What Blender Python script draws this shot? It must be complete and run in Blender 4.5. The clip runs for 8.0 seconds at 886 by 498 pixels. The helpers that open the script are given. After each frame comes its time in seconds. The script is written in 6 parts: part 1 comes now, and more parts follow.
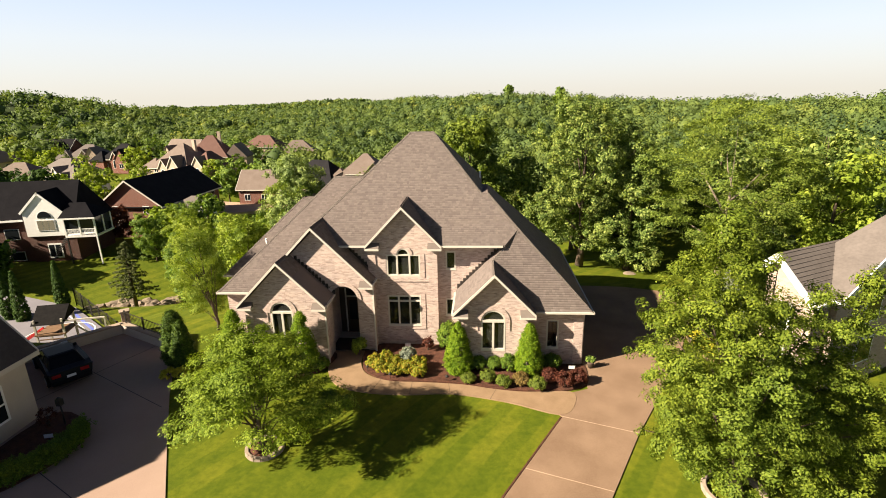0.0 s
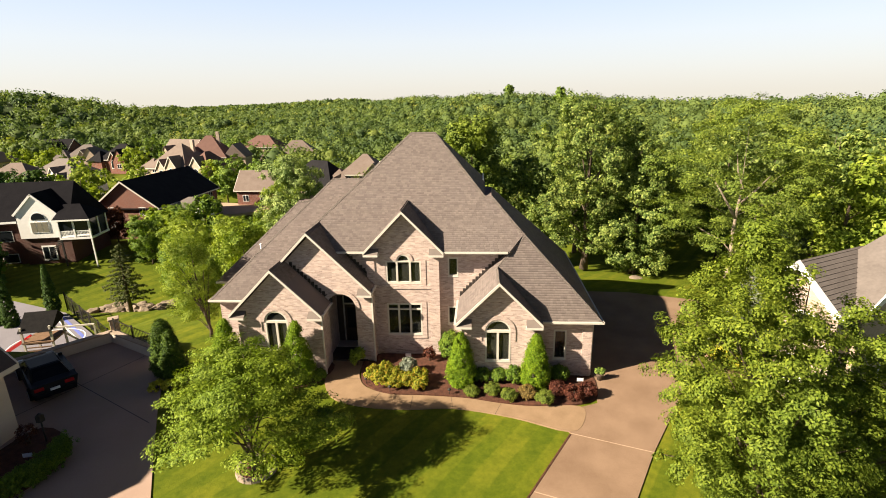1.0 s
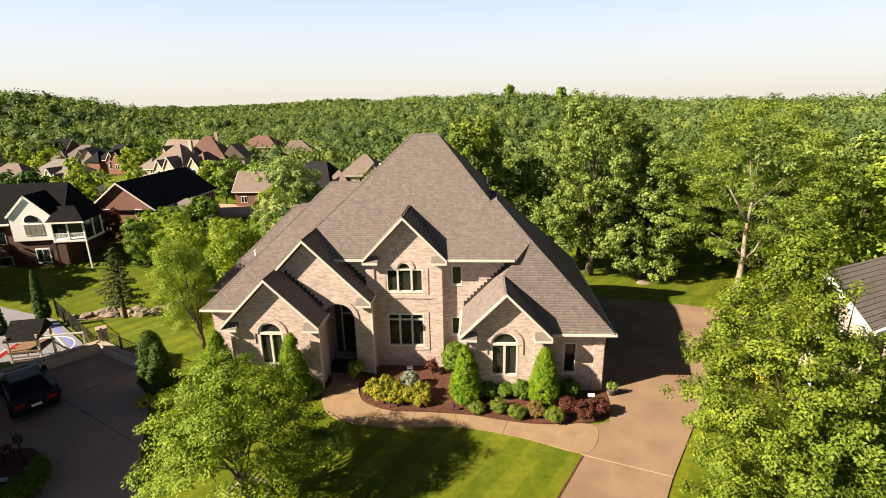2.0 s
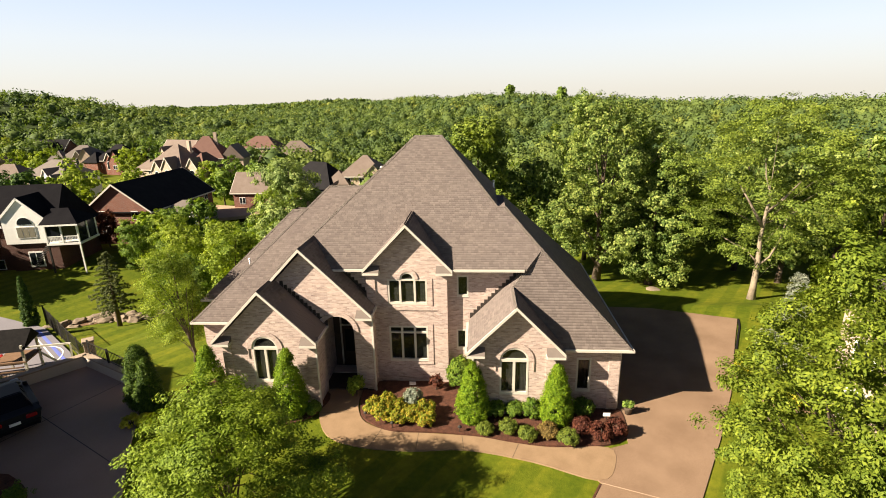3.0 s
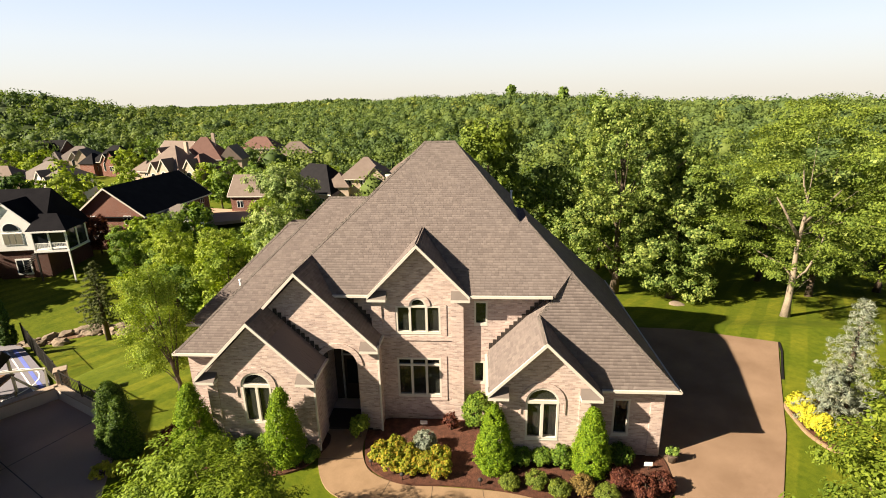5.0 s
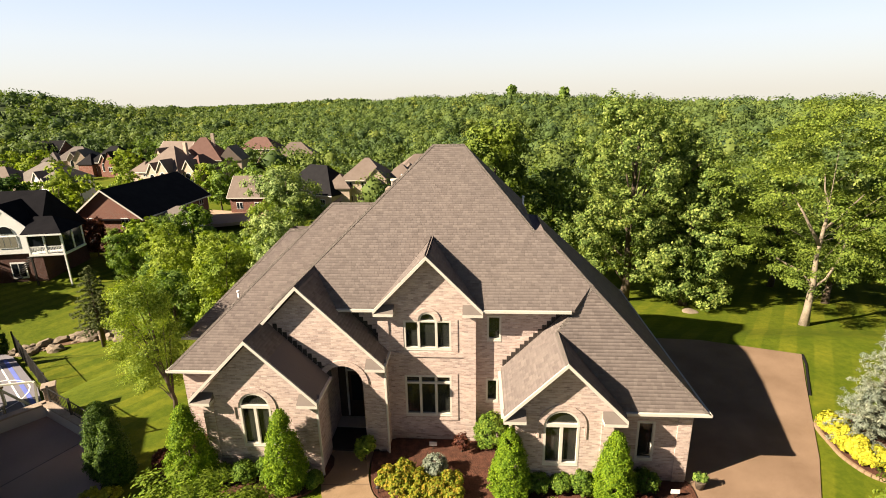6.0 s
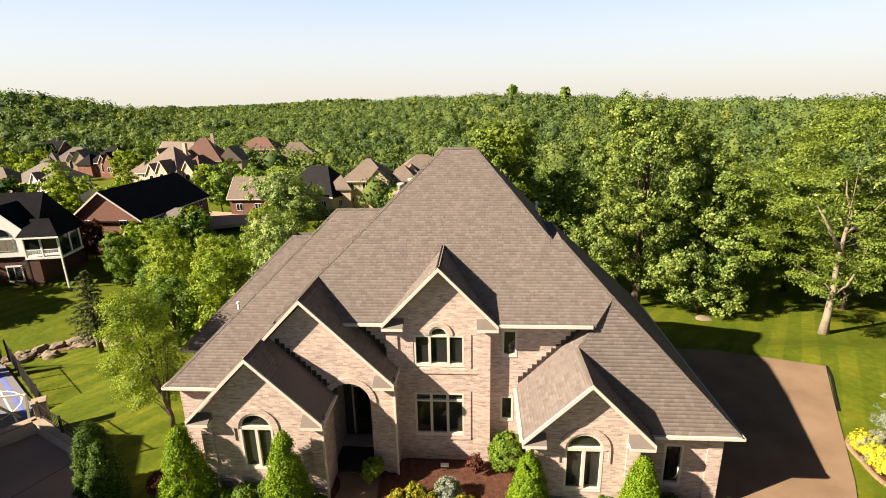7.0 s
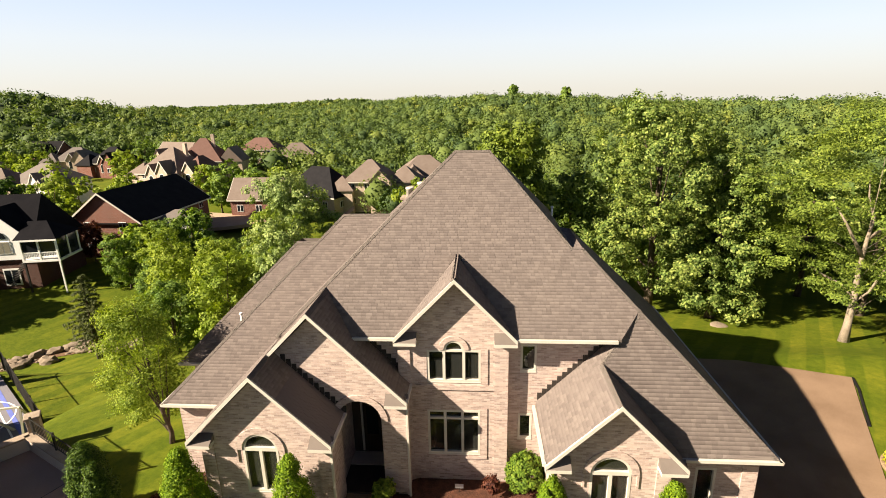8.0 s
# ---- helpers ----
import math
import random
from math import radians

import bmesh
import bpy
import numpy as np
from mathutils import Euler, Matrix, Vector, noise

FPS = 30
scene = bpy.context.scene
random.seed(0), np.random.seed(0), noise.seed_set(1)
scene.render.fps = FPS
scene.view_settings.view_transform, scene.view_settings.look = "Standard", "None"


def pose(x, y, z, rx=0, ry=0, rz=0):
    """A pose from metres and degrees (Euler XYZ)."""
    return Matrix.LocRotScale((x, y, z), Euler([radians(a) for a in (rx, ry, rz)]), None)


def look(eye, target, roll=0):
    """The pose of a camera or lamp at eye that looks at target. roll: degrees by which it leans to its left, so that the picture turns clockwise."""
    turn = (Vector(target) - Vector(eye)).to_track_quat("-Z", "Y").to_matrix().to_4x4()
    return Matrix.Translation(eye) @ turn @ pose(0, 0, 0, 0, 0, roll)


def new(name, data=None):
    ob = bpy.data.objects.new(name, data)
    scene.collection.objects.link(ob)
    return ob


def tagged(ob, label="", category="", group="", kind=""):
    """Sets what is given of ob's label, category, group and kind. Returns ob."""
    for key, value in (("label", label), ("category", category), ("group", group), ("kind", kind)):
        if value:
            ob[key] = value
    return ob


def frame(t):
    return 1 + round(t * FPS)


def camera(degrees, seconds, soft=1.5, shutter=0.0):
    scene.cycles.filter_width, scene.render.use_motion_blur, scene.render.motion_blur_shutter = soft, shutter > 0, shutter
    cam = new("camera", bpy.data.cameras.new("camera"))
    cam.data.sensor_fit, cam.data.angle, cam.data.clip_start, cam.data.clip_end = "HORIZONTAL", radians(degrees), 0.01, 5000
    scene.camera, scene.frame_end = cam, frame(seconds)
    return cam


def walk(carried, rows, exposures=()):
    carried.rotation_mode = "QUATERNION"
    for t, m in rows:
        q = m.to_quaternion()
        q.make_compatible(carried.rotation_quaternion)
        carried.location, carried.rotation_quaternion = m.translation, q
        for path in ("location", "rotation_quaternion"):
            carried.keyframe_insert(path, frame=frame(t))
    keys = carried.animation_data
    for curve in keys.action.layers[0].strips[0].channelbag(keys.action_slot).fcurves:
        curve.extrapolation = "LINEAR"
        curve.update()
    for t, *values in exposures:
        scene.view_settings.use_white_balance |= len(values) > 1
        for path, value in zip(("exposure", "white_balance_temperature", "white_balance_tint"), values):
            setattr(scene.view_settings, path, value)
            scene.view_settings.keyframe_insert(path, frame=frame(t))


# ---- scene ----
cam = camera(83.0, 8.0, soft=0.97)
EYE = ((0.0, 5.07, -23.25, 14.09), (0.5, 4.97, -22.62, 14.06), (1.0, 4.87, -21.98, 14.05), (1.5, 4.75, -21.31, 14.04),
       (3.0, 4.25, -19.07, 14.04), (3.5, 4.05, -18.28, 14.05), (4.0, 3.83, -17.52, 14.07), (4.5, 3.61, -16.77, 14.10),
       (6.0, 2.83, -14.70, 14.19), (6.5, 2.56, -14.09, 14.21), (7.0, 2.27, -13.51, 14.24), (7.5, 1.97, -12.97, 14.27),
       (8.0, 1.65, -12.45, 14.28))
walk(cam, [(t, pose(x, y, z, 90 - 16.7, 1.15, 4.0)) for t, x, y, z in EYE])

# ---- light ----
SUN_DIR = Vector((0.90, 0.42, -0.63))
world = bpy.data.worlds.new("sky")
scene.world = world
world.use_nodes = True
wn = world.node_tree
sky = wn.nodes.new("ShaderNodeTexSky")
sky.sky_type = "NISHITA"
sky.sun_disc = False
sky.sun_elevation = radians(32)
sky.sun_rotation = radians(245)
sky.dust_density = 2.0
sky.air_density = 1.0
sky.ozone_density = 1.0
wn.nodes["Background"].inputs["Strength"].default_value = 0.05
# summer haze: the air whitens towards the horizon all round
wtc, wsep, wr = wn.nodes.new("ShaderNodeTexCoord"), wn.nodes.new("ShaderNodeSeparateXYZ"), wn.nodes.new("ShaderNodeValToRGB")
HAZE = ((0.0, (5.05, 4.68, 3.96)), (0.1, (4.62, 4.75, 4.73)), (0.19, (3.6, 4.22, 5.1)), (0.23, (0.0, 0.0, 0.0)))
while len(wr.color_ramp.elements) < len(HAZE):
    wr.color_ramp.elements.new(0.5)
for i_, (p_, c_) in enumerate(HAZE):
    wr.color_ramp.elements[i_].position = p_
for i_, (p_, c_) in enumerate(HAZE):
    wr.color_ramp.elements[i_].color = (*c_, 1)
wadd = wn.nodes.new("ShaderNodeMix")
wadd.data_type, wadd.blend_type = "RGBA", "ADD"
wadd.inputs[0].default_value = 1.0
wn.links.new(wtc.outputs["Generated"], wsep.inputs[0])
wn.links.new(wsep.outputs[2], wr.inputs[0])
wdim = wn.nodes.new("ShaderNodeMix")
wdim.data_type, wdim.blend_type = "RGBA", "MULTIPLY"
wdim.inputs[0].default_value = 1.0
wdim.inputs[7].default_value = (0.170, 0.193, 0.2545, 1)
wn.links.new(sky.outputs[0], wdim.inputs[6])
wn.links.new(wdim.outputs[2], wadd.inputs[6])
wn.links.new(wr.outputs[0], wadd.inputs[7])
wn.links.new(wadd.outputs[2], wn.nodes["Background"].inputs["Color"])
sun = new("sun", bpy.data.lights.new("sun", "SUN"))
sun.data.energy = 5.0
sun.data.angle = radians(0.6)
sun.data.color = (1.0, 0.84, 0.63)
sun.matrix_world = look((0, 0, 60), Vector((0, 0, 60)) + SUN_DIR)
scene.view_settings.exposure = 1.74


# ---- materials ----
def material(name, base=(0.5, 0.5, 0.5), rough=0.8, metal=0.0):
    m = bpy.data.materials.new(name)
    m.use_nodes = True
    b = m.node_tree.nodes["Principled BSDF"]
    b.inputs["Base Color"].default_value = (*base, 1)
    b.inputs["Roughness"].default_value = rough
    b.inputs["Metallic"].default_value = metal
    b.inputs["Specular IOR Level"].default_value = 0.3
    return m


def nodes(m):
    t = m.node_tree
    return t, t.nodes["Principled BSDF"], t.nodes.new, t.links.new


def ramp(t, fac, stops):
    r = t.nodes.new("ShaderNodeValToRGB")
    while len(r.color_ramp.elements) < len(stops):
        r.color_ramp.elements.new(0.5)
    for e, (p, c) in zip(r.color_ramp.elements, stops):
        e.position, e.color = p, (*c, 1)
    t.links.new(fac, r.inputs[0])
    return r.outputs[0]


def coords(t, scale=(1, 1, 1), kind="Object"):
    c = t.nodes.new("ShaderNodeTexCoord")
    mp = t.nodes.new("ShaderNodeMapping")
    mp.inputs["Scale"].default_value = scale
    t.links.new(c.outputs[kind], mp.inputs[0])
    return mp.outputs[0]


def noise_tex(t, vec, scale, detail=4.0, rough=0.55):
    n = t.nodes.new("ShaderNodeTexNoise")
    n.inputs["Scale"].default_value, n.inputs["Detail"].default_value, n.inputs["Roughness"].default_value = scale, detail, rough
    t.links.new(vec, n.inputs["Vector"])
    return n.outputs[0]


def mix(t, a, b, fac=0.5, kind="MIX"):
    x = t.nodes.new("ShaderNodeMix")
    x.data_type, x.blend_type = "RGBA", kind
    for sock, v in ((x.inputs[0], fac), (x.inputs[6], a), (x.inputs[7], b)):
        if isinstance(v, bpy.types.NodeSocket):
            t.links.new(v, sock)
        else:
            sock.default_value = v if isinstance(v, float) else (*v, 1)
    return x.outputs[2]


def bump(t, height, bsdf, strength=0.4, dist=0.02):
    b = t.nodes.new("ShaderNodeBump")
    b.inputs["Strength"].default_value, b.inputs["Distance"].default_value = strength, dist
    t.links.new(height, b.inputs["Height"])
    t.links.new(b.outputs[0], bsdf.inputs["Normal"])


def mottled(name, lo, hi, scale=3.0, fine=60.0, rough=0.85, bstr=0.3, bdist=0.01, metal=0.0):
    """Two scales of tone between lo and hi, with fine relief."""
    m = material(name, hi, rough, metal)
    t, b, n, l = nodes(m)
    v = coords(t)
    big, small = noise_tex(t, v, scale, 5), noise_tex(t, v, fine, 3)
    c = mix(t, ramp(t, big, ((0.3, lo), (0.7, hi))), ramp(t, small, ((0.3, lo), (0.7, hi))), 0.45)
    l(c, b.inputs["Base Color"])
    bump(t, small, b, bstr, bdist)
    return m


def brick_material(name, tones, mortar, bw=0.203, bh=0.068):
    m = material(name, tones[0], 0.9)
    t, b, n, l = nodes(m)
    c = n("ShaderNodeTexCoord")
    sep, add, comb = n("ShaderNodeSeparateXYZ"), n("ShaderNodeMath"), n("ShaderNodeCombineXYZ")
    l(c.outputs["Object"], sep.inputs[0])
    l(sep.outputs[0], add.inputs[0]), l(sep.outputs[1], add.inputs[1])
    l(add.outputs[0], comb.inputs[0]), l(sep.outputs[2], comb.inputs[1])
    k = n("ShaderNodeTexBrick")
    k.inputs["Scale"].default_value = 1.0
    k.inputs["Brick Width"].default_value, k.inputs["Row Height"].default_value = bw, bh
    k.inputs["Mortar Size"].default_value, k.inputs["Mortar Smooth"].default_value = 0.006, 0.3
    k.inputs["Color1"].default_value, k.inputs["Color2"].default_value, k.inputs["Mortar"].default_value = (0, 0, 0, 1), (1, 1, 1, 1), (0.5, 0.5, 0.5, 1)
    l(comb.outputs[0], k.inputs["Vector"])
    tone = ramp(t, k.outputs["Color"], [(i / (len(tones) - 1), c3) for i, c3 in enumerate(tones)])
    st = n("ShaderNodeMapping")
    st.inputs["Scale"].default_value = (1.2, 7.0, 1.0)
    l(comb.outputs[0], st.inputs[0])
    streak = noise_tex(t, st.outputs[0], 1.5, 4, 0.7)
    tone = mix(t, tone, ramp(t, streak, ((0.32, tones[0]), (0.5, tones[len(tones) // 2]), (0.68, tones[-1]))), 0.5)
    big = noise_tex(t, comb.outputs[0], 0.7, 3)
    tone = mix(t, tone, ramp(t, big, ((0.3, (0.82, 0.82, 0.84)), (0.7, (1.06, 1.03, 1.0)))), 0.8, "MULTIPLY")
    col = mix(t, tone, mortar, k.outputs["Fac"])
    l(col, b.inputs["Base Color"])
    inv = n("ShaderNodeMath")
    inv.operation = "SUBTRACT"
    inv.inputs[0].default_value = 1.0
    l(k.outputs["Fac"], inv.inputs[1])
    bump(t, inv.outputs[0], b, 0.6, 0.008)
    return m


def leaf_material(name, lo, mid, hi, trans=0.3, patch=0.25):
    """Foliage: each leaf has its own tone, patches of the crown differ."""
    m = material(name, mid, 0.6)
    t, b, n, l = nodes(m)
    b.inputs["Specular IOR Level"].default_value = 0.12
    g = n("ShaderNodeNewGeometry")
    c = ramp(t, g.outputs["Random Per Island"], ((0.0, lo), (0.5, mid), (0.9, hi), (1.0, hi)))
    v = noise_tex(t, coords(t), patch, 3)
    c = mix(t, c, ramp(t, v, ((0.3, (0.88, 0.97, 1.0)), (0.7, (1.48, 1.36, 1.15)))), 0.8, "MULTIPLY")
    l(c, b.inputs["Base Color"])
    tr, ad = n("ShaderNodeBsdfTranslucent"), n("ShaderNodeMixShader")
    l(mix(t, c, (1.2, 1.25, 0.35), 1.0, "MULTIPLY"), tr.inputs["Color"])
    ad.inputs[0].default_value = trans
    l(b.outputs[0], ad.inputs[1]), l(tr.outputs[0], ad.inputs[2])
    l(ad.outputs[0], t.nodes["Material Output"].inputs["Surface"])
    return m


def shingle_material(name, tones):
    m = material(name, tones[0], 0.92)
    t, b, n, l = nodes(m)
    b.inputs["Specular IOR Level"].default_value = 0.1
    g = n("ShaderNodeNewGeometry")
    v = coords(t)
    c = ramp(t, g.outputs["Random Per Island"], [(i / (len(tones) - 1), c3) for i, c3 in enumerate(tones)])
    fine, big = noise_tex(t, v, 90, 2), noise_tex(t, v, 0.5, 4)
    c = mix(t, c, ramp(t, fine, ((0.3, (0.7, 0.7, 0.7)), (0.7, (1.2, 1.2, 1.2)))), 0.6, "MULTIPLY")
    c = mix(t, c, ramp(t, big, ((0.3, (0.94, 0.94, 0.95)), (0.7, (1.04, 1.03, 1.02)))), 0.8, "MULTIPLY")
    l(c, b.inputs["Base Color"])
    bump(t, fine, b, 0.4, 0.004)
    return m


M = {}
M["brick"] = brick_material("pale_brick", ((0.19, 0.14, 0.132), (0.40, 0.306, 0.274), (0.49, 0.385, 0.345), (0.61, 0.515, 0.47)), (0.46, 0.395, 0.365))
M["redbrick"] = brick_material("red_brick", ((0.10, 0.035, 0.025), (0.17, 0.055, 0.036), (0.23, 0.085, 0.055)), (0.2, 0.16, 0.14))
M["tanbrick"] = brick_material("tan_brick", ((0.32, 0.24, 0.18), (0.42, 0.33, 0.26), (0.5, 0.4, 0.32)), (0.42, 0.36, 0.3))
M["shingle"] = shingle_material("brown_shingle", ((0.136, 0.114, 0.107), (0.156, 0.131, 0.123), (0.166, 0.140, 0.131), (0.188, 0.159, 0.148)))
M["cap"] = mottled("ridge_shingle", (0.20, 0.172, 0.156), (0.25, 0.216, 0.196), 3, 40)
M["felt"] = mottled("shingle_base", (0.125, 0.105, 0.095), (0.165, 0.14, 0.126), 2, 50)
M["roofdark"] = mottled("dark_roof", (0.012, 0.012, 0.014), (0.024, 0.023, 0.025), 0.8, 6, 0.9)
M["roofdark"].node_tree.nodes["Principled BSDF"].inputs["Specular IOR Level"].default_value = 0.03
M["roofblack"] = mottled("black_roof", (0.007, 0.007, 0.009), (0.014, 0.0135, 0.016), 0.8, 6, 0.95)
M["roofblack"].node_tree.nodes["Principled BSDF"].inputs["Specular IOR Level"].default_value = 0.03
M["roofgrey"] = mottled("grey_roof", (0.105, 0.09, 0.083), (0.165, 0.143, 0.132), 0.8, 6, 0.9)
M["roofdusk"] = mottled("dusky_roof", (0.045, 0.037, 0.035), (0.075, 0.063, 0.059), 0.8, 6, 0.9)
M["rooftan"] = mottled("tan_roof", (0.125, 0.095, 0.08), (0.185, 0.148, 0.128), 0.8, 6, 0.9)
M["roofred"] = mottled("red_roof", (0.105, 0.058, 0.048), (0.155, 0.085, 0.07), 0.8, 6, 0.9)
M["trim"] = mottled("cream_paint", (0.46, 0.43, 0.385), (0.57, 0.54, 0.485), 2, 40, 0.55, 0.1)
M["white"] = mottled("white_paint", (0.72, 0.72, 0.71), (0.83, 0.83, 0.82), 2, 40, 0.5, 0.1)
M["stucco"] = mottled("beige_render", (0.42, 0.37, 0.32), (0.54, 0.48, 0.42), 1.0, 30, 0.9, 0.3)
M["dark"] = mottled("dark_metal", (0.012, 0.011, 0.010), (0.03, 0.028, 0.026), 5, 60, 0.6)
M["flash"] = mottled("flashing", (0.02, 0.016, 0.014), (0.05, 0.04, 0.035), 5, 60, 0.7)
M["curtain"] = mottled("curtain_cloth", (0.14, 0.13, 0.10), (0.22, 0.21, 0.16), 8, 90, 0.9)
M["interior"] = mottled("room_paint", (0.10, 0.085, 0.07), (0.16, 0.135, 0.11), 1, 20)
M["drive"] = mottled("tan_concrete", (0.140, 0.088, 0.054), (0.265, 0.180, 0.122), 0.5, 26, 0.9, 0.35, 0.006)
M["walk"] = mottled("walk_concrete", (0.185, 0.122, 0.070), (0.285, 0.195, 0.120), 1.4, 30, 0.9, 0.35, 0.006)
M["joint"] = mottled("joint_filler", (0.33, 0.23, 0.16), (0.42, 0.31, 0.22), 1, 40)
M["oldcon"] = mottled("grey_concrete", (0.265, 0.186, 0.148), (0.360, 0.260, 0.208), 0.4, 30, 0.92, 0.35, 0.006)
M["mulch"] = mottled("bark_mulch", (0.024, 0.010, 0.006), (0.135, 0.054, 0.033), 4, 22, 0.95, 1.0, 0.04)
M["stone"] = mottled("field_stone", (0.22, 0.17, 0.13), (0.38, 0.31, 0.25), 2, 20, 0.9, 0.6, 0.03)
M["court"] = mottled("court_paint", (0.15, 0.143, 0.165), (0.21, 0.2, 0.225), 0.5, 20, 0.8)
M["blue"] = mottled("blue_paint", (0.10, 0.13, 0.42), (0.16, 0.2, 0.55), 1, 20, 0.7)
M["red"] = mottled("red_plastic", (0.42, 0.03, 0.03), (0.55, 0.05, 0.05), 3, 20, 0.45)
M["earth"] = mottled("bare_earth", (0.10, 0.055, 0.03), (0.21, 0.13, 0.075), 0.8, 12, 0.95, 0.8, 0.04)
M["boulder"] = mottled("rough_rock", (0.13, 0.10, 0.075), (0.28, 0.225, 0.17), 1.5, 14, 0.95, 0.9, 0.05)
M["darkbrick"] = brick_material("dark_brick", ((0.055, 0.022, 0.018), (0.09, 0.032, 0.025), (0.13, 0.05, 0.038)), (0.11, 0.085, 0.075))
M["cloth"] = mottled("canopy_cloth", (0.010, 0.010, 0.011), (0.022, 0.021, 0.021), 4, 40, 1.0, 0.1)
M["cloth"].node_tree.nodes["Principled BSDF"].inputs["Specular IOR Level"].default_value = 0.02
M["bark"] = mottled("brown_bark", (0.05, 0.037, 0.027), (0.13, 0.098, 0.072), 6, 30, 0.95, 0.9, 0.04)
M["palebark"] = mottled("pale_bark", (0.15, 0.12, 0.088), (0.33, 0.275, 0.21), 1.6, 12, 0.9, 0.6, 0.03)
# shade of the entry recess, put into the colour of floor, back and ceiling
M["porchshade"] = mottled("porch_shade_tone", (0.030, 0.022, 0.018), (0.055, 0.040, 0.032), 3, 40, 0.9)
# door wood with the porch's shade worked into its colour
M["doorshade"] = mottled("shaded_door_wood", (0.022, 0.013, 0.009), (0.040, 0.024, 0.016), 4, 40, 0.6)
M["wood"] = mottled("play_timber", (0.12, 0.07, 0.04), (0.2, 0.12, 0.07), 4, 40, 0.8)
M["leaf_lawn"] = leaf_material("leaf_front", (0.088, 0.136, 0.014), (0.150, 0.212, 0.022), (0.230, 0.300, 0.036))
M["leaf_maple"] = leaf_material("leaf_maple", (0.066, 0.102, 0.012), (0.116, 0.163, 0.019), (0.180, 0.230, 0.030))
M["leaf_oak"] = leaf_material("leaf_oak", (0.05, 0.088, 0.022), (0.125, 0.180, 0.040), (0.27, 0.325, 0.095))
M["leaf_mid"] = leaf_material("leaf_green", (0.070, 0.122, 0.026), (0.125, 0.195, 0.040), (0.212, 0.290, 0.060))
M["leaf_pale"] = leaf_material("leaf_pale", (0.105, 0.158, 0.048), (0.185, 0.250, 0.080), (0.290, 0.350, 0.135))
M["leaf_yel"] = leaf_material("leaf_yellowgreen", (0.105, 0.158, 0.018), (0.182, 0.244, 0.030), (0.272, 0.332, 0.050))
M["leaf_olive"] = leaf_material("leaf_olive", (0.070, 0.108, 0.018), (0.122, 0.172, 0.028), (0.196, 0.250, 0.045))
M["leaf_dark"] = leaf_material("leaf_dark", (0.022, 0.050, 0.012), (0.042, 0.083, 0.018), (0.066, 0.121, 0.022), 0.2)
M["leaf_cone"] = leaf_material("leaf_conifer", (0.064, 0.124, 0.008), (0.116, 0.194, 0.011), (0.184, 0.270, 0.016), 0.25, 1.5)
M["leaf_arbor"] = leaf_material("leaf_arborvitae", (0.022, 0.046, 0.008), (0.042, 0.080, 0.011), (0.076, 0.124, 0.015), 0.12, 1.5)
M["leaf_box"] = leaf_material("leaf_shrub", (0.058, 0.085, 0.014), (0.104, 0.140, 0.022), (0.160, 0.200, 0.034), 0.2, 1.5)
M["leaf_gold"] = leaf_material("leaf_gold", (0.105, 0.150, 0.014), (0.215, 0.230, 0.020), (0.34, 0.236, 0.034), 0.25, 2.0)
M["leaf_lemon"] = leaf_material("leaf_lemon", (0.26, 0.25, 0.02), (0.40, 0.37, 0.03), (0.50, 0.46, 0.05), 0.25, 2.0)
M["leaf_wine"] = leaf_material("leaf_wine", (0.04, 0.012, 0.010), (0.075, 0.024, 0.017), (0.115, 0.042, 0.026), 0.2, 2.0)
M["leaf_boxwood"] = leaf_material("leaf_boxwood", (0.045, 0.088, 0.011), (0.085, 0.145, 0.017), (0.145, 0.210, 0.027), 0.2, 1.5)
M["leaf_bronze"] = leaf_material("leaf_bronze", (0.08, 0.055, 0.02), (0.15, 0.105, 0.035), (0.23, 0.165, 0.055), 0.2, 2.0)
M["leaf_grey"] = leaf_material("leaf_silver", (0.115, 0.138, 0.104), (0.182, 0.208, 0.166), (0.260, 0.285, 0.240), 0.15, 2.0)
M["leaf_pine"] = leaf_material("leaf_pine", (0.040, 0.055, 0.020), (0.068, 0.085, 0.031), (0.105, 0.120, 0.046), 0.15, 1.0)
def wood_material():
    """Closed woods: every tree of its own hue, leaf clumps of their own tone, stands that differ."""
    m = material("woodland_leaf", (0.1, 0.15, 0.03), 0.65)
    t, b, n, l = nodes(m)
    b.inputs["Specular IOR Level"].default_value = 0.15
    att = n("ShaderNodeAttribute")
    att.attribute_name = "tree_hue"
    c = ramp(t, att.outputs["Fac"], ((0.0, (0.058, 0.100, 0.041)), (0.25, (0.088, 0.138, 0.047)), (0.6, (0.124, 0.178, 0.050)), (0.85, (0.168, 0.218, 0.052)), (1.0, (0.232, 0.264, 0.058))))
    g = n("ShaderNodeNewGeometry")
    c = mix(t, c, ramp(t, g.outputs["Random Per Island"], ((0.0, (0.8, 0.82, 0.84)), (1.0, (1.2, 1.18, 1.12)))), 0.85, "MULTIPLY")
    stand = noise_tex(t, coords(t), 0.011, 4, 0.6)
    c = mix(t, c, ramp(t, stand, ((0.36, (0.80, 0.82, 0.76)), (0.62, (1.12, 1.06, 0.95)))), 0.9, "MULTIPLY")
    l(c, b.inputs["Base Color"])
    tr, ad = n("ShaderNodeBsdfTranslucent"), n("ShaderNodeMixShader")
    l(mix(t, c, (1.15, 1.2, 0.5), 1.0, "MULTIPLY"), tr.inputs["Color"])
    ad.inputs[0].default_value = 0.3
    l(b.outputs[0], ad.inputs[1]), l(tr.outputs[0], ad.inputs[2])
    l(ad.outputs[0], t.nodes["Material Output"].inputs["Surface"])
    return m


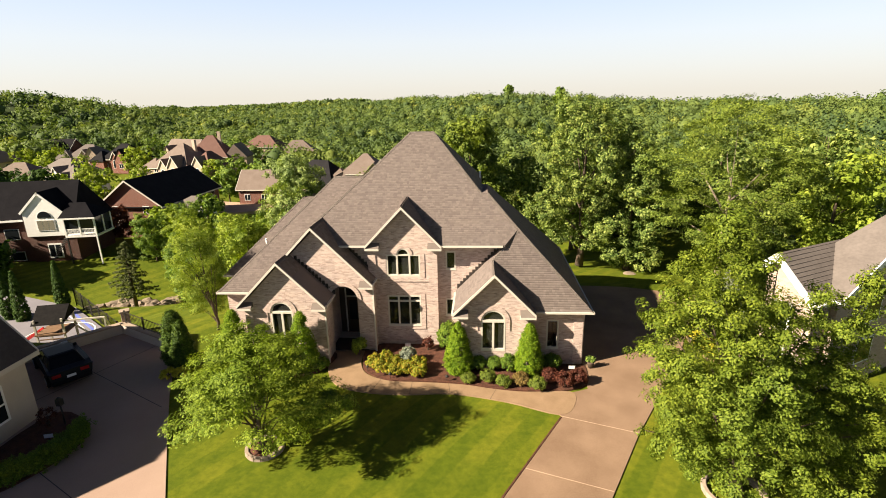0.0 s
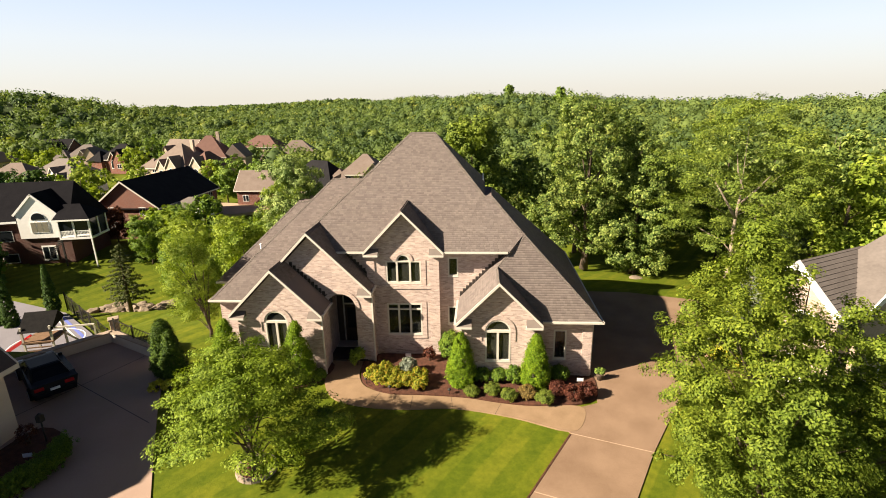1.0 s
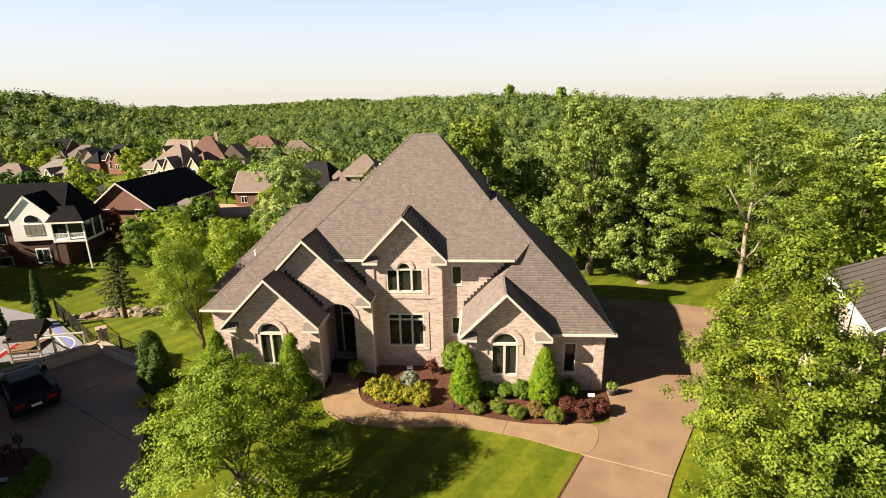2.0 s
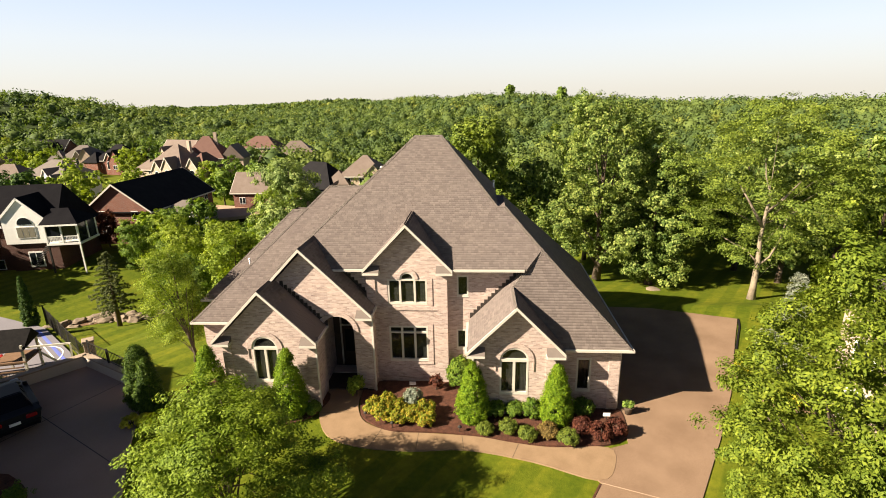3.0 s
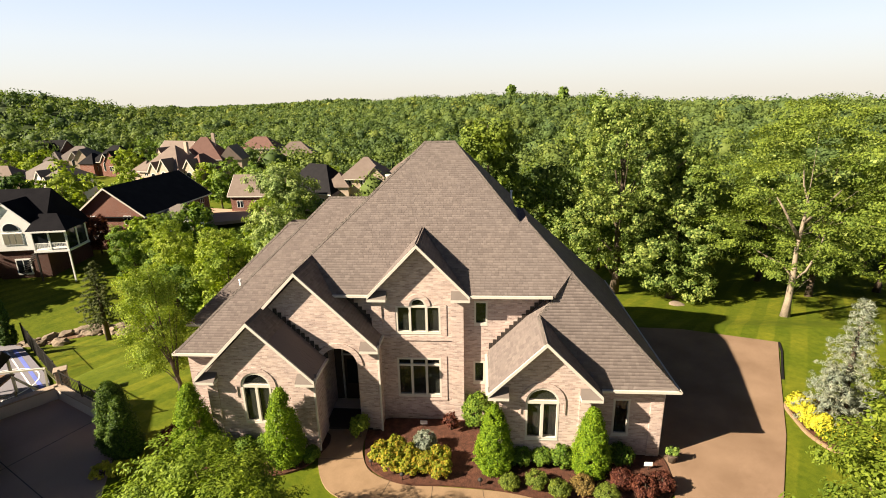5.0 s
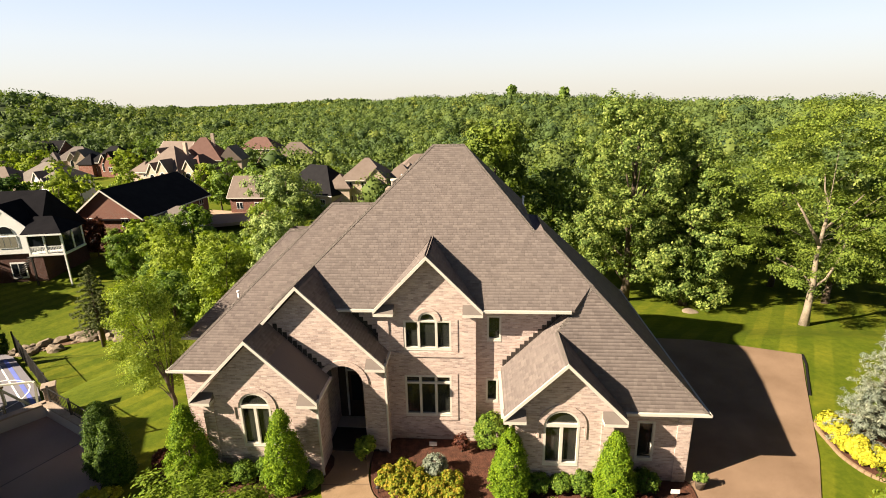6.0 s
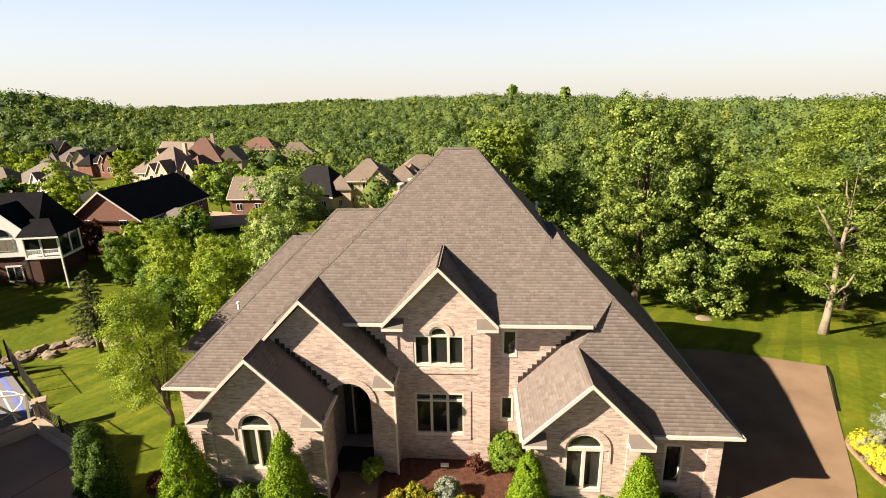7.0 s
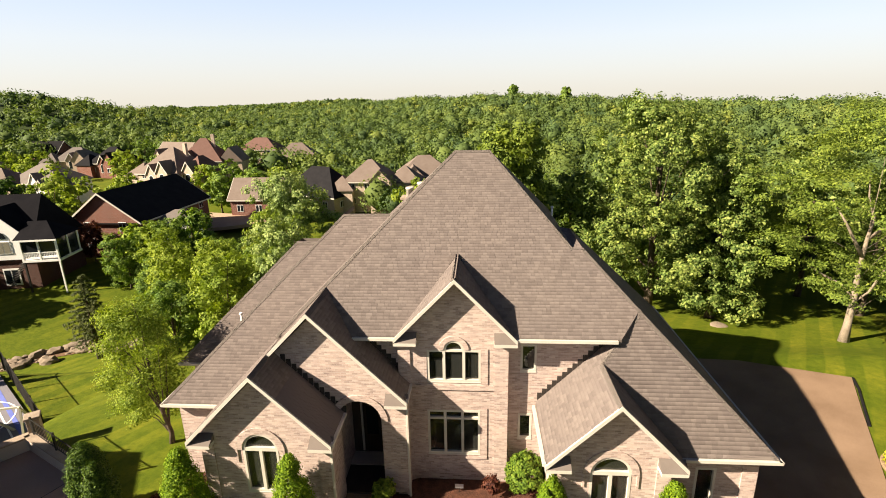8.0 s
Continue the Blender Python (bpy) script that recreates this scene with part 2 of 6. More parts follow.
M["forest"] = wood_material()

M["glass"] = material("window_glass", (0.02, 0.025, 0.025), 0.03)
M["glass"].node_tree.nodes["Principled BSDF"].inputs["Transmission Weight"].default_value = 0.9
M["glass"].node_tree.nodes["Principled BSDF"].inputs["Base Color"].default_value = (0.16, 0.17, 0.16, 1)
M["glass"].node_tree.nodes["Principled BSDF"].inputs["IOR"].default_value = 1.45
M["farglass"] = material("far_glass", (0.012, 0.015, 0.018), 0.08)
M["carpaint"] = material("black_car_paint", (0.006, 0.006, 0.008), 0.42)
M["carpaint"].node_tree.nodes["Principled BSDF"].inputs["Specular IOR Level"].default_value = 0.1
M["carpaint"].node_tree.nodes["Principled BSDF"].inputs["Coat Weight"].default_value = 0.0
M["carglass"] = material("car_glass", (0.006, 0.006, 0.007), 0.2)
M["carglass"].node_tree.nodes["Principled BSDF"].inputs["Specular IOR Level"].default_value = 0.12
M["tyre"] = material("tyre_rubber", (0.012, 0.012, 0.012), 0.85)
M["alloy"] = material("alloy", (0.45, 0.45, 0.46), 0.3, 0.9)
M["lamp"] = material("tail_lamp", (0.3, 0.01, 0.01), 0.15)


def lawn_material():
    m = material("lawn", (0.1, 0.15, 0.02), 0.9)
    t, b, n, l = nodes(m)
    b.inputs["Specular IOR Level"].default_value = 0.1
    v = coords(t)
    big, mid, fine = noise_tex(t, v, 0.22, 6, 0.65), noise_tex(t, v, 2.6, 6, 0.7), noise_tex(t, v, 45, 3, 0.7)
    c = ramp(t, big, ((0.3, (0.070, 0.102, 0.006)), (0.5, (0.100, 0.127, 0.009)), (0.7, (0.142, 0.156, 0.013))))
    c = mix(t, c, ramp(t, mid, ((0.3, (0.6, 0.7, 0.62)), (0.7, (1.3, 1.2, 1.12)))), 0.85, "MULTIPLY")
    c = mix(t, c, ramp(t, fine, ((0.3, (0.6, 0.65, 0.5)), (0.7, (1.3, 1.25, 1.2)))), 0.7, "MULTIPLY")
    w = n("ShaderNodeTexWave")
    w.inputs["Scale"].default_value, w.inputs["Distortion"].default_value, w.inputs["Detail"].default_value = 0.19, 0.6, 2
    rot = n("ShaderNodeMapping")
    rot.inputs["Rotation"].default_value = (0, 0, radians(32))
    l(v, rot.inputs[0]), l(rot.outputs[0], w.inputs["Vector"])
    c = mix(t, c, ramp(t, w.outputs["Color"], ((0.42, (0.76, 0.85, 0.76)), (0.58, (1.16, 1.10, 1.16)))), ramp(t, noise_tex(t, v, 0.11, 3), ((0.38, (0.1, 0.1, 0.1)), (0.62, (0.9, 0.9, 0.9)))), "MULTIPLY")
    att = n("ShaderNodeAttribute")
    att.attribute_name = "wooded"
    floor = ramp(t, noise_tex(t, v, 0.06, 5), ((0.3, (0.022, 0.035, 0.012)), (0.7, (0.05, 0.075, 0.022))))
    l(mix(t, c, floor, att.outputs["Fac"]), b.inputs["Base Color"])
    bump(t, fine, b, 0.7, 0.03)
    return m


M["lawn"] = lawn_material()


# ---- building blocks ----
def thing(name, loc=(0, 0, 0), rz=0.0, label="", category="", group="", kind=""):
    ob = new(name)
    ob.matrix_world = pose(*loc, 0, 0, rz)
    return tagged(ob, label, category, group, kind)


def part(name, bm, mat, parent, label=""):
    me = bpy.data.meshes.new(name)
    bm.to_mesh(me)
    bm.free()
    me.materials.append(mat)
    ob = new(name, me)
    ob.parent = parent
    return tagged(ob, label)


def solo(name, bm, mat, label="", category="", group="", kind="", loc=(0, 0, 0)):
    ob = part(name, bm, mat, None, label)
    ob.location = loc
    return tagged(ob, label, category, group, kind)


def mesh_from(name, verts, quads, mat, smooth=False):
    """A mesh from arrays: verts (n, 3), quads (m, 4)."""
    verts, quads = np.asarray(verts, np.float32), np.asarray(quads, np.int32)
    me = bpy.data.meshes.new(name)
    me.vertices.add(len(verts))
    me.vertices.foreach_set("co", verts.ravel())
    me.loops.add(quads.size)
    me.loops.foreach_set("vertex_index", quads.ravel())
    me.polygons.add(len(quads))
    k = quads.shape[1]
    me.polygons.foreach_set("loop_start", np.arange(len(quads), dtype=np.int32) * k)
    me.polygons.foreach_set("loop_total", np.full(len(quads), k, np.int32))
    me.update(calc_edges=True)
    me.materials.append(mat)
    if smooth:
        me.polygons.foreach_set("use_smooth", np.ones(len(quads), bool))
    return me


def box(bm, x0, x1, y0, y1, z0, z1, bevel=0.0):
    ret = bmesh.ops.create_cube(bm, size=1, matrix=Matrix.LocRotScale(((x0 + x1) / 2, (y0 + y1) / 2, (z0 + z1) / 2), None, (abs(x1 - x0), abs(y1 - y0), abs(z1 - z0))))
    if bevel:
        es = {e for v in ret["verts"] for e in v.link_edges}
        bmesh.ops.bevel(bm, geom=list(es), offset=bevel, segments=2, affect="EDGES", profile=0.5)
    return bm


def bx(*a, bevel=0.0):
    return box(bmesh.new(), *a, bevel=bevel)


def beam(bm, p, q, w, h, up=(0, 0, 1)):
    """A bar from p to q, w wide and h high; its top edge runs along p-q."""
    p, q, up = Vector(p), Vector(q), Vector(up)
    d = (q - p).normalized()
    s = d.cross(up).normalized()
    u = s.cross(d).normalized()
    vs = [bm.verts.new(e + s * a * w / 2 - u * b * h) for e in (p, q) for a, b in ((-1, 0), (1, 0), (1, 1), (-1, 1))]
    for f in ((0, 1, 2, 3), (7, 6, 5, 4), (0, 4, 5, 1), (1, 5, 6, 2), (2, 6, 7, 3), (3, 7, 4, 0)):
        bm.faces.new([vs[i] for i in f])
    bmesh.ops.recalc_face_normals(bm, faces=bm.faces[:])
    return bm


def tube(bm, pts, radii, sides=8):
    """A tapered round limb along pts."""
    rings = []
    for i, p in enumerate(pts):
        d = (Vector(pts[min(i + 1, len(pts) - 1)]) - Vector(pts[max(i - 1, 0)])).normalized()
        a = d.orthogonal().normalized()
        b = d.cross(a)
        rings.append([bm.verts.new(Vector(p) + (a * math.cos(k * math.tau / sides) + b * math.sin(k * math.tau / sides)) * radii[i]) for k in range(sides)])
    for r0, r1 in zip(rings, rings[1:]):
        for k in range(sides):
            bm.faces.new((r0[k], r0[(k + 1) % sides], r1[(k + 1) % sides], r1[k])).smooth = True
    bm.faces.new(rings[-1])
    bm.faces.new(rings[0][::-1])
    return bm


def sheet(outer, holes=(), thick=0.2, at=None):
    """A slab with openings: outlines in its own plane (u, v), given depth along -w, then posed by the matrix at."""
    bm = bmesh.new()
    for loop in (outer, *holes):
        vs = [bm.verts.new((u, v, 0)) for u, v in loop]
        for a, b in zip(vs, vs[1:] + vs[:1]):
            bm.edges.new((a, b))
    bmesh.ops.triangle_fill(bm, edges=bm.edges[:], use_beauty=True, use_dissolve=False)
    ext = bmesh.ops.extrude_face_region(bm, geom=bm.faces[:])
    bmesh.ops.translate(bm, verts=[v for v in ext["geom"] if isinstance(v, bmesh.types.BMVert)], vec=(0, 0, -thick))
    bmesh.ops.recalc_face_normals(bm, faces=bm.faces[:])
    if at is not None:
        bm.transform(at)
    return bm


def facing_front(y):
    """Plane (x, z) at y, whose depth runs towards +y."""
    return Matrix(((1, 0, 0, 0), (0, 0, -1, y), (0, 1, 0, 0), (0, 0, 0, 1)))


def facing_side(x, sign):
    """Plane (y, z) at x, whose depth runs inwards; sign 1 faces +x."""
    return Matrix(((0, 0, sign, x), (1, 0, 0, 0), (0, 1, 0, 0), (0, 0, 0, 1)))


FLAT = Matrix.Identity(4)


def rect(x0, x1, z0, z1):
    return [(x0, z0), (x1, z0), (x1, z1), (x0, z1)]


def arched(x0, x1, z0, spring, n=14):
    c, r = (x0 + x1) / 2, (x1 - x0) / 2
    return [(x0, z0), (x1, z0)] + [(c + r * math.cos(math.pi * k / n), spring + r * math.sin(math.pi * k / n)) for k in range(n + 1)]


def smooth_loop(pts, n=6):
    """A rounded closed outline through the given corners."""
    out, k = [], len(pts)
    for i in range(k):
        p0, p1, p2, p3 = (Vector(pts[(i + j - 1) % k]) for j in range(4))
        for s in range(n):
            t = s / n
            q = 0.5 * (2 * p1 + (p2 - p0) * t + (2 * p0 - 5 * p1 + 4 * p2 - p3) * t * t + (3 * p1 - p0 - 3 * p2 + p3) * t ** 3)
            out.append((q.x, q.y))
    return out


rng = np.random.default_rng(7)


# ---- foliage ----
def leaf_quads(centres, size, out, spread, count, g, up=0.35, aspect=0.62, tidy=0.0, squash=1.0):
    """Leaves round the centres: diamond blades, turned mostly outwards and upwards. Returns verts and quads."""
    n = len(centres)
    c = np.repeat(centres, count, 0)
    o = np.repeat(out, count, 0)
    d = g.normal(size=(n * count, 3))
    d /= np.linalg.norm(d, axis=1)[:, None] + 1e-9
    pos = c + d * np.array((1, 1, squash)) * (np.repeat(spread, count)[:, None] * g.random((n * count, 1)) ** 0.5)
    nor = d * 0.7 * (1 - tidy) + o * (0.6 + tidy) + np.array((0, 0, up)) + g.normal(size=pos.shape) * (0.45 - 0.2 * tidy)
    nor /= np.linalg.norm(nor, axis=1)[:, None] + 1e-9
    a = np.cross(nor, g.normal(size=pos.shape))
    a /= np.linalg.norm(a, axis=1)[:, None] + 1e-9
    b = np.cross(nor, a)
    s = (size * (0.6 + 0.8 * g.random((n * count, 1))))
    v = np.stack((pos + a * s, pos + b * s * aspect + nor * s * 0.18, pos - a * s, pos - b * s * aspect + nor * s * 0.18), 1)
    return v.reshape(-1, 3), np.arange(n * count * 4).reshape(-1, 4)


def lobes(blobs, clumps, g, inner=0.45):
    """Clump centres over the outer part of several ellipsoids (cx, cy, cz, rx, ry, rz)."""
    cs, os = [], []
    vol = np.array([b[3] * b[4] * b[5] for b in blobs]) ** 0.75
    for b, k in zip(blobs, np.maximum(4, (clumps * vol / vol.sum()).astype(int))):
        d = g.normal(size=(k, 3))
        d /= np.linalg.norm(d, axis=1)[:, None]
        r = inner + (1 - inner) * g.random((k, 1)) ** 0.6
        r *= 1 + 0.16 * np.sin(d[:, :1] * 7 + d[:, 1:2] * 9 + b[0]) * np.sign(r)
        cs.append(np.array(b[:3]) + d * r * np.array(b[3:]))
        os.append(d)
    return np.concatenate(cs), np.concatenate(os)


def tree(name, base, blobs, leafmat, bark, label, clumps=160, per=60, size=0.16, spread=0.6, trunk_r=0.22, limbs=9, seed=1, group="", fork=0.3, category="tree", up=0.35, slim=0.62, squash=0.8, stem=1.0):
    """A tree at base: a tapered trunk, limbs into each lobe, and a crown of single leaves."""
    g = np.random.default_rng(seed)
    ob = thing(name, base, 0, label, category, group)
    cs, os = lobes(blobs, clumps, g)
    v, q = leaf_quads(cs, size, os, np.full(len(cs), spread), per, g, up, slim, 0.3, squash)
    crown = new("crown", mesh_from("crown", v, q, leafmat))
    crown.parent = ob
    top = max(b[2] + b[5] * 0.5 for b in blobs)
    mean = np.mean([b[:2] for b in blobs], 0)
    bm = bmesh.new()
    pts = [Vector((mean[0] * k * k, mean[1] * k * k, top * stem * k - 0.2 * (k == 0))) + Vector((0.12 * math.sin(k * 7 + seed), 0.12 * math.cos(k * 5 + seed), 0)) * (k > 0) for k in (0, 0.08, 0.25, 0.45, 0.65, 0.85, 1)]
    rad = [trunk_r * f for f in (1.5, 1.05, 0.9, 0.7, 0.45, 0.22, 0.06)]
    tube(bm, pts, rad, 10)
    part("trunk", bm, bark, ob)
    pick = g.choice(len(cs), min(limbs, len(cs)), replace=False)
    for i in pick:
        bm = bmesh.new()
        e = Vector(cs[i])
        k = fork + (0.9 - fork) * g.random() * min(1, max(0.1, e.z / top))
        k = min(k, max(0.12, e.z / top - 0.05))
        j = k * (len(pts) - 1)
        s = pts[int(j)].lerp(pts[min(int(j) + 1, len(pts) - 1)], j - int(j))
        m_ = s.lerp(e, 0.5) + Vector((0, 0, 0.12 * (e - s).length))
        r = trunk_r * 0.42 * (1.1 - k)
        tube(bm, [s, s.lerp(m_, 0.5), m_, m_.lerp(e, 0.6), e], [r, r * 0.8, r * 0.6, r * 0.35, r * 0.12], 6)
        part("limb", bm, bark, ob)
    return ob


def crown_lobes(z0, z1, r, n, seed, shape="round", size=0.36):
    """Many lobes spiralling up a crown between two heights, for an uneven outline."""
    g = np.random.default_rng(seed)
    out = []
    for k in range(n):
        f = (k + 0.5) / n
        if shape == "round":
            env = math.sin(math.pi * (0.12 + 0.8 * f)) ** 0.6
        elif shape == "egg":
            env = min(1, 0.6 + 2.5 * f) * (1 - f) ** 0.5 * 1.1
        else:
            env = min(1, 0.7 + f) * (1 - f ** 4) ** 0.6
        a = k * 2.4 + 0.8 * g.random()
        rad = r * env * (0.35 + 0.5 * g.random() ** 0.7)
        q = r * size * (0.75 + 0.5 * g.random())
        out.append((rad * math.cos(a), rad * math.sin(a), z0 + (z1 - z0) * f, q, q, q * (0.6 + 0.35 * g.random())))
    return out


def needle_conifer(name, base, spires, leafmat, label, seed, low=0.06, tiers=17, needle=0.085):
    """A loose conifer: for each spire (x, y, height, radius) whorls of drooping boughs clad in slim needles."""
    g = np.random.default_rng(seed)
    ob = thing(name, base, 0, label, "conifer")
    for sx, sy, h, r in spires:
        bm = bmesh.new()
        tube(bm, [(sx, sy, -0.1), (sx, sy, h * 0.5), (sx, sy, h * 0.98)], [0.03 * h, 0.018 * h, 0.004 * h], 8)
        part("trunk", bm, M["bark"], ob)
        cs, os, sp = [], [], []
        for k in range(int(h * tiers)):
            f = low + (0.98 - low) * (k + g.random()) / int(h * tiers)
            a = k * 2.4 + 0.6 * g.random()
            ln = r * (1 - f) ** 0.8 * (0.55 + 0.55 * g.random()) + 0.16
            for q in np.linspace(0.2, 1.0, max(3, int(ln / 0.16))):
                side = g.normal() * 0.12 * ln * q
                cs.append((sx + math.cos(a) * ln * q - math.sin(a) * side, sy + math.sin(a) * ln * q + math.cos(a) * side, h * f + 0.22 * ln * math.sin(q * 2.2) - 0.16 * ln * q))
                os.append((math.cos(a) * 0.4, math.sin(a) * 0.4, 0.5))
                sp.append(0.13)
            if k % 6 == 0:
                bm = bmesh.new()
                tube(bm, [(sx, sy, h * f), (sx + math.cos(a) * ln * 0.5, sy + math.sin(a) * ln * 0.5, h * f + 0.12 * ln), cs[-1]], [0.022, 0.014, 0.004], 5)
                part("bough", bm, M["bark"], ob)
        v, q = leaf_quads(np.array(cs), needle, np.array(os), np.array(sp), 22, g, 0.4, 0.16)
        new("foliage", mesh_from("foliage", v, q, leafmat)).parent = ob
    return ob


def shrub(name, base, rx, rz, leafmat, label, group="", n=60, per=40, size=0.05, seed=1, cone=False, ry=None, category="shrub", full=0.72, loose=0.25):
    """A dense clipped bush, round or coned, on a short stem."""
    g = np.random.default_rng(seed)
    ob = thing(name, base, 0, label, category, group)
    ry = ry or rx
    if cone:
        h = g.random(n) ** 1.35
        prof = np.where(h < 0.16, 0.72 + h * 1.75, np.maximum(0, 1 - (h - 0.16) / 0.84) ** full)
        a = g.random(n) * math.tau
        rr = prof * (0.72 + 0.3 * g.random(n))
        cs = np.stack((rx * rr * np.cos(a), ry * rr * np.sin(a), 0.08 + h * rz * 0.97), 1)
        os = np.stack((np.cos(a), np.sin(a), np.full(n, 0.25)), 1)
    else:
        d = g.normal(size=(n, 3))
        d[:, 2] = np.abs(d[:, 2]) * 0.9 - 0.25
        d /= np.linalg.norm(d, axis=1)[:, None]
        r = 1 - loose + loose * 1.1 * g.random((n, 1))
        cs = d * r * np.array((rx, ry, rz * 0.55)) + np.array((0, 0, rz * 0.48))
        os = d
    cs[:, 2] = np.maximum(cs[:, 2], 0.05)
    v, q = leaf_quads(cs, size, os, np.full(len(cs), 0.16 * max(rx, 0.5) + size), per, g, 0.3)
    f = new("foliage", mesh_from("foliage", v, q, leafmat))
    f.parent = ob
    bm = bmesh.new()
    tube(bm, [(0, 0, -0.05), (0.02, 0, rz * 0.3), (0, 0.02, rz * 0.7)], [0.05, 0.04, 0.01], 7)
    part("stem", bm, M["bark"], ob)
    for k in range(3):
        bm = bmesh.new()
        a = k * 1.3 + seed
        tube(bm, [(0, 0, 0.05), (0.3 * rx * math.cos(a), 0.3 * ry * math.sin(a), rz * 0.3), (0.55 * rx * math.cos(a), 0.55 * ry * math.sin(a), rz * 0.5)], [0.025, 0.02, 0.006], 5)
        part("branch", bm, M["bark"], ob)
    return ob


# ---- ground ----
def step(a):
    a = np.clip(a, 0, 1)
    return a * a * (3 - 2 * a)


SKY_AZ = (-75, -44, -41.6, -38.4, -34.5, -32.5, -30.3, -25.6, -22.3, -16, -9.2, -3, 1.3, 7, 11.5, 20, 30, 36, 75)
SKY_EL = (1.3, 1.45, 1.3, 0.72, 0.03, -0.2, -0.28, -0.23, -0.2, 0.07, 0.05, 0.5, 0.5, 0.18, -0.05, -0.3, -0.65, -0.4, -0.3)
SKY_D = (500, 480, 480, 490, 560, 900, 1900, 1900, 1500, 1000, 760, 520, 500, 520, 540, 470, 350, 335, 330)


def ground_height(x, y):
    """Height of the land: the flat front, the fall behind the lots, the wooded hills."""
    x, y = np.asarray(x, float), np.asarray(y, float)
    s = -0.68 * (x + 12) + 0.73 * (y - 6)
    near = -10.2 * step(s / 38) + 2.6 * step((s - 38) / 20) + np.interp(y, (14.2, 18, 34), (0, -1.36, -4.08)) * step((x + 12) / 14)
    level = step((x + 46) / 4) * step((-20.4 - x) / 1.2) * step((y - 2) / 1.5) * step((19 - y) / 4)
    near = near * (1 - level) - 2.9 * level
    flat = step((-9 - x) / 1) * step((4.6 - y) / 0.8) * step((x + 40) / 2)
    near = near * (1 - flat)
    dx, dy = x - 3, y + 18
    r, az = np.hypot(dx, dy), np.degrees(np.arctan2(dx, dy))
    d, el = np.interp(az, SKY_AZ, SKY_D), np.interp(az, SKY_AZ, SKY_EL)
    top = 14.1 + np.tan(np.radians(el)) * d - 9.2
    zv = np.interp(az, (-40, 0, 20, 45), (-9.5, -13, -9, -6))
    r0 = np.interp(az, (-42, -24), (235, 130))
    far = zv + (top - zv) * step((r - r0) / (d - r0)) - 0.012 * np.clip(r - d, 0, None)
    far = far + 2.0 * np.sin(x / 47) * np.sin(y / 61) * step((r - 200) / 200)
    w = step((r - 75) / 70)
    return near * (1 - w) + far * w


def wooded(x, y):
    """1 where the land is wood, 0 where it is lawn or lots."""
    x, y = np.asarray(x, float), np.asarray(y, float)
    dx, dy = x - 3, y + 18
    r, az = np.hypot(dx, dy), np.degrees(np.arctan2(dx, dy))
    lim = np.interp(az, (-60, -46, -40, -27, -22, -14, -8, 5, 16, 22, 30, 40, 60), (290, 270, 250, 235, 170, 120, 75, 62, 64, 66, 66, 66, 66))
    return step((r - lim) / 6)


def axis(fine0, fine1, lo, hi, h=0.75):
    a = list(np.arange(fine0, fine1, h))
    for sgn, end, out in ((-1, lo, []), (1, hi, [])):
        p, stepw = (fine0 if sgn < 0 else fine1), h
        while (p > end) if sgn < 0 else (p < end):
            stepw *= 1.10
            p += sgn * stepw
            out.append(p)
        a = out[::-1] + a if sgn < 0 else a + out
    return np.array(a)


gx, gy = axis(-50, 32, -3600, 3600), axis(-26, 40, -700, 4200)
GX, GY = np.meshgrid(gx, gy)
GZ = ground_height(GX, GY) - 0.02
nx = len(gx)
idx = np.arange(GX.size).reshape(GX.shape)
gq = np.stack((idx[:-1, :-1], idx[:-1, 1:], idx[1:, 1:], idx[1:, :-1]), -1).reshape(-1, 4)
gme = mesh_from("ground", np.stack((GX, GY, GZ), -1).reshape(-1, 3), gq, M["lawn"], True)
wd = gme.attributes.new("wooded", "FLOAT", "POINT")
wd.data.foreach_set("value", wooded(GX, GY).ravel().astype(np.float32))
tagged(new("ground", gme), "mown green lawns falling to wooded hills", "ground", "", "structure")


def slab(name, outline, z, mat, label, category, thick=0.12):
    return solo(name, sheet(outline, (), thick, Matrix.Translation((0, 0, z))), mat, label, category, "", "structure")


DRIVE = [(-10.0, -34.0), (-1.2, -20.0), (3.0, -13.4), (6.0, -8.12), (8.86, -3.14), (8.0, -1.9), (9.3, -1.3), (10.5, -0.8), (10.62, 0.6), (10.62, 13.2), (13.0, 13.7), (16.0, 13.5), (20.9, 11.9), (19.2, 8.6), (16.5, 3.2), (14.4, -0.4), (11.95, -4.3), (9.95, -7.93), (7.2, -13.4), (4.0, -20.0), (-3.0, -34.0)]
slab("driveway", DRIVE, 0.03, M["drive"], "tan exposed-aggregate concrete driveway beside the brick house", "driveway")
for a, b in (((8.86, -3.14), (12.0, -4.22)), ((6.9, -6.6), (10.04, -7.68)), ((4.1, -11.5), (7.56, -12.58))):
    bm = bmesh.new()
    beam(bm, (*a, 0.034), (*b, 0.034), 0.035, 0.02)
    solo("driveway_joint", bm, M["joint"], "pale filled joint across the driveway", "joint", "driveway joints", "structure")
bm = bmesh.new()
beam(bm, (8.8, -3.2, 0.05), (5.9, -8.2, 0.05), 0.07, 0.06)
beam(bm, (5.9, -8.2, 0.05), (2.9, -13.5, 0.05), 0.07, 0.06)
solo("lawn_edge", bm, M["mulch"], "dark cut soil edge between lawn and driveway", "edge", "", "structure")
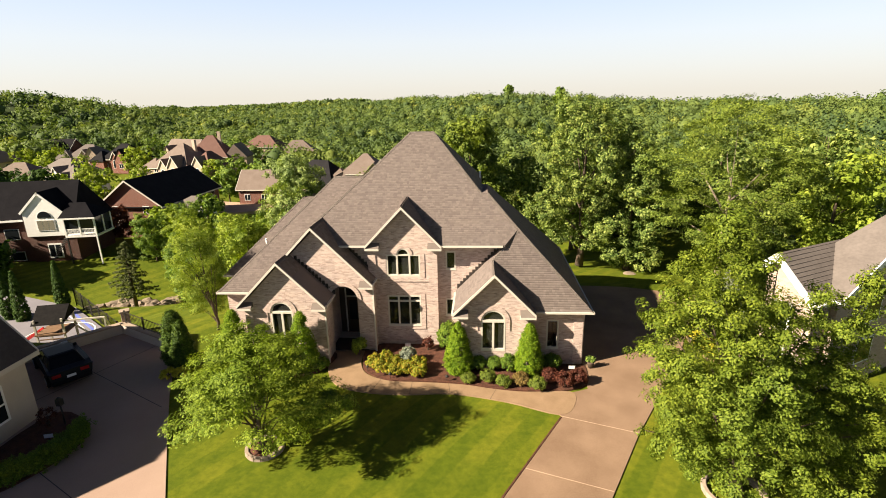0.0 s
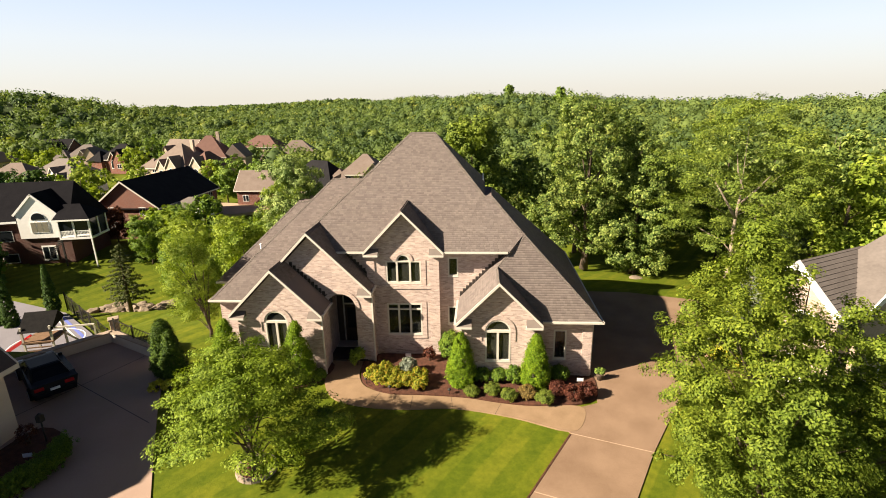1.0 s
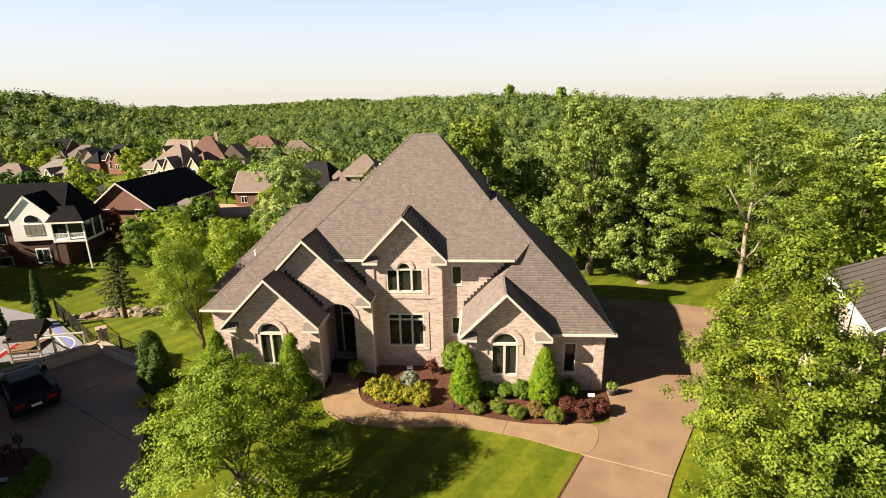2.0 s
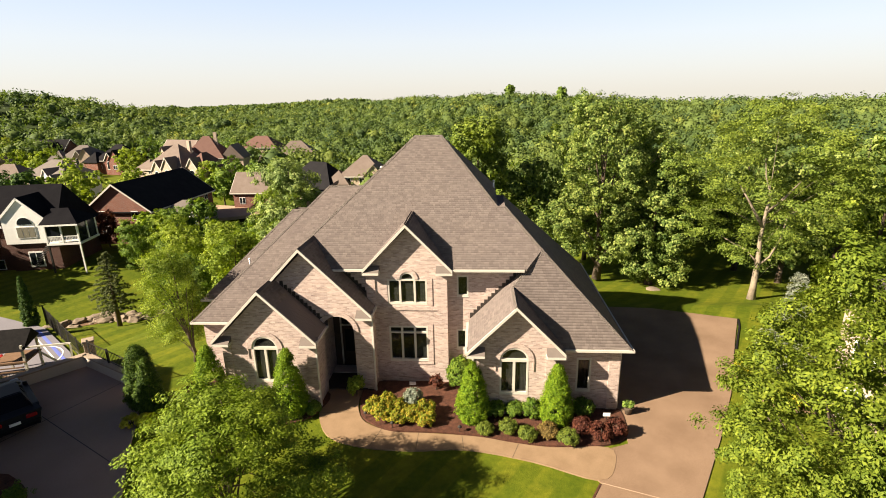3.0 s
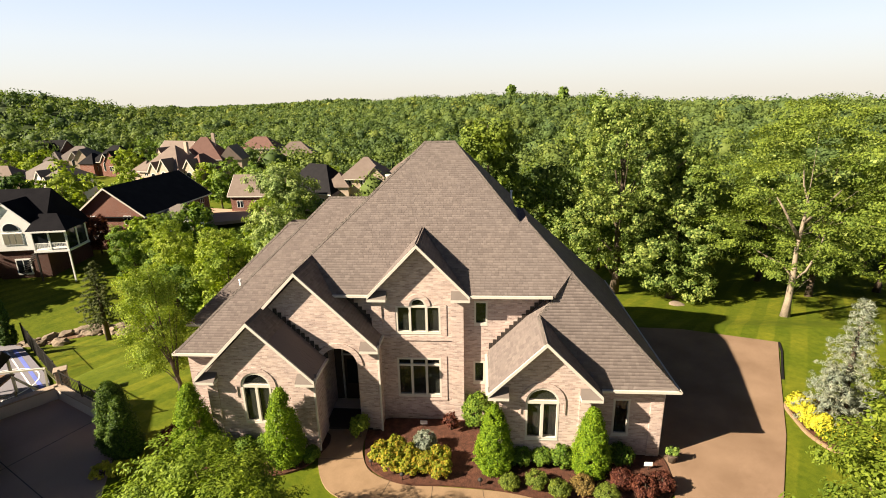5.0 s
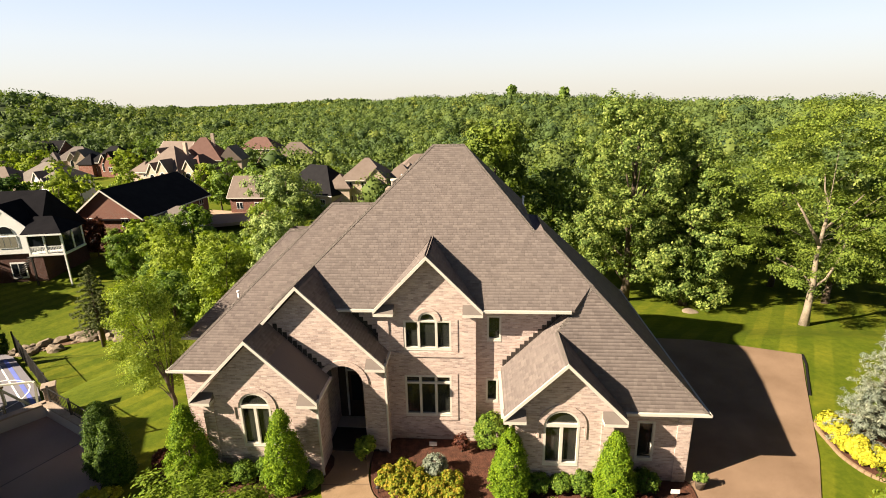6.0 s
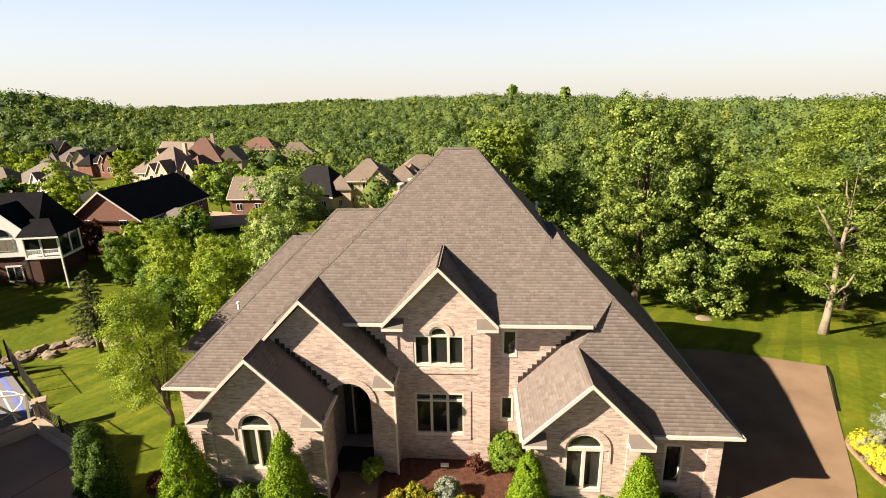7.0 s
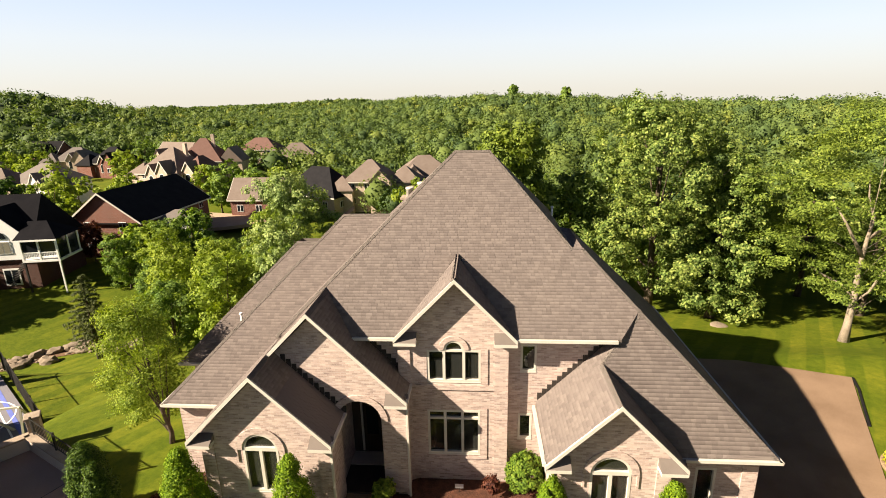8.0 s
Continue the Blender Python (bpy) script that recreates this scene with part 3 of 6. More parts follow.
WALK = smooth_loop([(-3.3, 2.9), (-3.35, 1.4), (-3.0, 0.1), (-2.2, -1.0), (-0.6, -1.55), (1.5, -1.66), (3.7, -1.5), (6.4, -2.1), (8.8, -3.0), (9.6, -2.2), (9.6, -1.1), (7.4, -1.2), (5.8, -1.0), (4.2, -0.65), (2.0, -0.5), (0.4, -0.45), (-0.9, 0.15), (-1.45, 1.1), (-1.6, 2.0), (-1.7, 2.9)], 4)
slab("front_walk", WALK, 0.042, M["walk"], "curved tan concrete walk to the arched entry", "path")
bm = bmesh.new()
for a, b in (((-0.4, -1.5), (-0.05, -0.2)), ((1.6, -1.6), (1.6, -0.5)), ((3.6, -1.45), (3.5, -0.6)), ((5.6, -1.9), (5.9, -1.05)), ((-3.2, 0.8), (-1.4, 0.9))):
    beam(bm, (*a, 0.0455), (*b, 0.0455), 0.02, 0.01)
solo("walk_joint", bm, M["bark"], "dark saw-cut joints in the walk", "joint", "", "structure")
BED = smooth_loop([(-1.5, 3.0), (-1.35, 1.05), (-0.8, 0.2), (0.5, -0.42), (2.2, -0.42), (4.2, -0.58), (5.9, -0.95), (7.5, -1.12), (9.4, -1.0), (10.5, -0.45), (10.75, 0.6), (10.6, 1.7), (9.0, 1.8), (3.0, 3.6), (0.0, 3.8)], 5)
slab("mulch_bed", BED, 0.07, M["mulch"], "red-brown bark mulch bed before the house", "mulch bed")
slab("mulch_bed", smooth_loop([(-3.45, 2.6), (-3.4, 0.7), (-4.6, -0.2), (-6.6, -0.2), (-8.4, 0.2), (-9.9, 1.0), (-10.3, 2.2), (-9.9, 3.5), (-8.0, 3.4)], 5), 0.07, M["mulch"], "dark bark mulch bed under the front gable window", "mulch bed")
slab("side_driveway", [(-31.0, -3.0), (-21.5, 0.2), (-17.85, 4.6), (-14.1, 2.75), (-12.3, 1.2), (-10.56, -2.16), (-8.9, -5.0), (-6.66, -8.73), (-3.0, -15.0), (-1.4, -20.0), (-10.2, -34.0), (-17.0, -34.0), (-13.6, -20), (-15.0, -13.0), (-31.0, -13.0)], 0.025, M["oldcon"], "shaded grey-brown concrete driveway of the neighbour", "driveway")
for a, b in (((-18.6, 1.1), (-10.3, -3.2)), ((-15.2, -6.4), (-7.6, -10.3)), ((-14.6, 2.9), (-17.4, -3.6))):
    bm = bmesh.new()
    beam(bm, (*a, 0.029), (*b, 0.029), 0.03, 0.02)
    solo("driveway_joint", bm, M["flash"], "dark open joint in the neighbour's driveway", "joint", "side driveway joints", "structure")

# ---- the brick house ----
house = thing("house", (0, 0, 0), 0, "two-storey pale brick house with steep brown shingled roofs", "house")
WALLS = [
    ("wall", [(-7.75, 0), (-3.35, 0), (-3.35, 3.55), (-5.6, 5.82), (-7.75, 3.65)], [arched(-6.36, -5.12, 1.32, 3.04)], 1.35),
    ("wall", [(-7.2, 0), (-3.45, 0), (-3.45, 3.25)] + arched(-3.45, -1.85, 0, 3.25)[3:-1][::-1] + [(-1.85, 3.25), (-1.85, 0), (-0.95, 0), (-0.95, 4.2), (-4.1, 7.3), (-7.2, 4.2)], [], 2.8),
    ("wall", [(-1.25, 0), (2.65, 0), (2.65, 6.25), (0.78, 8.2), (-1.25, 6.25)],
     [rect(-0.28, 1.68, 1.27, 3.18),
      [(-0.24, 4.38), (1.70, 4.38), (1.70, 5.66)] + [(0.73 + 0.36 * math.cos(k * math.pi / 12), 5.68 + 0.36 * math.sin(k * math.pi / 12)) for k in range(13)] + [(-0.24, 5.66)]], 3.65),
    ("wall", [(4.05, 0), (7.6, 0), (7.6, 3.45), (5.82, 5.32), (4.05, 3.45)], [arched(5.16, 6.44, 1.15, 2.82)], 1.0),
    ("wall", rect(7.6, 10.55, 0, 3.3), [rect(8.66, 9.32, 1.0, 2.67)], 1.6),
    ("wall", rect(2.65, 7.4, 0, 6.35), [rect(3.14, 3.72, 4.68, 5.78), rect(3.10, 3.62, 1.8, 2.9)], 3.95),
    ("wall", rect(-3.3, -1.25, 4.0, 6.35), [], 3.9),
    ("wall", rect(-9.9, -7.75, 0, 3.5), [], 3.55),
    ("wall", rect(-11.2, -9.9, 0, 3.3), [], 6.9),
]
for nm, o, h, y in WALLS:
    part(nm, sheet(o, h, 0.25, facing_front(y)), M["brick"], house)
for x, sg, y0, y1, z in ((-7.75, -1, 1.6, 3.55, 3.6), (-3.35, 1, 1.6, 2.8, 3.6), (-0.95, 1, 3.05, 3.65, 4.2), (-1.25, -1, 3.9, 4.15, 6.25), (2.65, 1, 3.9, 3.95, 6.25), (4.05, -1, 1.25, 3.95, 3.45), (7.6, 1, 1.25, 1.6, 3.4), (10.55, 1, 1.85, 13.0, 3.3), (5.2, 1, 13.0, 16.0, 5.9), (-9.9, -1, 3.8, 6.9, 3.4), (-11.2, -1, 7.15, 16.0, 3.3)):
    part("wall", sheet(rect(y0, y1, 0, z), (), 0.25, facing_side(x, sg)), M["brick"], house)
part("wall", bx(-11.2, 5.2, 16.0, 16.25, -2.5, 3.3), M["brick"], house)
part("wall", bx(-5.4, 5.2, 15.95, 16.0, 3.3, 5.9), M["brick"], house)
part("wall", bx(5.2, 10.55, 12.75, 13.0, -1.5, 3.3), M["brick"], house)
part("foundation", bx(-11.1, 5.1, 7.2, 15.9, -2.5, 0.16), M["stucco"], house)
part("foundation", bx(-9.8, 10.4, 4.2, 12.7, -1.2, 0.15), M["stucco"], house)
part("foundation", bx(-7.6, -3.5, 1.7, 4.3, -0.3, 0.12), M["stucco"], house)
# floor colour is darkened to stand for the recess's shade
part("porch_floor", bx(-3.6, -1.0, 2.75, 5.0, -0.3, 0.13, bevel=0.01), M["porchshade"], house, "porch floor coloured dark for the shade of the recess")
part("foundation", bx(-1.0, 2.5, 3.8, 4.3, -0.3, 0.12), M["stucco"], house)
part("foundation", bx(4.2, 10.4, 1.9, 4.3, -0.3, 0.12), M["stucco"], house)
part("upper_floor", bx(-5.0, 7.5, 4.4, 12.0, 3.3, 3.5), M["interior"], house)
part("upper_floor", bx(-0.9, 2.4, 3.95, 4.4, 3.35, 3.5), M["interior"], house)
part("partition", bx(-4.5, 5.5, 7.0, 7.12, 0.16, 6.3), M["interior"], house)
# porch recess behind the arch; its back and ceiling carry shade in their colour
part("porch_wall", bx(-3.7, -3.55, 3.05, 5.0, 0.1, 4.15), M["brick"], house)
part("porch_wall", bx(-1.75, -1.6, 3.05, 5.0, 0.1, 4.15), M["brick"], house)
part("porch_back", sheet(rect(-3.55, -1.75, 0.1, 4.15), [rect(-3.2, -2.1, 0.2, 3.6)], 0.15, facing_front(5.0)), M["porchshade"], house)
part("porch_ceiling", bx(-3.7, -1.6, 3.05, 5.0, 4.15, 4.25), M["porchshade"], house)
door = part("door", bx(-3.12, -2.36, 5.03, 5.08, 0.2, 2.5, bevel=0.01), M["doorshade"], house, "wooden front door coloured dark for the porch shade")
part("pane", bx(-2.98, -2.5, 5.015, 5.03, 1.0, 2.3), M["farglass"], door)
part("handle", bx(-2.48, -2.44, 4.98, 5.03, 1.05, 1.3, bevel=0.01), M["dark"], door)
for x in (-3.16, -2.32, -2.14):
    part("mullion", bx(x - 0.035, x + 0.035, 4.98, 5.1, 0.2, 3.6), M["trim"], house)
for z in (2.52, 3.57):
    part("mullion", bx(-3.2, -2.1, 4.975, 5.1, z, z + 0.07), M["trim"], house)
part("transom_pane", bx(-3.12, -2.36, 5.04, 5.055, 2.6, 3.56), M["farglass"], house)
part("sidelight_pane", bx(-2.28, -2.18, 5.04, 5.055, 0.2, 2.5), M["farglass"], house)


def frame_band(outer, inner, y, depth):
    return sheet(outer, [inner], depth, facing_front(y))


def inset(loop, d):
    """The outline drawn d inwards, for convex outlines."""
    c = Vector((sum(p[0] for p in loop) / len(loop), sum(p[1] for p in loop) / len(loop)))
    out, k = [], len(loop)
    for i in range(k):
        a, b, e = Vector(loop[i - 1]), Vector(loop[i]), Vector(loop[(i + 1) % k])
        n1, n2 = (b - a).normalized(), (e - b).normalized()
        n1, n2 = Vector((-n1.y, n1.x)), Vector((-n2.y, n2.x))
        m_ = (n1 + n2)
        m_ = m_ / max(0.5, m_.length_squared / 2)
        if m_.dot(c - b) < 0:
            m_ = -m_
        out.append((b.x + m_.x * d, b.y + m_.y * d))
    return out


def window(parent, loop, y, uprights, rails, curtains=(), sill=True):
    """A window in the opening loop of a wall at y: frame, bars, glass and a sill."""
    win = part("window_frame", frame_band(loop, inset(loop, 0.08), y - 0.012, 0.14), M["trim"], parent, "cream window frame")
    xs, zs = [p[0] for p in loop], [p[1] for p in loop]
    x0, x1, z0, z1 = min(xs), max(xs), min(zs), max(zs)
    for x, a, b, w in uprights:
        part("mullion", bx(x - w / 2, x + w / 2, y - 0.008, y + 0.13, a, b), M["trim"], win)
    for z, a, b, w in rails:
        part("rail", bx(a, b, y - 0.005, y + 0.127, z - w / 2, z + w / 2), M["trim"], win)
    pane = part("pane", sheet(inset(loop, 0.05), (), 0.012, facing_front(y + 0.09)), M["glass"], win)
    pane.visible_shadow = False
    if sill:
        part("sill", bx(x0 - 0.01, x1 + 0.01, y - 0.02, y + 0.15, z0 - 0.05, z0 - 0.002, bevel=0.008), M["trim"], win)
    for a, b, c, d in curtains:
        bm = bmesh.new()
        k = max(4, int((b - a) / 0.05))
        top = [bm.verts.new((a + (b - a) * i / k, y + 0.22 + 0.03 * math.sin(i * 1.9), d)) for i in range(k + 1)]
        low = [bm.verts.new((v.co.x, v.co.y, c)) for v in top]
        for i in range(k):
            bm.faces.new((low[i], low[i + 1], top[i + 1], top[i]))
        sl = bmesh.ops.solidify(bm, geom=bm.faces[:], thickness=0.01)
        part("curtain", bm, M["curtain"], win, "pale hanging curtain")
    return win


def brick_arch(parent, x0, x1, spring, y, w=0.24, tail=0.5):
    """A proud band of brick round an arched head, with short shoulders."""
    c, r = (x0 + x1) / 2, (x1 - x0) / 2
    n = 18
    outer = [(c + (r + w) * math.cos(math.pi * k / n), spring + (r + w) * math.sin(math.pi * k / n)) for k in range(n + 1)]
    inner = [(c + (r + 0.005) * math.cos(math.pi * k / n), spring + (r + 0.005) * math.sin(math.pi * k / n)) for k in range(n + 1)]
    loop = [(c + r + w, spring - tail)] + outer + [(c - r - w, spring - tail), (c - r - w + 0.07, spring - tail), (c - r - w + 0.07, spring)] + inner[::-1][0:0] + [(c - r - 0.005, spring)] + inner[::-1][1:] + [(c + r + w - 0.07, spring), (c + r + w - 0.07, spring - tail)]
    part("brick_arch", sheet(loop, (), 0.05, facing_front(y - 0.045)), M["brick"], parent, "proud brick arch surround")


def arch_window(x0, x1, z0, spring, y):
    c = (x0 + x1) / 2
    window(house, arched(x0, x1, z0, spring), y, [(c, z0, spring - 0.05, 0.11)], [(spring, x0, x1, 0.13)],
           [(x0 + 0.14, c - 0.1, z0 + 0.05, spring - 0.1), (c + 0.1, x1 - 0.14, z0 + 0.05, spring - 0.1)])
    brick_arch(house, x0, x1, spring, y)


arch_window(-6.36, -5.12, 1.32, 3.04, 1.35)
arch_window(5.16, 6.44, 1.15, 2.82, 1.0)
brick_arch(house, -3.45, -1.85, 3.25, 2.8, 0.24, 0.0)
window(house, rect(-0.28, 1.68, 1.27, 3.18), 3.65, [(0.375, 1.27, 3.18, 0.1), (1.025, 1.27, 3.18, 0.1)], [(2.82, -0.28, 1.68, 0.08)], [(-0.2, -0.02, 1.35, 2.75), (1.42, 1.6, 1.35, 2.75)])
window(house, WALLS[2][2][1], 3.65, [(0.37, 4.38, 5.68, 0.1), (1.09, 4.38, 5.68, 0.1)], [(5.62, -0.24, 1.70, 0.07)], [(1.2, 1.6, 4.45, 5.5)])
brick_arch(house, 0.37, 1.09, 5.68, 3.65, 0.18, 0.0)
for x0, x1, z0, z1 in ((-0.28, 1.68, 1.27, 3.18), (-0.24, 1.70, 4.38, 5.62)):
    for sx, x in ((-1, x0), (1, x1)):
        a, b = sorted((x + sx * 0.012, x + sx * 0.26))
        part("brick_band", bx(a, b, 3.622, 3.649, z0 - 0.1, z1 + 0.1), M["brick"], house)
    part("brick_band", bx(x0 - 0.26, x1 + 0.26, 3.618, 3.649, z0 - 0.21, z0 - 0.101), M["brick"], house)
window(house, rect(3.14, 3.72, 4.68, 5.78), 3.95, [], [])
window(house, rect(3.10, 3.62, 1.8, 2.9), 3.95, [], [])
window(house, rect(8.66, 9.32, 1.0, 2.67), 1.6, [], [], [(8.76, 9.22, 1.1, 2.6)])
for x0, x1, z1, y in ((2.2, 2.69, 6.2, 3.65), (-1.29, -0.85, 6.2, 3.65), (7.2, 7.64, 3.4, 1.0), (4.01, 4.45, 3.4, 1.0), (-3.75, -3.31, 3.5, 1.35), (-7.79, -7.35, 3.5, 1.35), (10.1, 10.59, 3.2, 1.6), (-1.35, -0.91, 4.1, 2.8)):
    part("brick_pier", bx(x0, x1, y - 0.05, y - 0.001, 0, z1), M["brick"], house, "proud brick corner pier")
part("brick_band", bx(-0.85, 2.2, 3.60, 3.649, 4.05, 4.25), M["brick"], house)

# roofs: every slope is a slab with its own courses of shingles
SLOPES = []
EXPO, TAB = 0.13, 0.19


def slope(pts, shed=True, mat="felt"):
    """One roof slope through the corner points, outside seen from above; first edge is the eave."""
    P = [Vector(p) for p in pts]
    n = sum((a.cross(b) for a, b in zip(P, P[1:] + P[:1])), Vector()).normalized()
    if n.z < 0:
        n = -n
    bm = bmesh.new()
    top = [bm.verts.new(p) for p in P]
    low = [bm.verts.new(p - Vector((0, 0, 0.16))) for p in P]
    bm.faces.new(top), bm.faces.new(low[::-1])
    for i in range(len(P)):
        j = (i + 1) % len(P)
        bm.faces.new((top[i], low[i], low[j], top[j]))
    bmesh.ops.recalc_face_normals(bm, faces=bm.faces[:])
    ob = part("roof_slope", bm, M[mat], house)
    SLOPES.append((ob, P, n))
    return ob


EV = 3.3
MAIN_E, WING_A, NOTCH_R, NOTCH_L = (6.48, 3.35, 6.3), (7.264, 4.2, 7.024), (5.6, 6.17, 8.7), (5.2, 6.17, 8.7)
APR, APL, HIPL = (2.1, 10.1, 12.05), (0.55, 10.1, 12.05), (-5.6, 3.35, 6.3)
WC = (10.96, 1.25, EV)
RM, GB = (0.8, 10.1, 12.05), (0.8, 5.97, 8.53)
slope([HIPL, (-1.3, 3.35, 6.3), GB, RM, APL])
slope([(2.9, 3.35, 6.3), MAIN_E, WING_A, NOTCH_R, NOTCH_L, APR, RM, GB])
slope([WC, (10.96, 13.4, EV), (5.6, 9.2, 8.7), NOTCH_R, WING_A])
slope([NOTCH_R, (5.6, 9.2, 8.7), (5.2, 9.5, 8.7), NOTCH_L])
slope([NOTCH_L, (5.2, 13.2, 8.7), APR])
slope([HIPL, APL, (-5.6, 16.4, 6.0)])
slope([(-5.6, 16.4, 6.0), (5.2, 16.4, 6.0), APR, APL])
slope([(7.4, 1.25, EV), WC, WING_A, (5.84, 3.05, 5.55)])
slope([(-10.24, 3.19, 3.5), (-5.0, 3.19, 3.5), (-1.9, 9.95, 9.22), (-4.65, 9.95, 9.22)])
slope([(-10.24, 3.19, 3.5), (-4.65, 9.95, 9.22), (-4.65, 12.0, 9.22), (-10.24, 15.0, 3.5)])
slope([(-11.5, 6.4, 3.4), (-7.5, 6.4, 3.4), (-3.0, 11.2, 7.5), (-7.53, 11.2, 7.5)])
slope([(-11.5, 6.4, 3.4), (-7.53, 11.2, 7.5), (-7.53, 12.0, 7.5), (-11.5, 16.6, 3.4)])
slope([(-11.5, 16.6, 3.4), (-5.0, 16.6, 3.4), (-4.65, 12.0, 7.5), (-7.53, 12.0, 7.5)])
slope([(5.0, 13.4, EV), (10.96, 13.4, EV), (5.6, 9.2, 8.7), (5.2, 9.5, 8.7)])


def gable_roof(cx, half, eave, peak, y0, yback_ridge, yl, yr, beyond=()):
    """A front gable: two slopes whose ridge runs back into the roof behind; beyond: further corners of the first slope, as (x, y)."""
    far = [(x, y, eave + (x - cx + half) * (peak - eave) / half) for x, y in beyond]
    l = slope([(cx - half, yl, eave), (cx - half, y0, eave), (cx, y0, peak), (cx, yback_ridge, peak), *far])
    r = slope([(cx + half, y0, eave), (cx + half, yr, eave), (cx, yback_ridge, peak), (cx, y0, peak)])
    for sgn in (-1, 1):
        bm = bmesh.new()
        p, q = Vector((cx + sgn * (half + 0.05), y0, eave - 0.04)), Vector((cx, y0, peak + 0.01))
        vs = []
        for yy in (y0 - 0.05, y0 + 0.02):
            for e, dz in ((p, 0.0), (q, 0.0), (q, -0.155), (p, -0.155)):
                vs.append(bm.verts.new((e.x, yy, e.z + dz)))
        for f in ((0, 1, 2, 3), (7, 6, 5, 4), (0, 4, 5, 1), (1, 5, 6, 2), (2, 6, 7, 3), (3, 7, 4, 0)):
            bm.faces.new([vs[i] for i in f])
        bmesh.ops.recalc_face_normals(bm, faces=bm.faces[:])
        part("rake_board", bm, M["trim"], house, "cream painted rake board")
        # boxed eave return with a small shingled top
        xo, xi = cx + sgn * (half + 0.05), cx + sgn * (half - 0.75)
        part("eave_return", bx(xo, xi, y0 - 0.04, y0 + 0.32, eave - 0.3, eave - 0.18), M["trim"], house, "cream boxed eave return")
        bm = bmesh.new()
        v = [bm.verts.new(c) for c in ((xo, y0 - 0.04, eave - 0.178), (xi, y0 - 0.04, eave - 0.178), (xi, y0 + 0.33, eave - 0.178), (xo, y0 + 0.33, eave - 0.178), (xo, y0 + 0.33, eave + 0.08), (xi, y0 + 0.33, eave + 0.08))]
        for f in ((0, 1, 5, 4), (0, 3, 2, 1), (2, 3, 4, 5), (0, 4, 3), (1, 2, 5)):
            bm.faces.new([v[i] for i in f])
        bmesh.ops.recalc_face_normals(bm, faces=bm.faces[:])
        part("return_top", bm, M["felt"], house)
    return l, r


G1 = gable_roof(-5.62, 2.42, 3.58, 6.02, 1.0, 6.2, 3.3, 2.95)
G2 = gable_roof(-4.1, 3.2, 4.3, 7.55, 2.45, 4.95, 4.0, 4.0)
G3 = gable_roof(0.8, 2.12, 6.3, 8.5, 3.25, 5.98, 3.5, 3.5)
G4 = gable_roof(5.84, 2.1, 3.42, 5.55, 0.6, 3.05, 3.945, 1.45, ((7.24, 4.17), (6.62, 3.945)))

# gutters and downpipes
for p, q in (((-2.95, 3.3, 6.28), (-1.35, 3.3, 6.28)), ((2.95, 3.3, 6.28), (6.36, 3.3, 6.28)), ((7.95, 1.2, EV - 0.01), (11.02, 1.2, EV - 0.01)), ((11.0, 1.15, EV - 0.01), (11.0, 13.4, EV - 0.01)), ((-10.3, 3.14, 3.48), (-8.05, 3.14, 3.48)), ((-10.28, 3.1, 3.48), (-10.28, 7.0, 3.48)), ((3.66, 0.65, EV + 0.09), (3.66, 3.9, EV + 0.0)), ((-3.15, 1.05, 3.56), (-3.15, 2.8, 3.56)), ((-0.86, 2.5, 4.28), (-0.86, 3.65, 4.28)), ((-11.55, 6.35, 3.38), (-9.6, 6.35, 3.38))):
    bm = bmesh.new()
    beam(bm, p, q, 0.11, 0.1)
    part("gutter", bm, M["trim"], house, "cream metal gutter")
for x, y, z in ((-3.27, 1.28, 3.5), (-0.9, 2.72, 4.2), (3.97, 0.93, 3.3), (10.62, 1.7, 3.2)):
    part("downpipe", bx(x - 0.04, x + 0.04, y - 0.04, y + 0.04, 0.05, z, bevel=0.01), M["trim"], house, "cream downpipe")
# soffits close the eaves
for a in ((7.6, 10.9, 1.28, 1.62, 3.14, 3.17), (2.7, 6.15, 3.4, 3.97, 6.12, 6.15), (-10.2, -7.8, 3.22, 3.57, 3.33, 3.36), (10.5, 10.93, 1.3, 13.2, 3.14, 3.17)):
    part("soffit", bx(*a), M["trim"], house)
# stepped flashing where lower roofs meet brick
for (x0, z0), (x1, z1), y in (((-5.3, 5.75), (-3.1, 3.55), 2.8), ((3.78, 3.52), (6.4, 6.16), 3.95), ((-2.95, 6.45), (-1.25, 4.7), 3.9), ((-1.25, 4.68), (-0.9, 4.3), 3.65)):
    k = max(2, int(abs(x1 - x0) / 0.17))
    for i in range(k):
        x, z = x0 + (x1 - x0) * (i + 0.5) / k, z0 + (z1 - z0) * (i + 0.5) / k
        part("flashing", bx(x - 0.085, x + 0.085, y - 0.012, y - 0.002, z - 0.1, z + 0.2), M["flash"], house, "dark stepped flashing")
# stone chimney behind the main ridge
ch_ = part("chimney", bx(-2.3, -1.0, 12.7, 13.4, 6.0, 9.35, bevel=0.03), M["stone"], house, "pale stone chimney with two pots")
part("chimney_cap", bx(-2.4, -0.9, 12.6, 13.5, 9.35, 9.47, bevel=0.02), M["stone"], ch_)
for x, z in ((-1.95, 9.95), (-1.35, 10.2)):
    bm = bmesh.new()
    tube(bm, [(x, 13.05, 9.45), (x, 13.05, z - 0.12), (x, 13.05, z - 0.1), (x, 13.05, z)], [0.19, 0.17, 0.22, 0.2], 12)
    part("chimney_pot", bm, M["trim"], ch_)
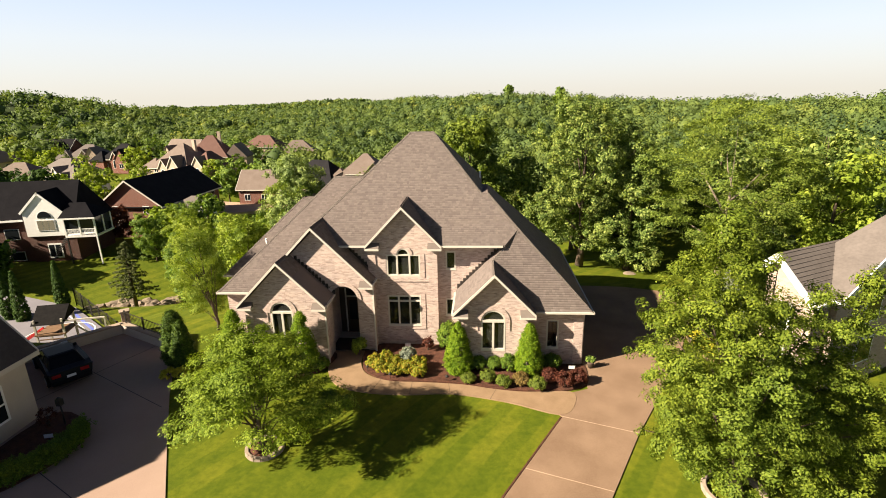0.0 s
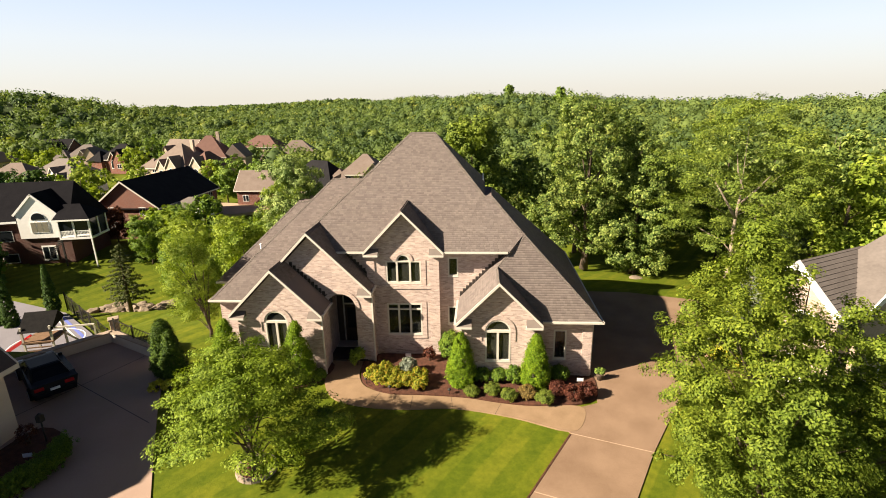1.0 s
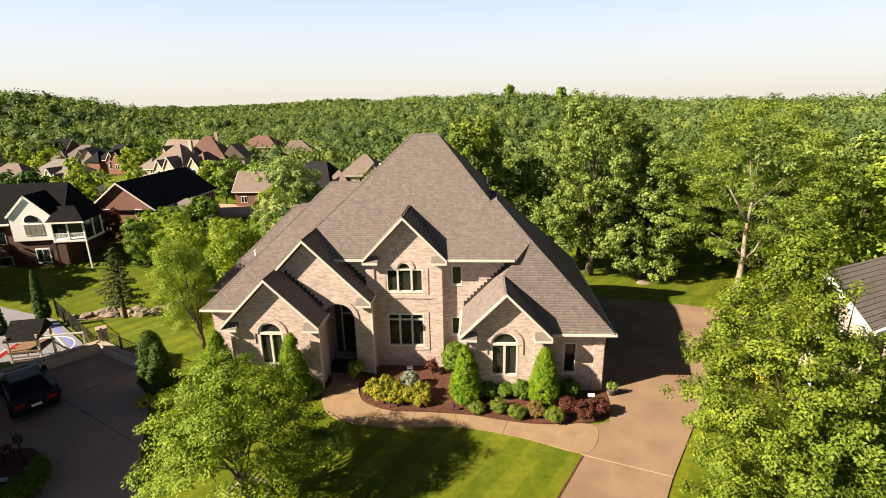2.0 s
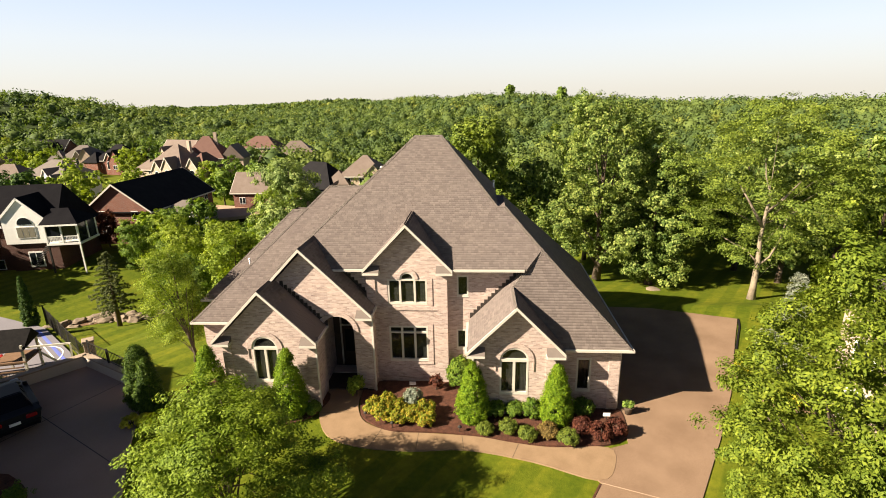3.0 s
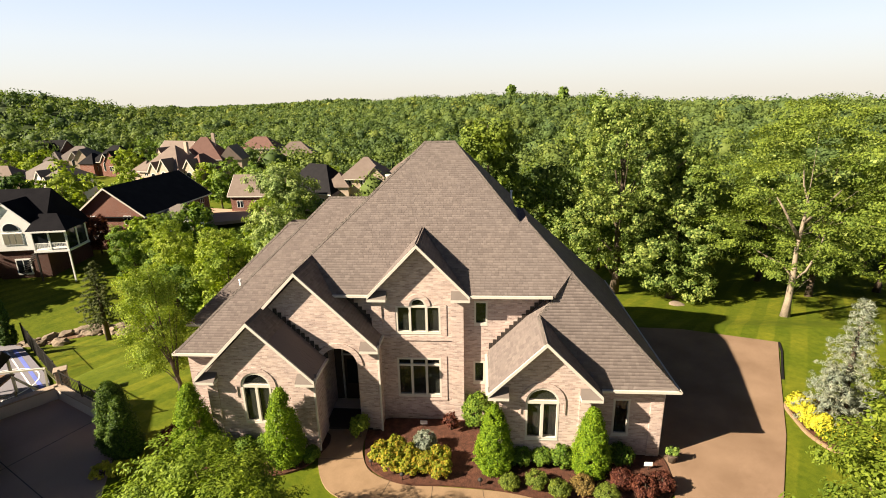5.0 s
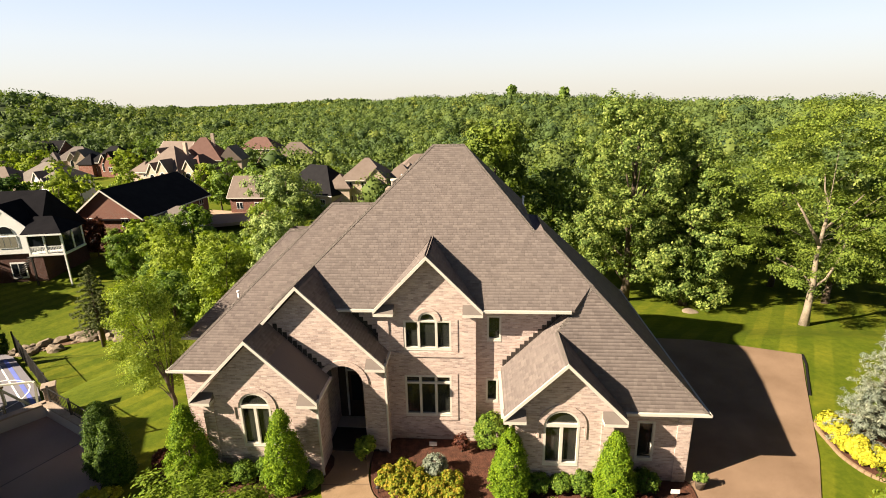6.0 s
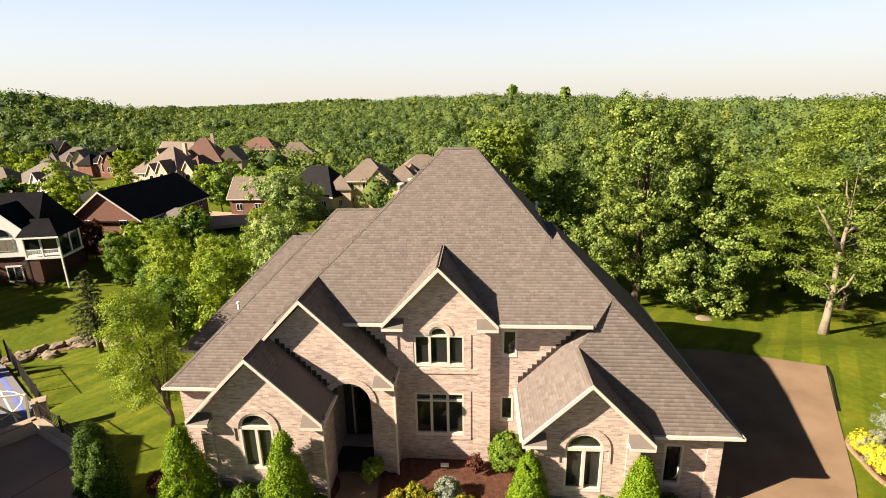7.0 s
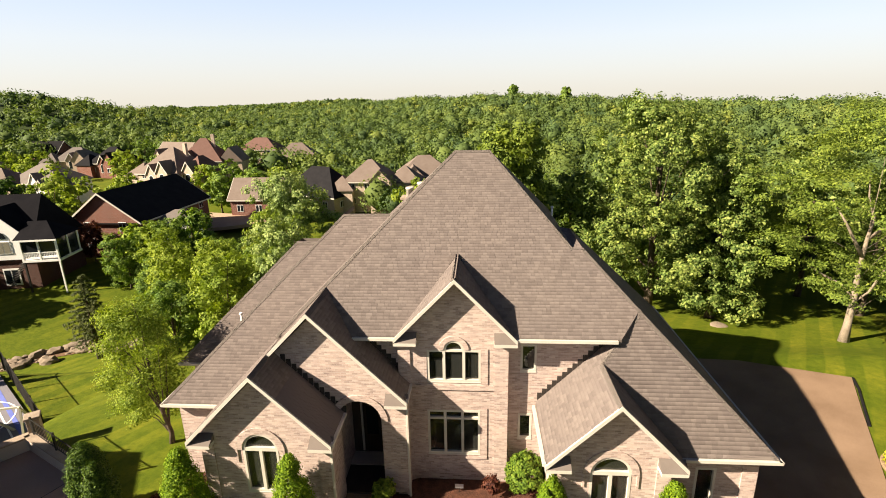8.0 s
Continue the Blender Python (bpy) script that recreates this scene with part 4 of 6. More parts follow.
# vent pipes
for x, y, z in ((5.1, 11.3, 8.8), (-8.2, 6.0, 5.5)):
    bm = bmesh.new()
    tube(bm, [(x, y, z - 0.2), (x, y, z + 0.4)], [0.05, 0.05], 10)
    v_ = part("vent_pipe", bm, M["white"], house, "white roof vent pipe")
    bm = bmesh.new()
    tube(bm, [(x, y, z + 0.4), (x, y, z + 0.47)], [0.085, 0.06], 10)
    part("vent_cap", bm, M["white"], v_)


def shingle_slope(ob, P, n, singles=False):
    """Courses of single tabs up a slope, each lapped over the next."""
    u = Vector((-n.y, n.x, 0))
    u = u.normalized() if u.length > 1e-4 else Vector((1, 0, 0))
    w = n.cross(u)
    if w.z < 0:
        w = -w
    o = P[0]
    poly = [((p - o).dot(u), (p - o).dot(w)) for p in P]
    us, ws = [p[0] for p in poly], [p[1] for p in poly]
    rows = int((max(ws) - min(ws)) / EXPO) + 1
    V, Q, made = [], [], 0
    for r in range(rows):
        w0 = min(ws) + r * EXPO
        ends = []
        for wm in (w0 + 0.004, w0 + EXPO * 0.5, w0 + EXPO - 0.004):
            hits = []
            for i in range(len(poly)):
                (x1, y1), (x2, y2) = poly[i], poly[i - 1]
                if (y1 > wm) != (y2 > wm):
                    hits.append((x2 - x1) * (wm - y1) / (y2 - y1) + x1)
            ends.append((min(hits), max(hits)) if len(hits) > 1 else None)
        if ends[1] is None:
            continue
        (lb, hb_), (lt, ht) = ends[0] or ends[1], ends[2] or ends[1]
        lo_, hi_ = min(lb, lt), max(hb_, ht)
        a = lo_ - rng.random() * TAB
        while a < hi_:
            tw = TAB * (0.6 + 0.8 * rng.random())
            e = a + tw - 0.006
            ab, bb, at_, bt = max(a, lb), min(e, hb_), max(a, lt), min(e, ht)
            if bb < ab:
                ab = bb = lb if e < lb else hb_
            if bt < at_:
                at_ = bt = lt if e < lt else ht
            if max(bb - ab, bt - at_) > 0.02:
                h = 0.008 + 0.006 * rng.random()
                c4 = [o + u * x + w * y + n * z for x, y, z in ((ab, w0, h), (bb, w0, h), (bt, w0 + EXPO + 0.01, 0.005), (at_, w0 + EXPO + 0.01, 0.005), (ab, w0, -0.004), (bb, w0, -0.004))]
                if singles and made < singles:
                    me = bpy.data.meshes.new("shingle")
                    me.from_pydata([tuple(c) for c in c4], [], [(0, 1, 2, 3), (4, 5, 1, 0), (0, 3, 4), (1, 5, 2)])
                    me.materials.append(M["shingle"])
                    s = new("shingle", me)
                    s.parent = ob
                    made += 1
                else:
                    k = len(V)
                    V.extend(tuple(c) for c in c4)
                    Q.extend(((k, k + 1, k + 2, k + 3), (k + 4, k + 5, k + 1, k)))
            a += tw
    if V:
        s = new("shingle_layer", mesh_from("shingle_layer", V, Q, M["shingle"]))
        s.parent = ob
        tagged(s, kind="stuff")


# ---- planting round the house ----
def gz(x, y):
    return float(ground_height(x, y))


DWARF = "front bed shrubs"
for k, (x, y, r, h) in enumerate(((-8.3, 0.75, 0.9, 3.3), (-4.5, 0.65, 0.8, 3.3), (3.95, 0.65, 0.76, 2.75), (7.68, 0.6, 0.76, 2.75))):
    shrub("conical_evergreen", (x, y, 0.06), r, h, M["leaf_cone"], "bright green conical evergreen beside the front window", "conical evergreens", 560, 52, 0.032, 20 + k, True, category="evergreen shrub", full=0.55)
for k, (x, y, r, h) in enumerate(((4.5, -0.35, 0.36, 0.36), (5.5, -0.35, 0.38, 0.6), (6.3, -0.72, 0.38, 0.55), (7.98, -0.95, 0.42, 0.6))):
    shrub("dwarf_shrub", (x, y, 0.06), r, h, M["leaf_box"], "small round grey-green dwarf shrub in mulch", DWARF, 80, 46, 0.03, 40 + k)
shrub("bronze_shrub", (7.2, -0.5, 0.06), 0.42, 0.55, M["leaf_bronze"], "low bronze-brown dwarf shrub in mulch", DWARF, 80, 46, 0.034, 47)
for k, (x, y, r, h) in enumerate(((8.7, -0.2, 0.38, 0.65), (9.42, -0.55, 0.45, 0.68), (10.1, -0.3, 0.42, 0.7), (-9.7, 1.3, 0.5, 1.0))):
    shrub("burgundy_shrub", (x, y, 0.06), r, h, M["leaf_wine"], "dark red-leaved barberry shrub in mulch", "burgundy shrubs", 70, 46, 0.04, 60 + k)
for k, (x, y, r, h) in enumerate(((-0.6, 0.85, 0.46, 0.7), (-0.1, 1.2, 0.46, 0.72), (-0.1, 0.45, 0.48, 0.7), (0.5, 0.85, 0.46, 0.65), (0.6, 0.2, 0.46, 0.6), (1.25, 0.35, 0.48, 0.7), (1.85, 0.15, 0.42, 0.62), (1.8, 0.75, 0.46, 0.72))):
    shrub("golden_shrub", (x, y, 0.06), r, h, M["leaf_gold"], "loose golden-green shrub with reddish tips", "golden shrubs", 130, 44, 0.042, 80 + k, loose=0.8)
shrub("silver_shrub", (1.1, 1.5, 0.06), 0.45, 0.85, M["leaf_grey"], "round silver-blue dwarf spruce in mulch", "", 90, 50, 0.035, 99)
for k, (x, y, r, h) in enumerate(((5.0, 0.9, 0.46, 0.75), (5.85, 0.85, 0.36, 0.75), (6.62, 0.85, 0.42, 0.9), (8.95, 1.0, 0.46, 0.85), (-5.45, 1.0, 0.42, 0.85), (-6.25, 0.8, 0.44, 0.85), (-7.08, 0.75, 0.4, 0.75), (-3.5, 0.75, 0.3, 0.5))):
    shrub("boxwood", (x, y, 0.06), r, h, M["leaf_boxwood"], "rounded green boxwood beneath the window", "boxwoods", 90, 50, 0.04, 110 + k)
shrub("holly_bush", (3.35, 3.1, 0.06), 0.66, 1.65, M["leaf_boxwood"], "tall rounded green holly against the brick", "", 130, 60, 0.05, 131)
shrub("entry_shrub", (-1.82, 2.3, 0.06), 0.36, 1.0, M["leaf_yel"], "small yellow-green shrub beside the entry", "", 50, 40, 0.06, 132)
shrub("entry_shrub", (2.1, 2.9, 0.06), 0.3, 0.8, M["leaf_wine"], "small pinkish shrub against the brick", "", 30, 30, 0.05, 133)
for x, y in ((0.9, 3.0), (9.95, 0.75)):
    sg = thing("bed_sign", (x, y, 0.06), 0, "small white plastic marker sign in the mulch", "sign", "bed signs")
    part("plate", bx(-0.16, 0.16, -0.01, 0.01, 0.18, 0.36, bevel=0.005), M["white"], sg)
    part("stake", bx(-0.015, 0.015, -0.012, 0.012, -0.1, 0.18), M["dark"], sg)
for x, y in ((-0.95, 0.45), (3.4, -0.4), (0.4, -0.25)):
    lt = thing("path_light", (x, y, 0.06), 20, "short black metal path light in mulch", "garden light", "path lights")
    bm = bmesh.new()
    tube(bm, [(0, 0, -0.1), (0, 0, 0.28)], [0.018, 0.015], 8)
    part("stem", bm, M["dark"], lt)
    bm = bmesh.new()
    tube(bm, [(0, 0, 0.26), (0, 0, 0.3), (0, 0, 0.36)], [0.1, 0.085, 0.02], 12)
    part("shade", bm, M["dark"], lt)
pt = thing("planter_pot", (11.05, 1.3, 0.03), 0, "small dark brown pot with green plant by the driveway", "plant pot")
bm = bmesh.new()
tube(bm, [(0, 0, 0), (0, 0, 0.3), (0, 0, 0.34)], [0.13, 0.19, 0.2], 14)
part("pot", bm, M["bark"], pt)
v, q = leaf_quads(np.array([(0, 0, 0.45), (0.1, 0, 0.5), (-0.1, 0.05, 0.5)]), 0.07, np.zeros((3, 3)), np.full(3, 0.18), 60, rng)
new("foliage", mesh_from("foliage", v, q, M["leaf_mid"])).parent = pt

# front lawn trees
tiers = []
g_ = np.random.default_rng(31)
for k in range(36):
    a, lv = k * 2.4, (k % 6) / 5
    rad = (3.0 - 1.8 * lv ** 1.5) * (0.3 + 0.7 * g_.random() ** 0.7)
    tiers.append((rad * math.cos(a), rad * math.sin(a), 2.3 + 2.5 * lv + 0.12 * g_.normal(), 1.15, 1.15, 0.2))
for x, y, z in ((2.7, -0.6, 2.15), (3.2, 0.3, 2.2), (2.6, 1.3, 2.4)):
    tiers.append((x, y, z, 0.8, 0.8, 0.18))
tree("lawn_tree", (-4.0, -5.9, 0), tiers, M["leaf_lawn"], M["bark"], "broad layered light green ornamental tree on the lawn", 900, 68, 0.056, 0.36, 0.11, 40, 3, fork=0.12, up=1.2, slim=0.42, squash=0.3)
ringo = thing("tree_ring", (-4.0, -5.9, 0), 0, "round stone edging ring with mulch under the tree", "stone ring")
for k in range(16):
    a = k * math.tau / 16
    b_ = bx(-0.145, 0.145, -0.08, 0.08, -0.05, 0.16, bevel=0.025)
    b_.transform(pose(0.72 * math.cos(a), 0.72 * math.sin(a), 0, 0, 0, math.degrees(a) + 90))
    part("stone", b_, M["stone"], ringo)
bm = bmesh.new()
tube(bm, [(0, 0, -0.05), (0, 0, 0.1), (0, 0, 0.13)], [0.66, 0.66, 0.3], 20)
part("mulch", bm, M["mulch"], ringo)
def maple_lobes(h, r, n, seed, upto=1.0):
    """Lobes spiralling up an egg-shaped crown."""
    g = np.random.default_rng(seed)
    out = []
    for k in range(n):
        f = upto * (k + 0.5) / n
        a = k * 2.4 + g.random()
        rad = r * 1.25 * (1 - f) ** 0.9 * min(1, 0.85 + 3 * f) * (0.5 + 0.5 * g.random())
        out.append((rad * math.cos(a), rad * math.sin(a), h * (0.11 + 0.84 * f), r * (0.42 - 0.16 * f), r * (0.42 - 0.16 * f), h * 0.10))
    return out


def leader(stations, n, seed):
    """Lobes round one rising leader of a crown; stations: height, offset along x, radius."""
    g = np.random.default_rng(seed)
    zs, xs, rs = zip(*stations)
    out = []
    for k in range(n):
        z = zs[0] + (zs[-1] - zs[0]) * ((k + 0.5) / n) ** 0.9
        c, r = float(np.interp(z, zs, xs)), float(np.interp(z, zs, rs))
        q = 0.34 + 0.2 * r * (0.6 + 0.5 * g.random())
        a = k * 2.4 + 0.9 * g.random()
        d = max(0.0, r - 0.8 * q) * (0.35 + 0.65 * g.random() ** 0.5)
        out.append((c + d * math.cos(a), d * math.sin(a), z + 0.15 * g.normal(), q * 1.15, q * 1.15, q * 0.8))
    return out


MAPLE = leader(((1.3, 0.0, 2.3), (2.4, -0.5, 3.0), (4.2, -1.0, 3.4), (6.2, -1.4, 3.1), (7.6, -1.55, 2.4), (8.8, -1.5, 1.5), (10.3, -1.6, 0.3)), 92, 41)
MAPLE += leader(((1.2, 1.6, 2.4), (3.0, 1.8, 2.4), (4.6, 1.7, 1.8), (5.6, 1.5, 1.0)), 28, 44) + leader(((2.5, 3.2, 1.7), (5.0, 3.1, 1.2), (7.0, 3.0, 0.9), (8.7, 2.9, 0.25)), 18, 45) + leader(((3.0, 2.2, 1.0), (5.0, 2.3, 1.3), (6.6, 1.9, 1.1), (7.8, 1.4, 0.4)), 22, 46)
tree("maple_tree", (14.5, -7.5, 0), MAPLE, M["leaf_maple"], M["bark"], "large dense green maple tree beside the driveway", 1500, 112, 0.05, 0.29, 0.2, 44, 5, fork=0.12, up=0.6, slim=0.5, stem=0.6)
tree("maple_tree", (21.6, -9.6, 0), maple_lobes(6.2, 3.2, 20, 42), M["leaf_maple"], M["bark"], "green maple tree in front of the neighbouring house", 240, 70, 0.08, 0.5, 0.17, 18, 6, fork=0.15)
rb_ = thing("tree_ring", (14.4, -7.5, 0), 0, "low stone edging ring under the maple", "stone ring")
for k in range(20):
    a = k * math.tau / 20
    b_ = bx(-0.16, 0.16, -0.09, 0.09, -0.05, 0.16, bevel=0.025)
    b_.transform(pose(1.0 * math.cos(a), 1.0 * math.sin(a), 0, 0, 0, math.degrees(a) + 90))
    part("stone", b_, M["stone"], rb_)

# side planting by the driveway
needle_conifer("blue_spruce", (19.6, 4.7, gz(19.6, 4.7)), ((0.1, 0.1, 5.7, 1.55), (-1.0, -0.5, 2.9, 1.25)), M["leaf_grey"], "silvery blue spruce with loose drooping boughs by the driveway", 140)
for k, (x, y) in enumerate(((18.1, 5.0), (17.95, 4.3), (18.05, 3.5), (18.3, 2.8), (18.9, 2.45), (19.5, 2.3))):
    shrub("lemon_shrub", (x, y, 0), 0.55, 0.8, M["leaf_lemon"], "low bright yellow shrub in the border", "yellow border shrubs", 70, 46, 0.06, 150 + k)
slab("mulch_bed", smooth_loop([(17.75, 5.5), (17.5, 4.1), (17.5, 3.1), (18.0, 2.1), (19.4, 1.75), (20.8, 2.6), (21.0, 4.6), (20.3, 6.0), (18.8, 6.1)], 5), 0.045, M["mulch"], "mulched border bed by the driveway", "planting bed", 0.1)
be = thing("bed_edging", (0, 0, 0.0), 0, "low curved tan stone edging of the border bed", "stone edging")
ep = smooth_loop([(17.75, 5.5), (17.5, 4.1), (17.5, 3.1), (18.0, 2.1), (19.4, 1.75), (20.8, 2.6), (21.0, 4.6), (20.3, 6.0), (18.8, 6.1)], 5)
for a, b in zip(ep, ep[1:] + ep[:1]):
    bm = bmesh.new()
    a, b = Vector(a), Vector(b)
    b = a.lerp(b, 0.97)
    beam(bm, (a.x, a.y, 0.09), (b.x, b.y, 0.09), 0.15, 0.13)
    bmesh.ops.bevel(bm, geom=bm.edges[:], offset=0.02, segments=1, affect="EDGES")
    part("stone", bm, M["walk"], be)
bm = bmesh.new()
for a, b in zip(((20.95, 11.9), (20.5, 10.8), (19.85, 9.6)), ((20.5, 10.8), (19.85, 9.6), (18.9, 7.8))):
    beam(bm, (*a, 0.04), (*b, 0.04), 0.1, 0.2)
solo("driveway_edging", bm, M["cloth"], "narrow dark edging strip along the driveway", "edging strip")
lr = thing("boulder", (19.3, 22.6, gz(19.3, 22.6)), 20, "low flat pale boulder on the back lawn", "rock")
bm = bmesh.new()
bmesh.ops.create_icosphere(bm, subdivisions=3, radius=0.6)
for vv in bm.verts:
    vv.co *= 1 + 0.25 * noise.noise(vv.co * 1.8)
    vv.co.z *= 0.28
part("rock", bm, M["boulder"], lr)
shrub("arborvitae", (-12.0, 1.15, 0), 0.8, 3.1, M["leaf_arbor"], "dark green clipped columnar arborvitae beside the driveway", "", 520, 50, 0.036, 160, True, category="evergreen shrub", full=0.35)
shrub("arborvitae", (-11.35, 0.7, 0), 0.66, 2.75, M["leaf_arbor"], "dark green clipped columnar arborvitae beside the driveway", "", 420, 50, 0.036, 161, True, category="evergreen shrub", full=0.5)
for k, (x, y) in enumerate(((-11.6, -0.5), (-11.0, -0.35))):
    shrub("yellow_flowers", (x, y, 0), 0.38, 0.45, M["leaf_lemon"], "clump of yellow flowers at the driveway edge", "yellow flowers", 30, 36, 0.05, 165 + k)

# trees behind the house
tree("oak_tree", (15.3, 26.6, -2.4), crown_lobes(2.4, 15.8, 5.8, 44, 71, "round", 0.32),
     M["leaf_oak"], M["bark"], "tall broad green oak tree behind the house", 950, 66, 0.105, 0.48, 0.3, 26, 8)
tree("oak_tree", (19.6, 25.0, gz(19.6, 25.0)), crown_lobes(0.9, 12.0, 3.8, 32, 72, "round", 0.36),
     M["leaf_oak"], M["bark"], "dense dark green tree hanging low to the lawn", 700, 66, 0.105, 0.48, 0.26, 16, 9)
sy = tree("sycamore_tree", (25.6, 19.2, gz(25.6, 19.2)), [b for b in crown_lobes(4.0, 14.6, 7.2, 64, 73, "broad", 0.2) if math.hypot(b[0], b[1]) > 1.2 or b[2] > 8], M["leaf_olive"], M["palebark"], "open olive-green sycamore with a pale forked trunk", 660, 74, 0.085, 0.66, 0.05, 8, 10, fork=0.35, up=0.9, slim=0.5, squash=0.4)
for name_, path_, rad_ in (("stem", ((0, 0, -0.3), (0.02, 0, 1.2), (0.05, 0, 3.1), (0.0, 0.1, 5.0), (0.1, 0.1, 7.0), (0.3, 0.2, 8.3), (-0.2, 0.3, 9.6), (-0.5, 0.2, 11.0)), (0.36, 0.23, 0.19, 0.14, 0.11, 0.08, 0.05, 0.015)),
                           ("bough", ((0.05, 0, 2.8), (0.8, -0.1, 3.5), (1.3, -0.2, 5.0), (1.5, -0.3, 7.0)), (0.12, 0.09, 0.06, 0.02)),
                           ("bough", ((0.05, 0, 3.0), (-0.8, 0.2, 3.9), (-1.9, 0.3, 4.5), (-3.0, 0.3, 5.2)), (0.15, 0.11, 0.08, 0.03)),
                           ("bough", ((0.05, 0.1, 5.8), (-0.6, 0.1, 6.8), (-1.4, 0, 8.0), (-2.3, 0.2, 9.4)), (0.14, 0.1, 0.07, 0.03)),
                           ("bough", ((0.2, 0.1, 7.0), (1.2, 0.1, 8.0), (2.4, 0.4, 9.2)), (0.13, 0.09, 0.03))):
    bm = bmesh.new()
    tube(bm, path_, rad_, 10)
    part(name_, bm, M["palebark"], sy)
tree("hickory_tree", (4.2, 27.5, -3.0), crown_lobes(3.0, 14.8, 3.6, 24, 74, "round", 0.36),
     M["leaf_olive"], M["bark"], "tall yellow-green tree rising behind the roof", 420, 56, 0.15, 0.55, 0.26, 14, 11)
for k, (x, y, h, r, mt) in enumerate(((9.5, 31, 12.5, 3.6, "leaf_mid"), (31.5, 26, 12.0, 3.6, "leaf_mid"), (35.0, 20.5, 11.0, 3.8, "leaf_yel"), (31.0, 33, 14.0, 4.2, "leaf_mid"), (38.5, 28, 13.5, 4.2, "leaf_mid"), (24.5, 35, 13.0, 4.2, "leaf_mid"), (-2.5, 35, 11.0, 3.6, "leaf_yel"), (16.5, 38, 14.0, 4.4, "leaf_mid"), (43, 36, 14, 4.6, "leaf_mid"))):
    tree("woodland_tree", (x, y, gz(x, y)), crown_lobes(h * 0.2, h * 0.93, r, 16, 400 + k, "round", 0.4),
         M["leaf_oak" if mt == "leaf_mid" else mt], M["bark"], "leafy green tree at the edge of the wood", 170, 44, 0.2, 0.8, 0.22, 10, 200 + k, "wood edge trees")
# trees on the slope beside the house
tree("linden_tree", (-12.3, 23.3, gz(-12.3, 23.3)), crown_lobes(2.0, 11.0, 4.4, 34, 75, "round", 0.36),
     M["leaf_pale"], M["bark"], "dense round pale green linden tree", 700, 84, 0.095, 0.45, 0.22, 12, 12)
for k, (x, y, h, r, mt) in enumerate(((-31.0, 36.5, 10.6, 2.6, "leaf_yel"), (-27.5, 31.0, 9.4, 2.6, "leaf_yel"), (-24.5, 34.0, 10.0, 2.4, "leaf_yel"), (-22.0, 29.0, 8.4, 2.4, "leaf_yel"), (-18.5, 26.0, 7.4, 2.2, "leaf_yel"), (-19.5, 33.0, 9.0, 2.4, "leaf_mid"), (-34.5, 42.0, 8.5, 2.6, "leaf_yel"), (-16.0, 19.5, 6.2, 2.0, "leaf_yel"), (-24.0, 24.5, 6.5, 2.2, "leaf_mid"), (-15.5, 29.5, 8.6, 2.6, "leaf_mid"), (-21.5, 38.0, 9.5, 2.8, "leaf_yel"), (-26.5, 40.0, 9.5, 2.8, "leaf_mid"), (-43.5, 45.5, 6.8, 2.6, "leaf_mid"), (-38.5, 45.0, 8.2, 2.8, "leaf_yel"), (-35.0, 40.0, 7.6, 2.6, "leaf_mid"), (-40.5, 50.5, 7.6, 2.6, "leaf_mid"), (-30.0, 43.5, 8.6, 2.8, "leaf_mid"))):
    tree("young_tree", (x, y, gz(x, y)), crown_lobes(h * 0.12, h * 0.95, r * 1.15, 18, 430 + k, "round", 0.4),
         M[mt], M["bark"], "young leafy green tree on the slope", 300, 48, 0.105, 0.44, 0.12, 12, 220 + k, "young trees on the slope")
tree("birch_tree", (-11.9, 5.4, gz(-11.9, 5.4)), [(x - 0.9, y + 0.2, z, a, b, c) for x, y, z, a, b, c in crown_lobes(1.3, 6.3, 1.75, 26, 76, "round", 0.34)],
     M["leaf_yel"], M["bark"], "slender yellow-green birch beside the house", 420, 70, 0.042, 0.36, 0.09, 16, 14, fork=0.12)
needle_conifer("pine_tree", (-36.2, 29.9, gz(-36.2, 29.9)), ((0, 0, 8.9, 3.1),), M["leaf_pine"], "sparse grey-green pine with a bare lower trunk", 15, 0.2, 9, 0.15)

# ---- the neighbour's court and drive ----
slab("play_court", [(-42.0, 7.0), (-27.0, 3.6), (-22.2, 8.6), (-25.0, 11.2), (-30.3, 15.0), (-42.0, 19.0)], -2.78, M["court"], "grey painted sports court with blue and white lines", "court", 0.25)
bm = bmesh.new()
beam(bm, (-30.4, 14.5, -2.772), (-22.9, 8.9, -2.772), 0.22, 0.01)
solo("court_line", bm, M["blue"], "blue painted border stripe of the court", "court line", "", "structure")
bm = bmesh.new()
beam(bm, (-30.7, 14.2, -2.77), (-23.2, 8.6, -2.77), 0.09, 0.01)
ring = [(-27.3 + 2.4 * math.cos(a), 9.6 + 2.4 * math.sin(a), -2.77) for a in np.linspace(0, math.tau, 25)]
for a, b in zip(ring, ring[1:]):
    beam(bm, a, b, 0.08, 0.01)
solo("court_line", bm, M["white"], "white painted lines on the court", "court line", "", "structure")
for a, b in (((-31.0, -3.2), (-21.4, 0.3)), ((-21.4, 0.3), (-17.85, 4.75)), ((-17.85, 4.75), (-13.9, 2.85))):
    bm = bmesh.new()
    beam(bm, (*a, 0.62), (*b, 0.62), 0.32, 4.0)
    solo("retaining_wall", bm, M["stucco"], "beige rendered retaining wall round the drive", "retaining wall", "retaining walls", "structure")
    bm = bmesh.new()
    beam(bm, (*a, 0.70), (*b, 0.70), 0.42, 0.085)
    solo("wall_coping", bm, M["stone"], "concrete coping on the retaining wall", "wall coping", "wall copings", "structure")
pl = thing("gate_pillar", (-17.85, 5.1, -2.0), 38, "square beige masonry pillar with a cap", "pillar")
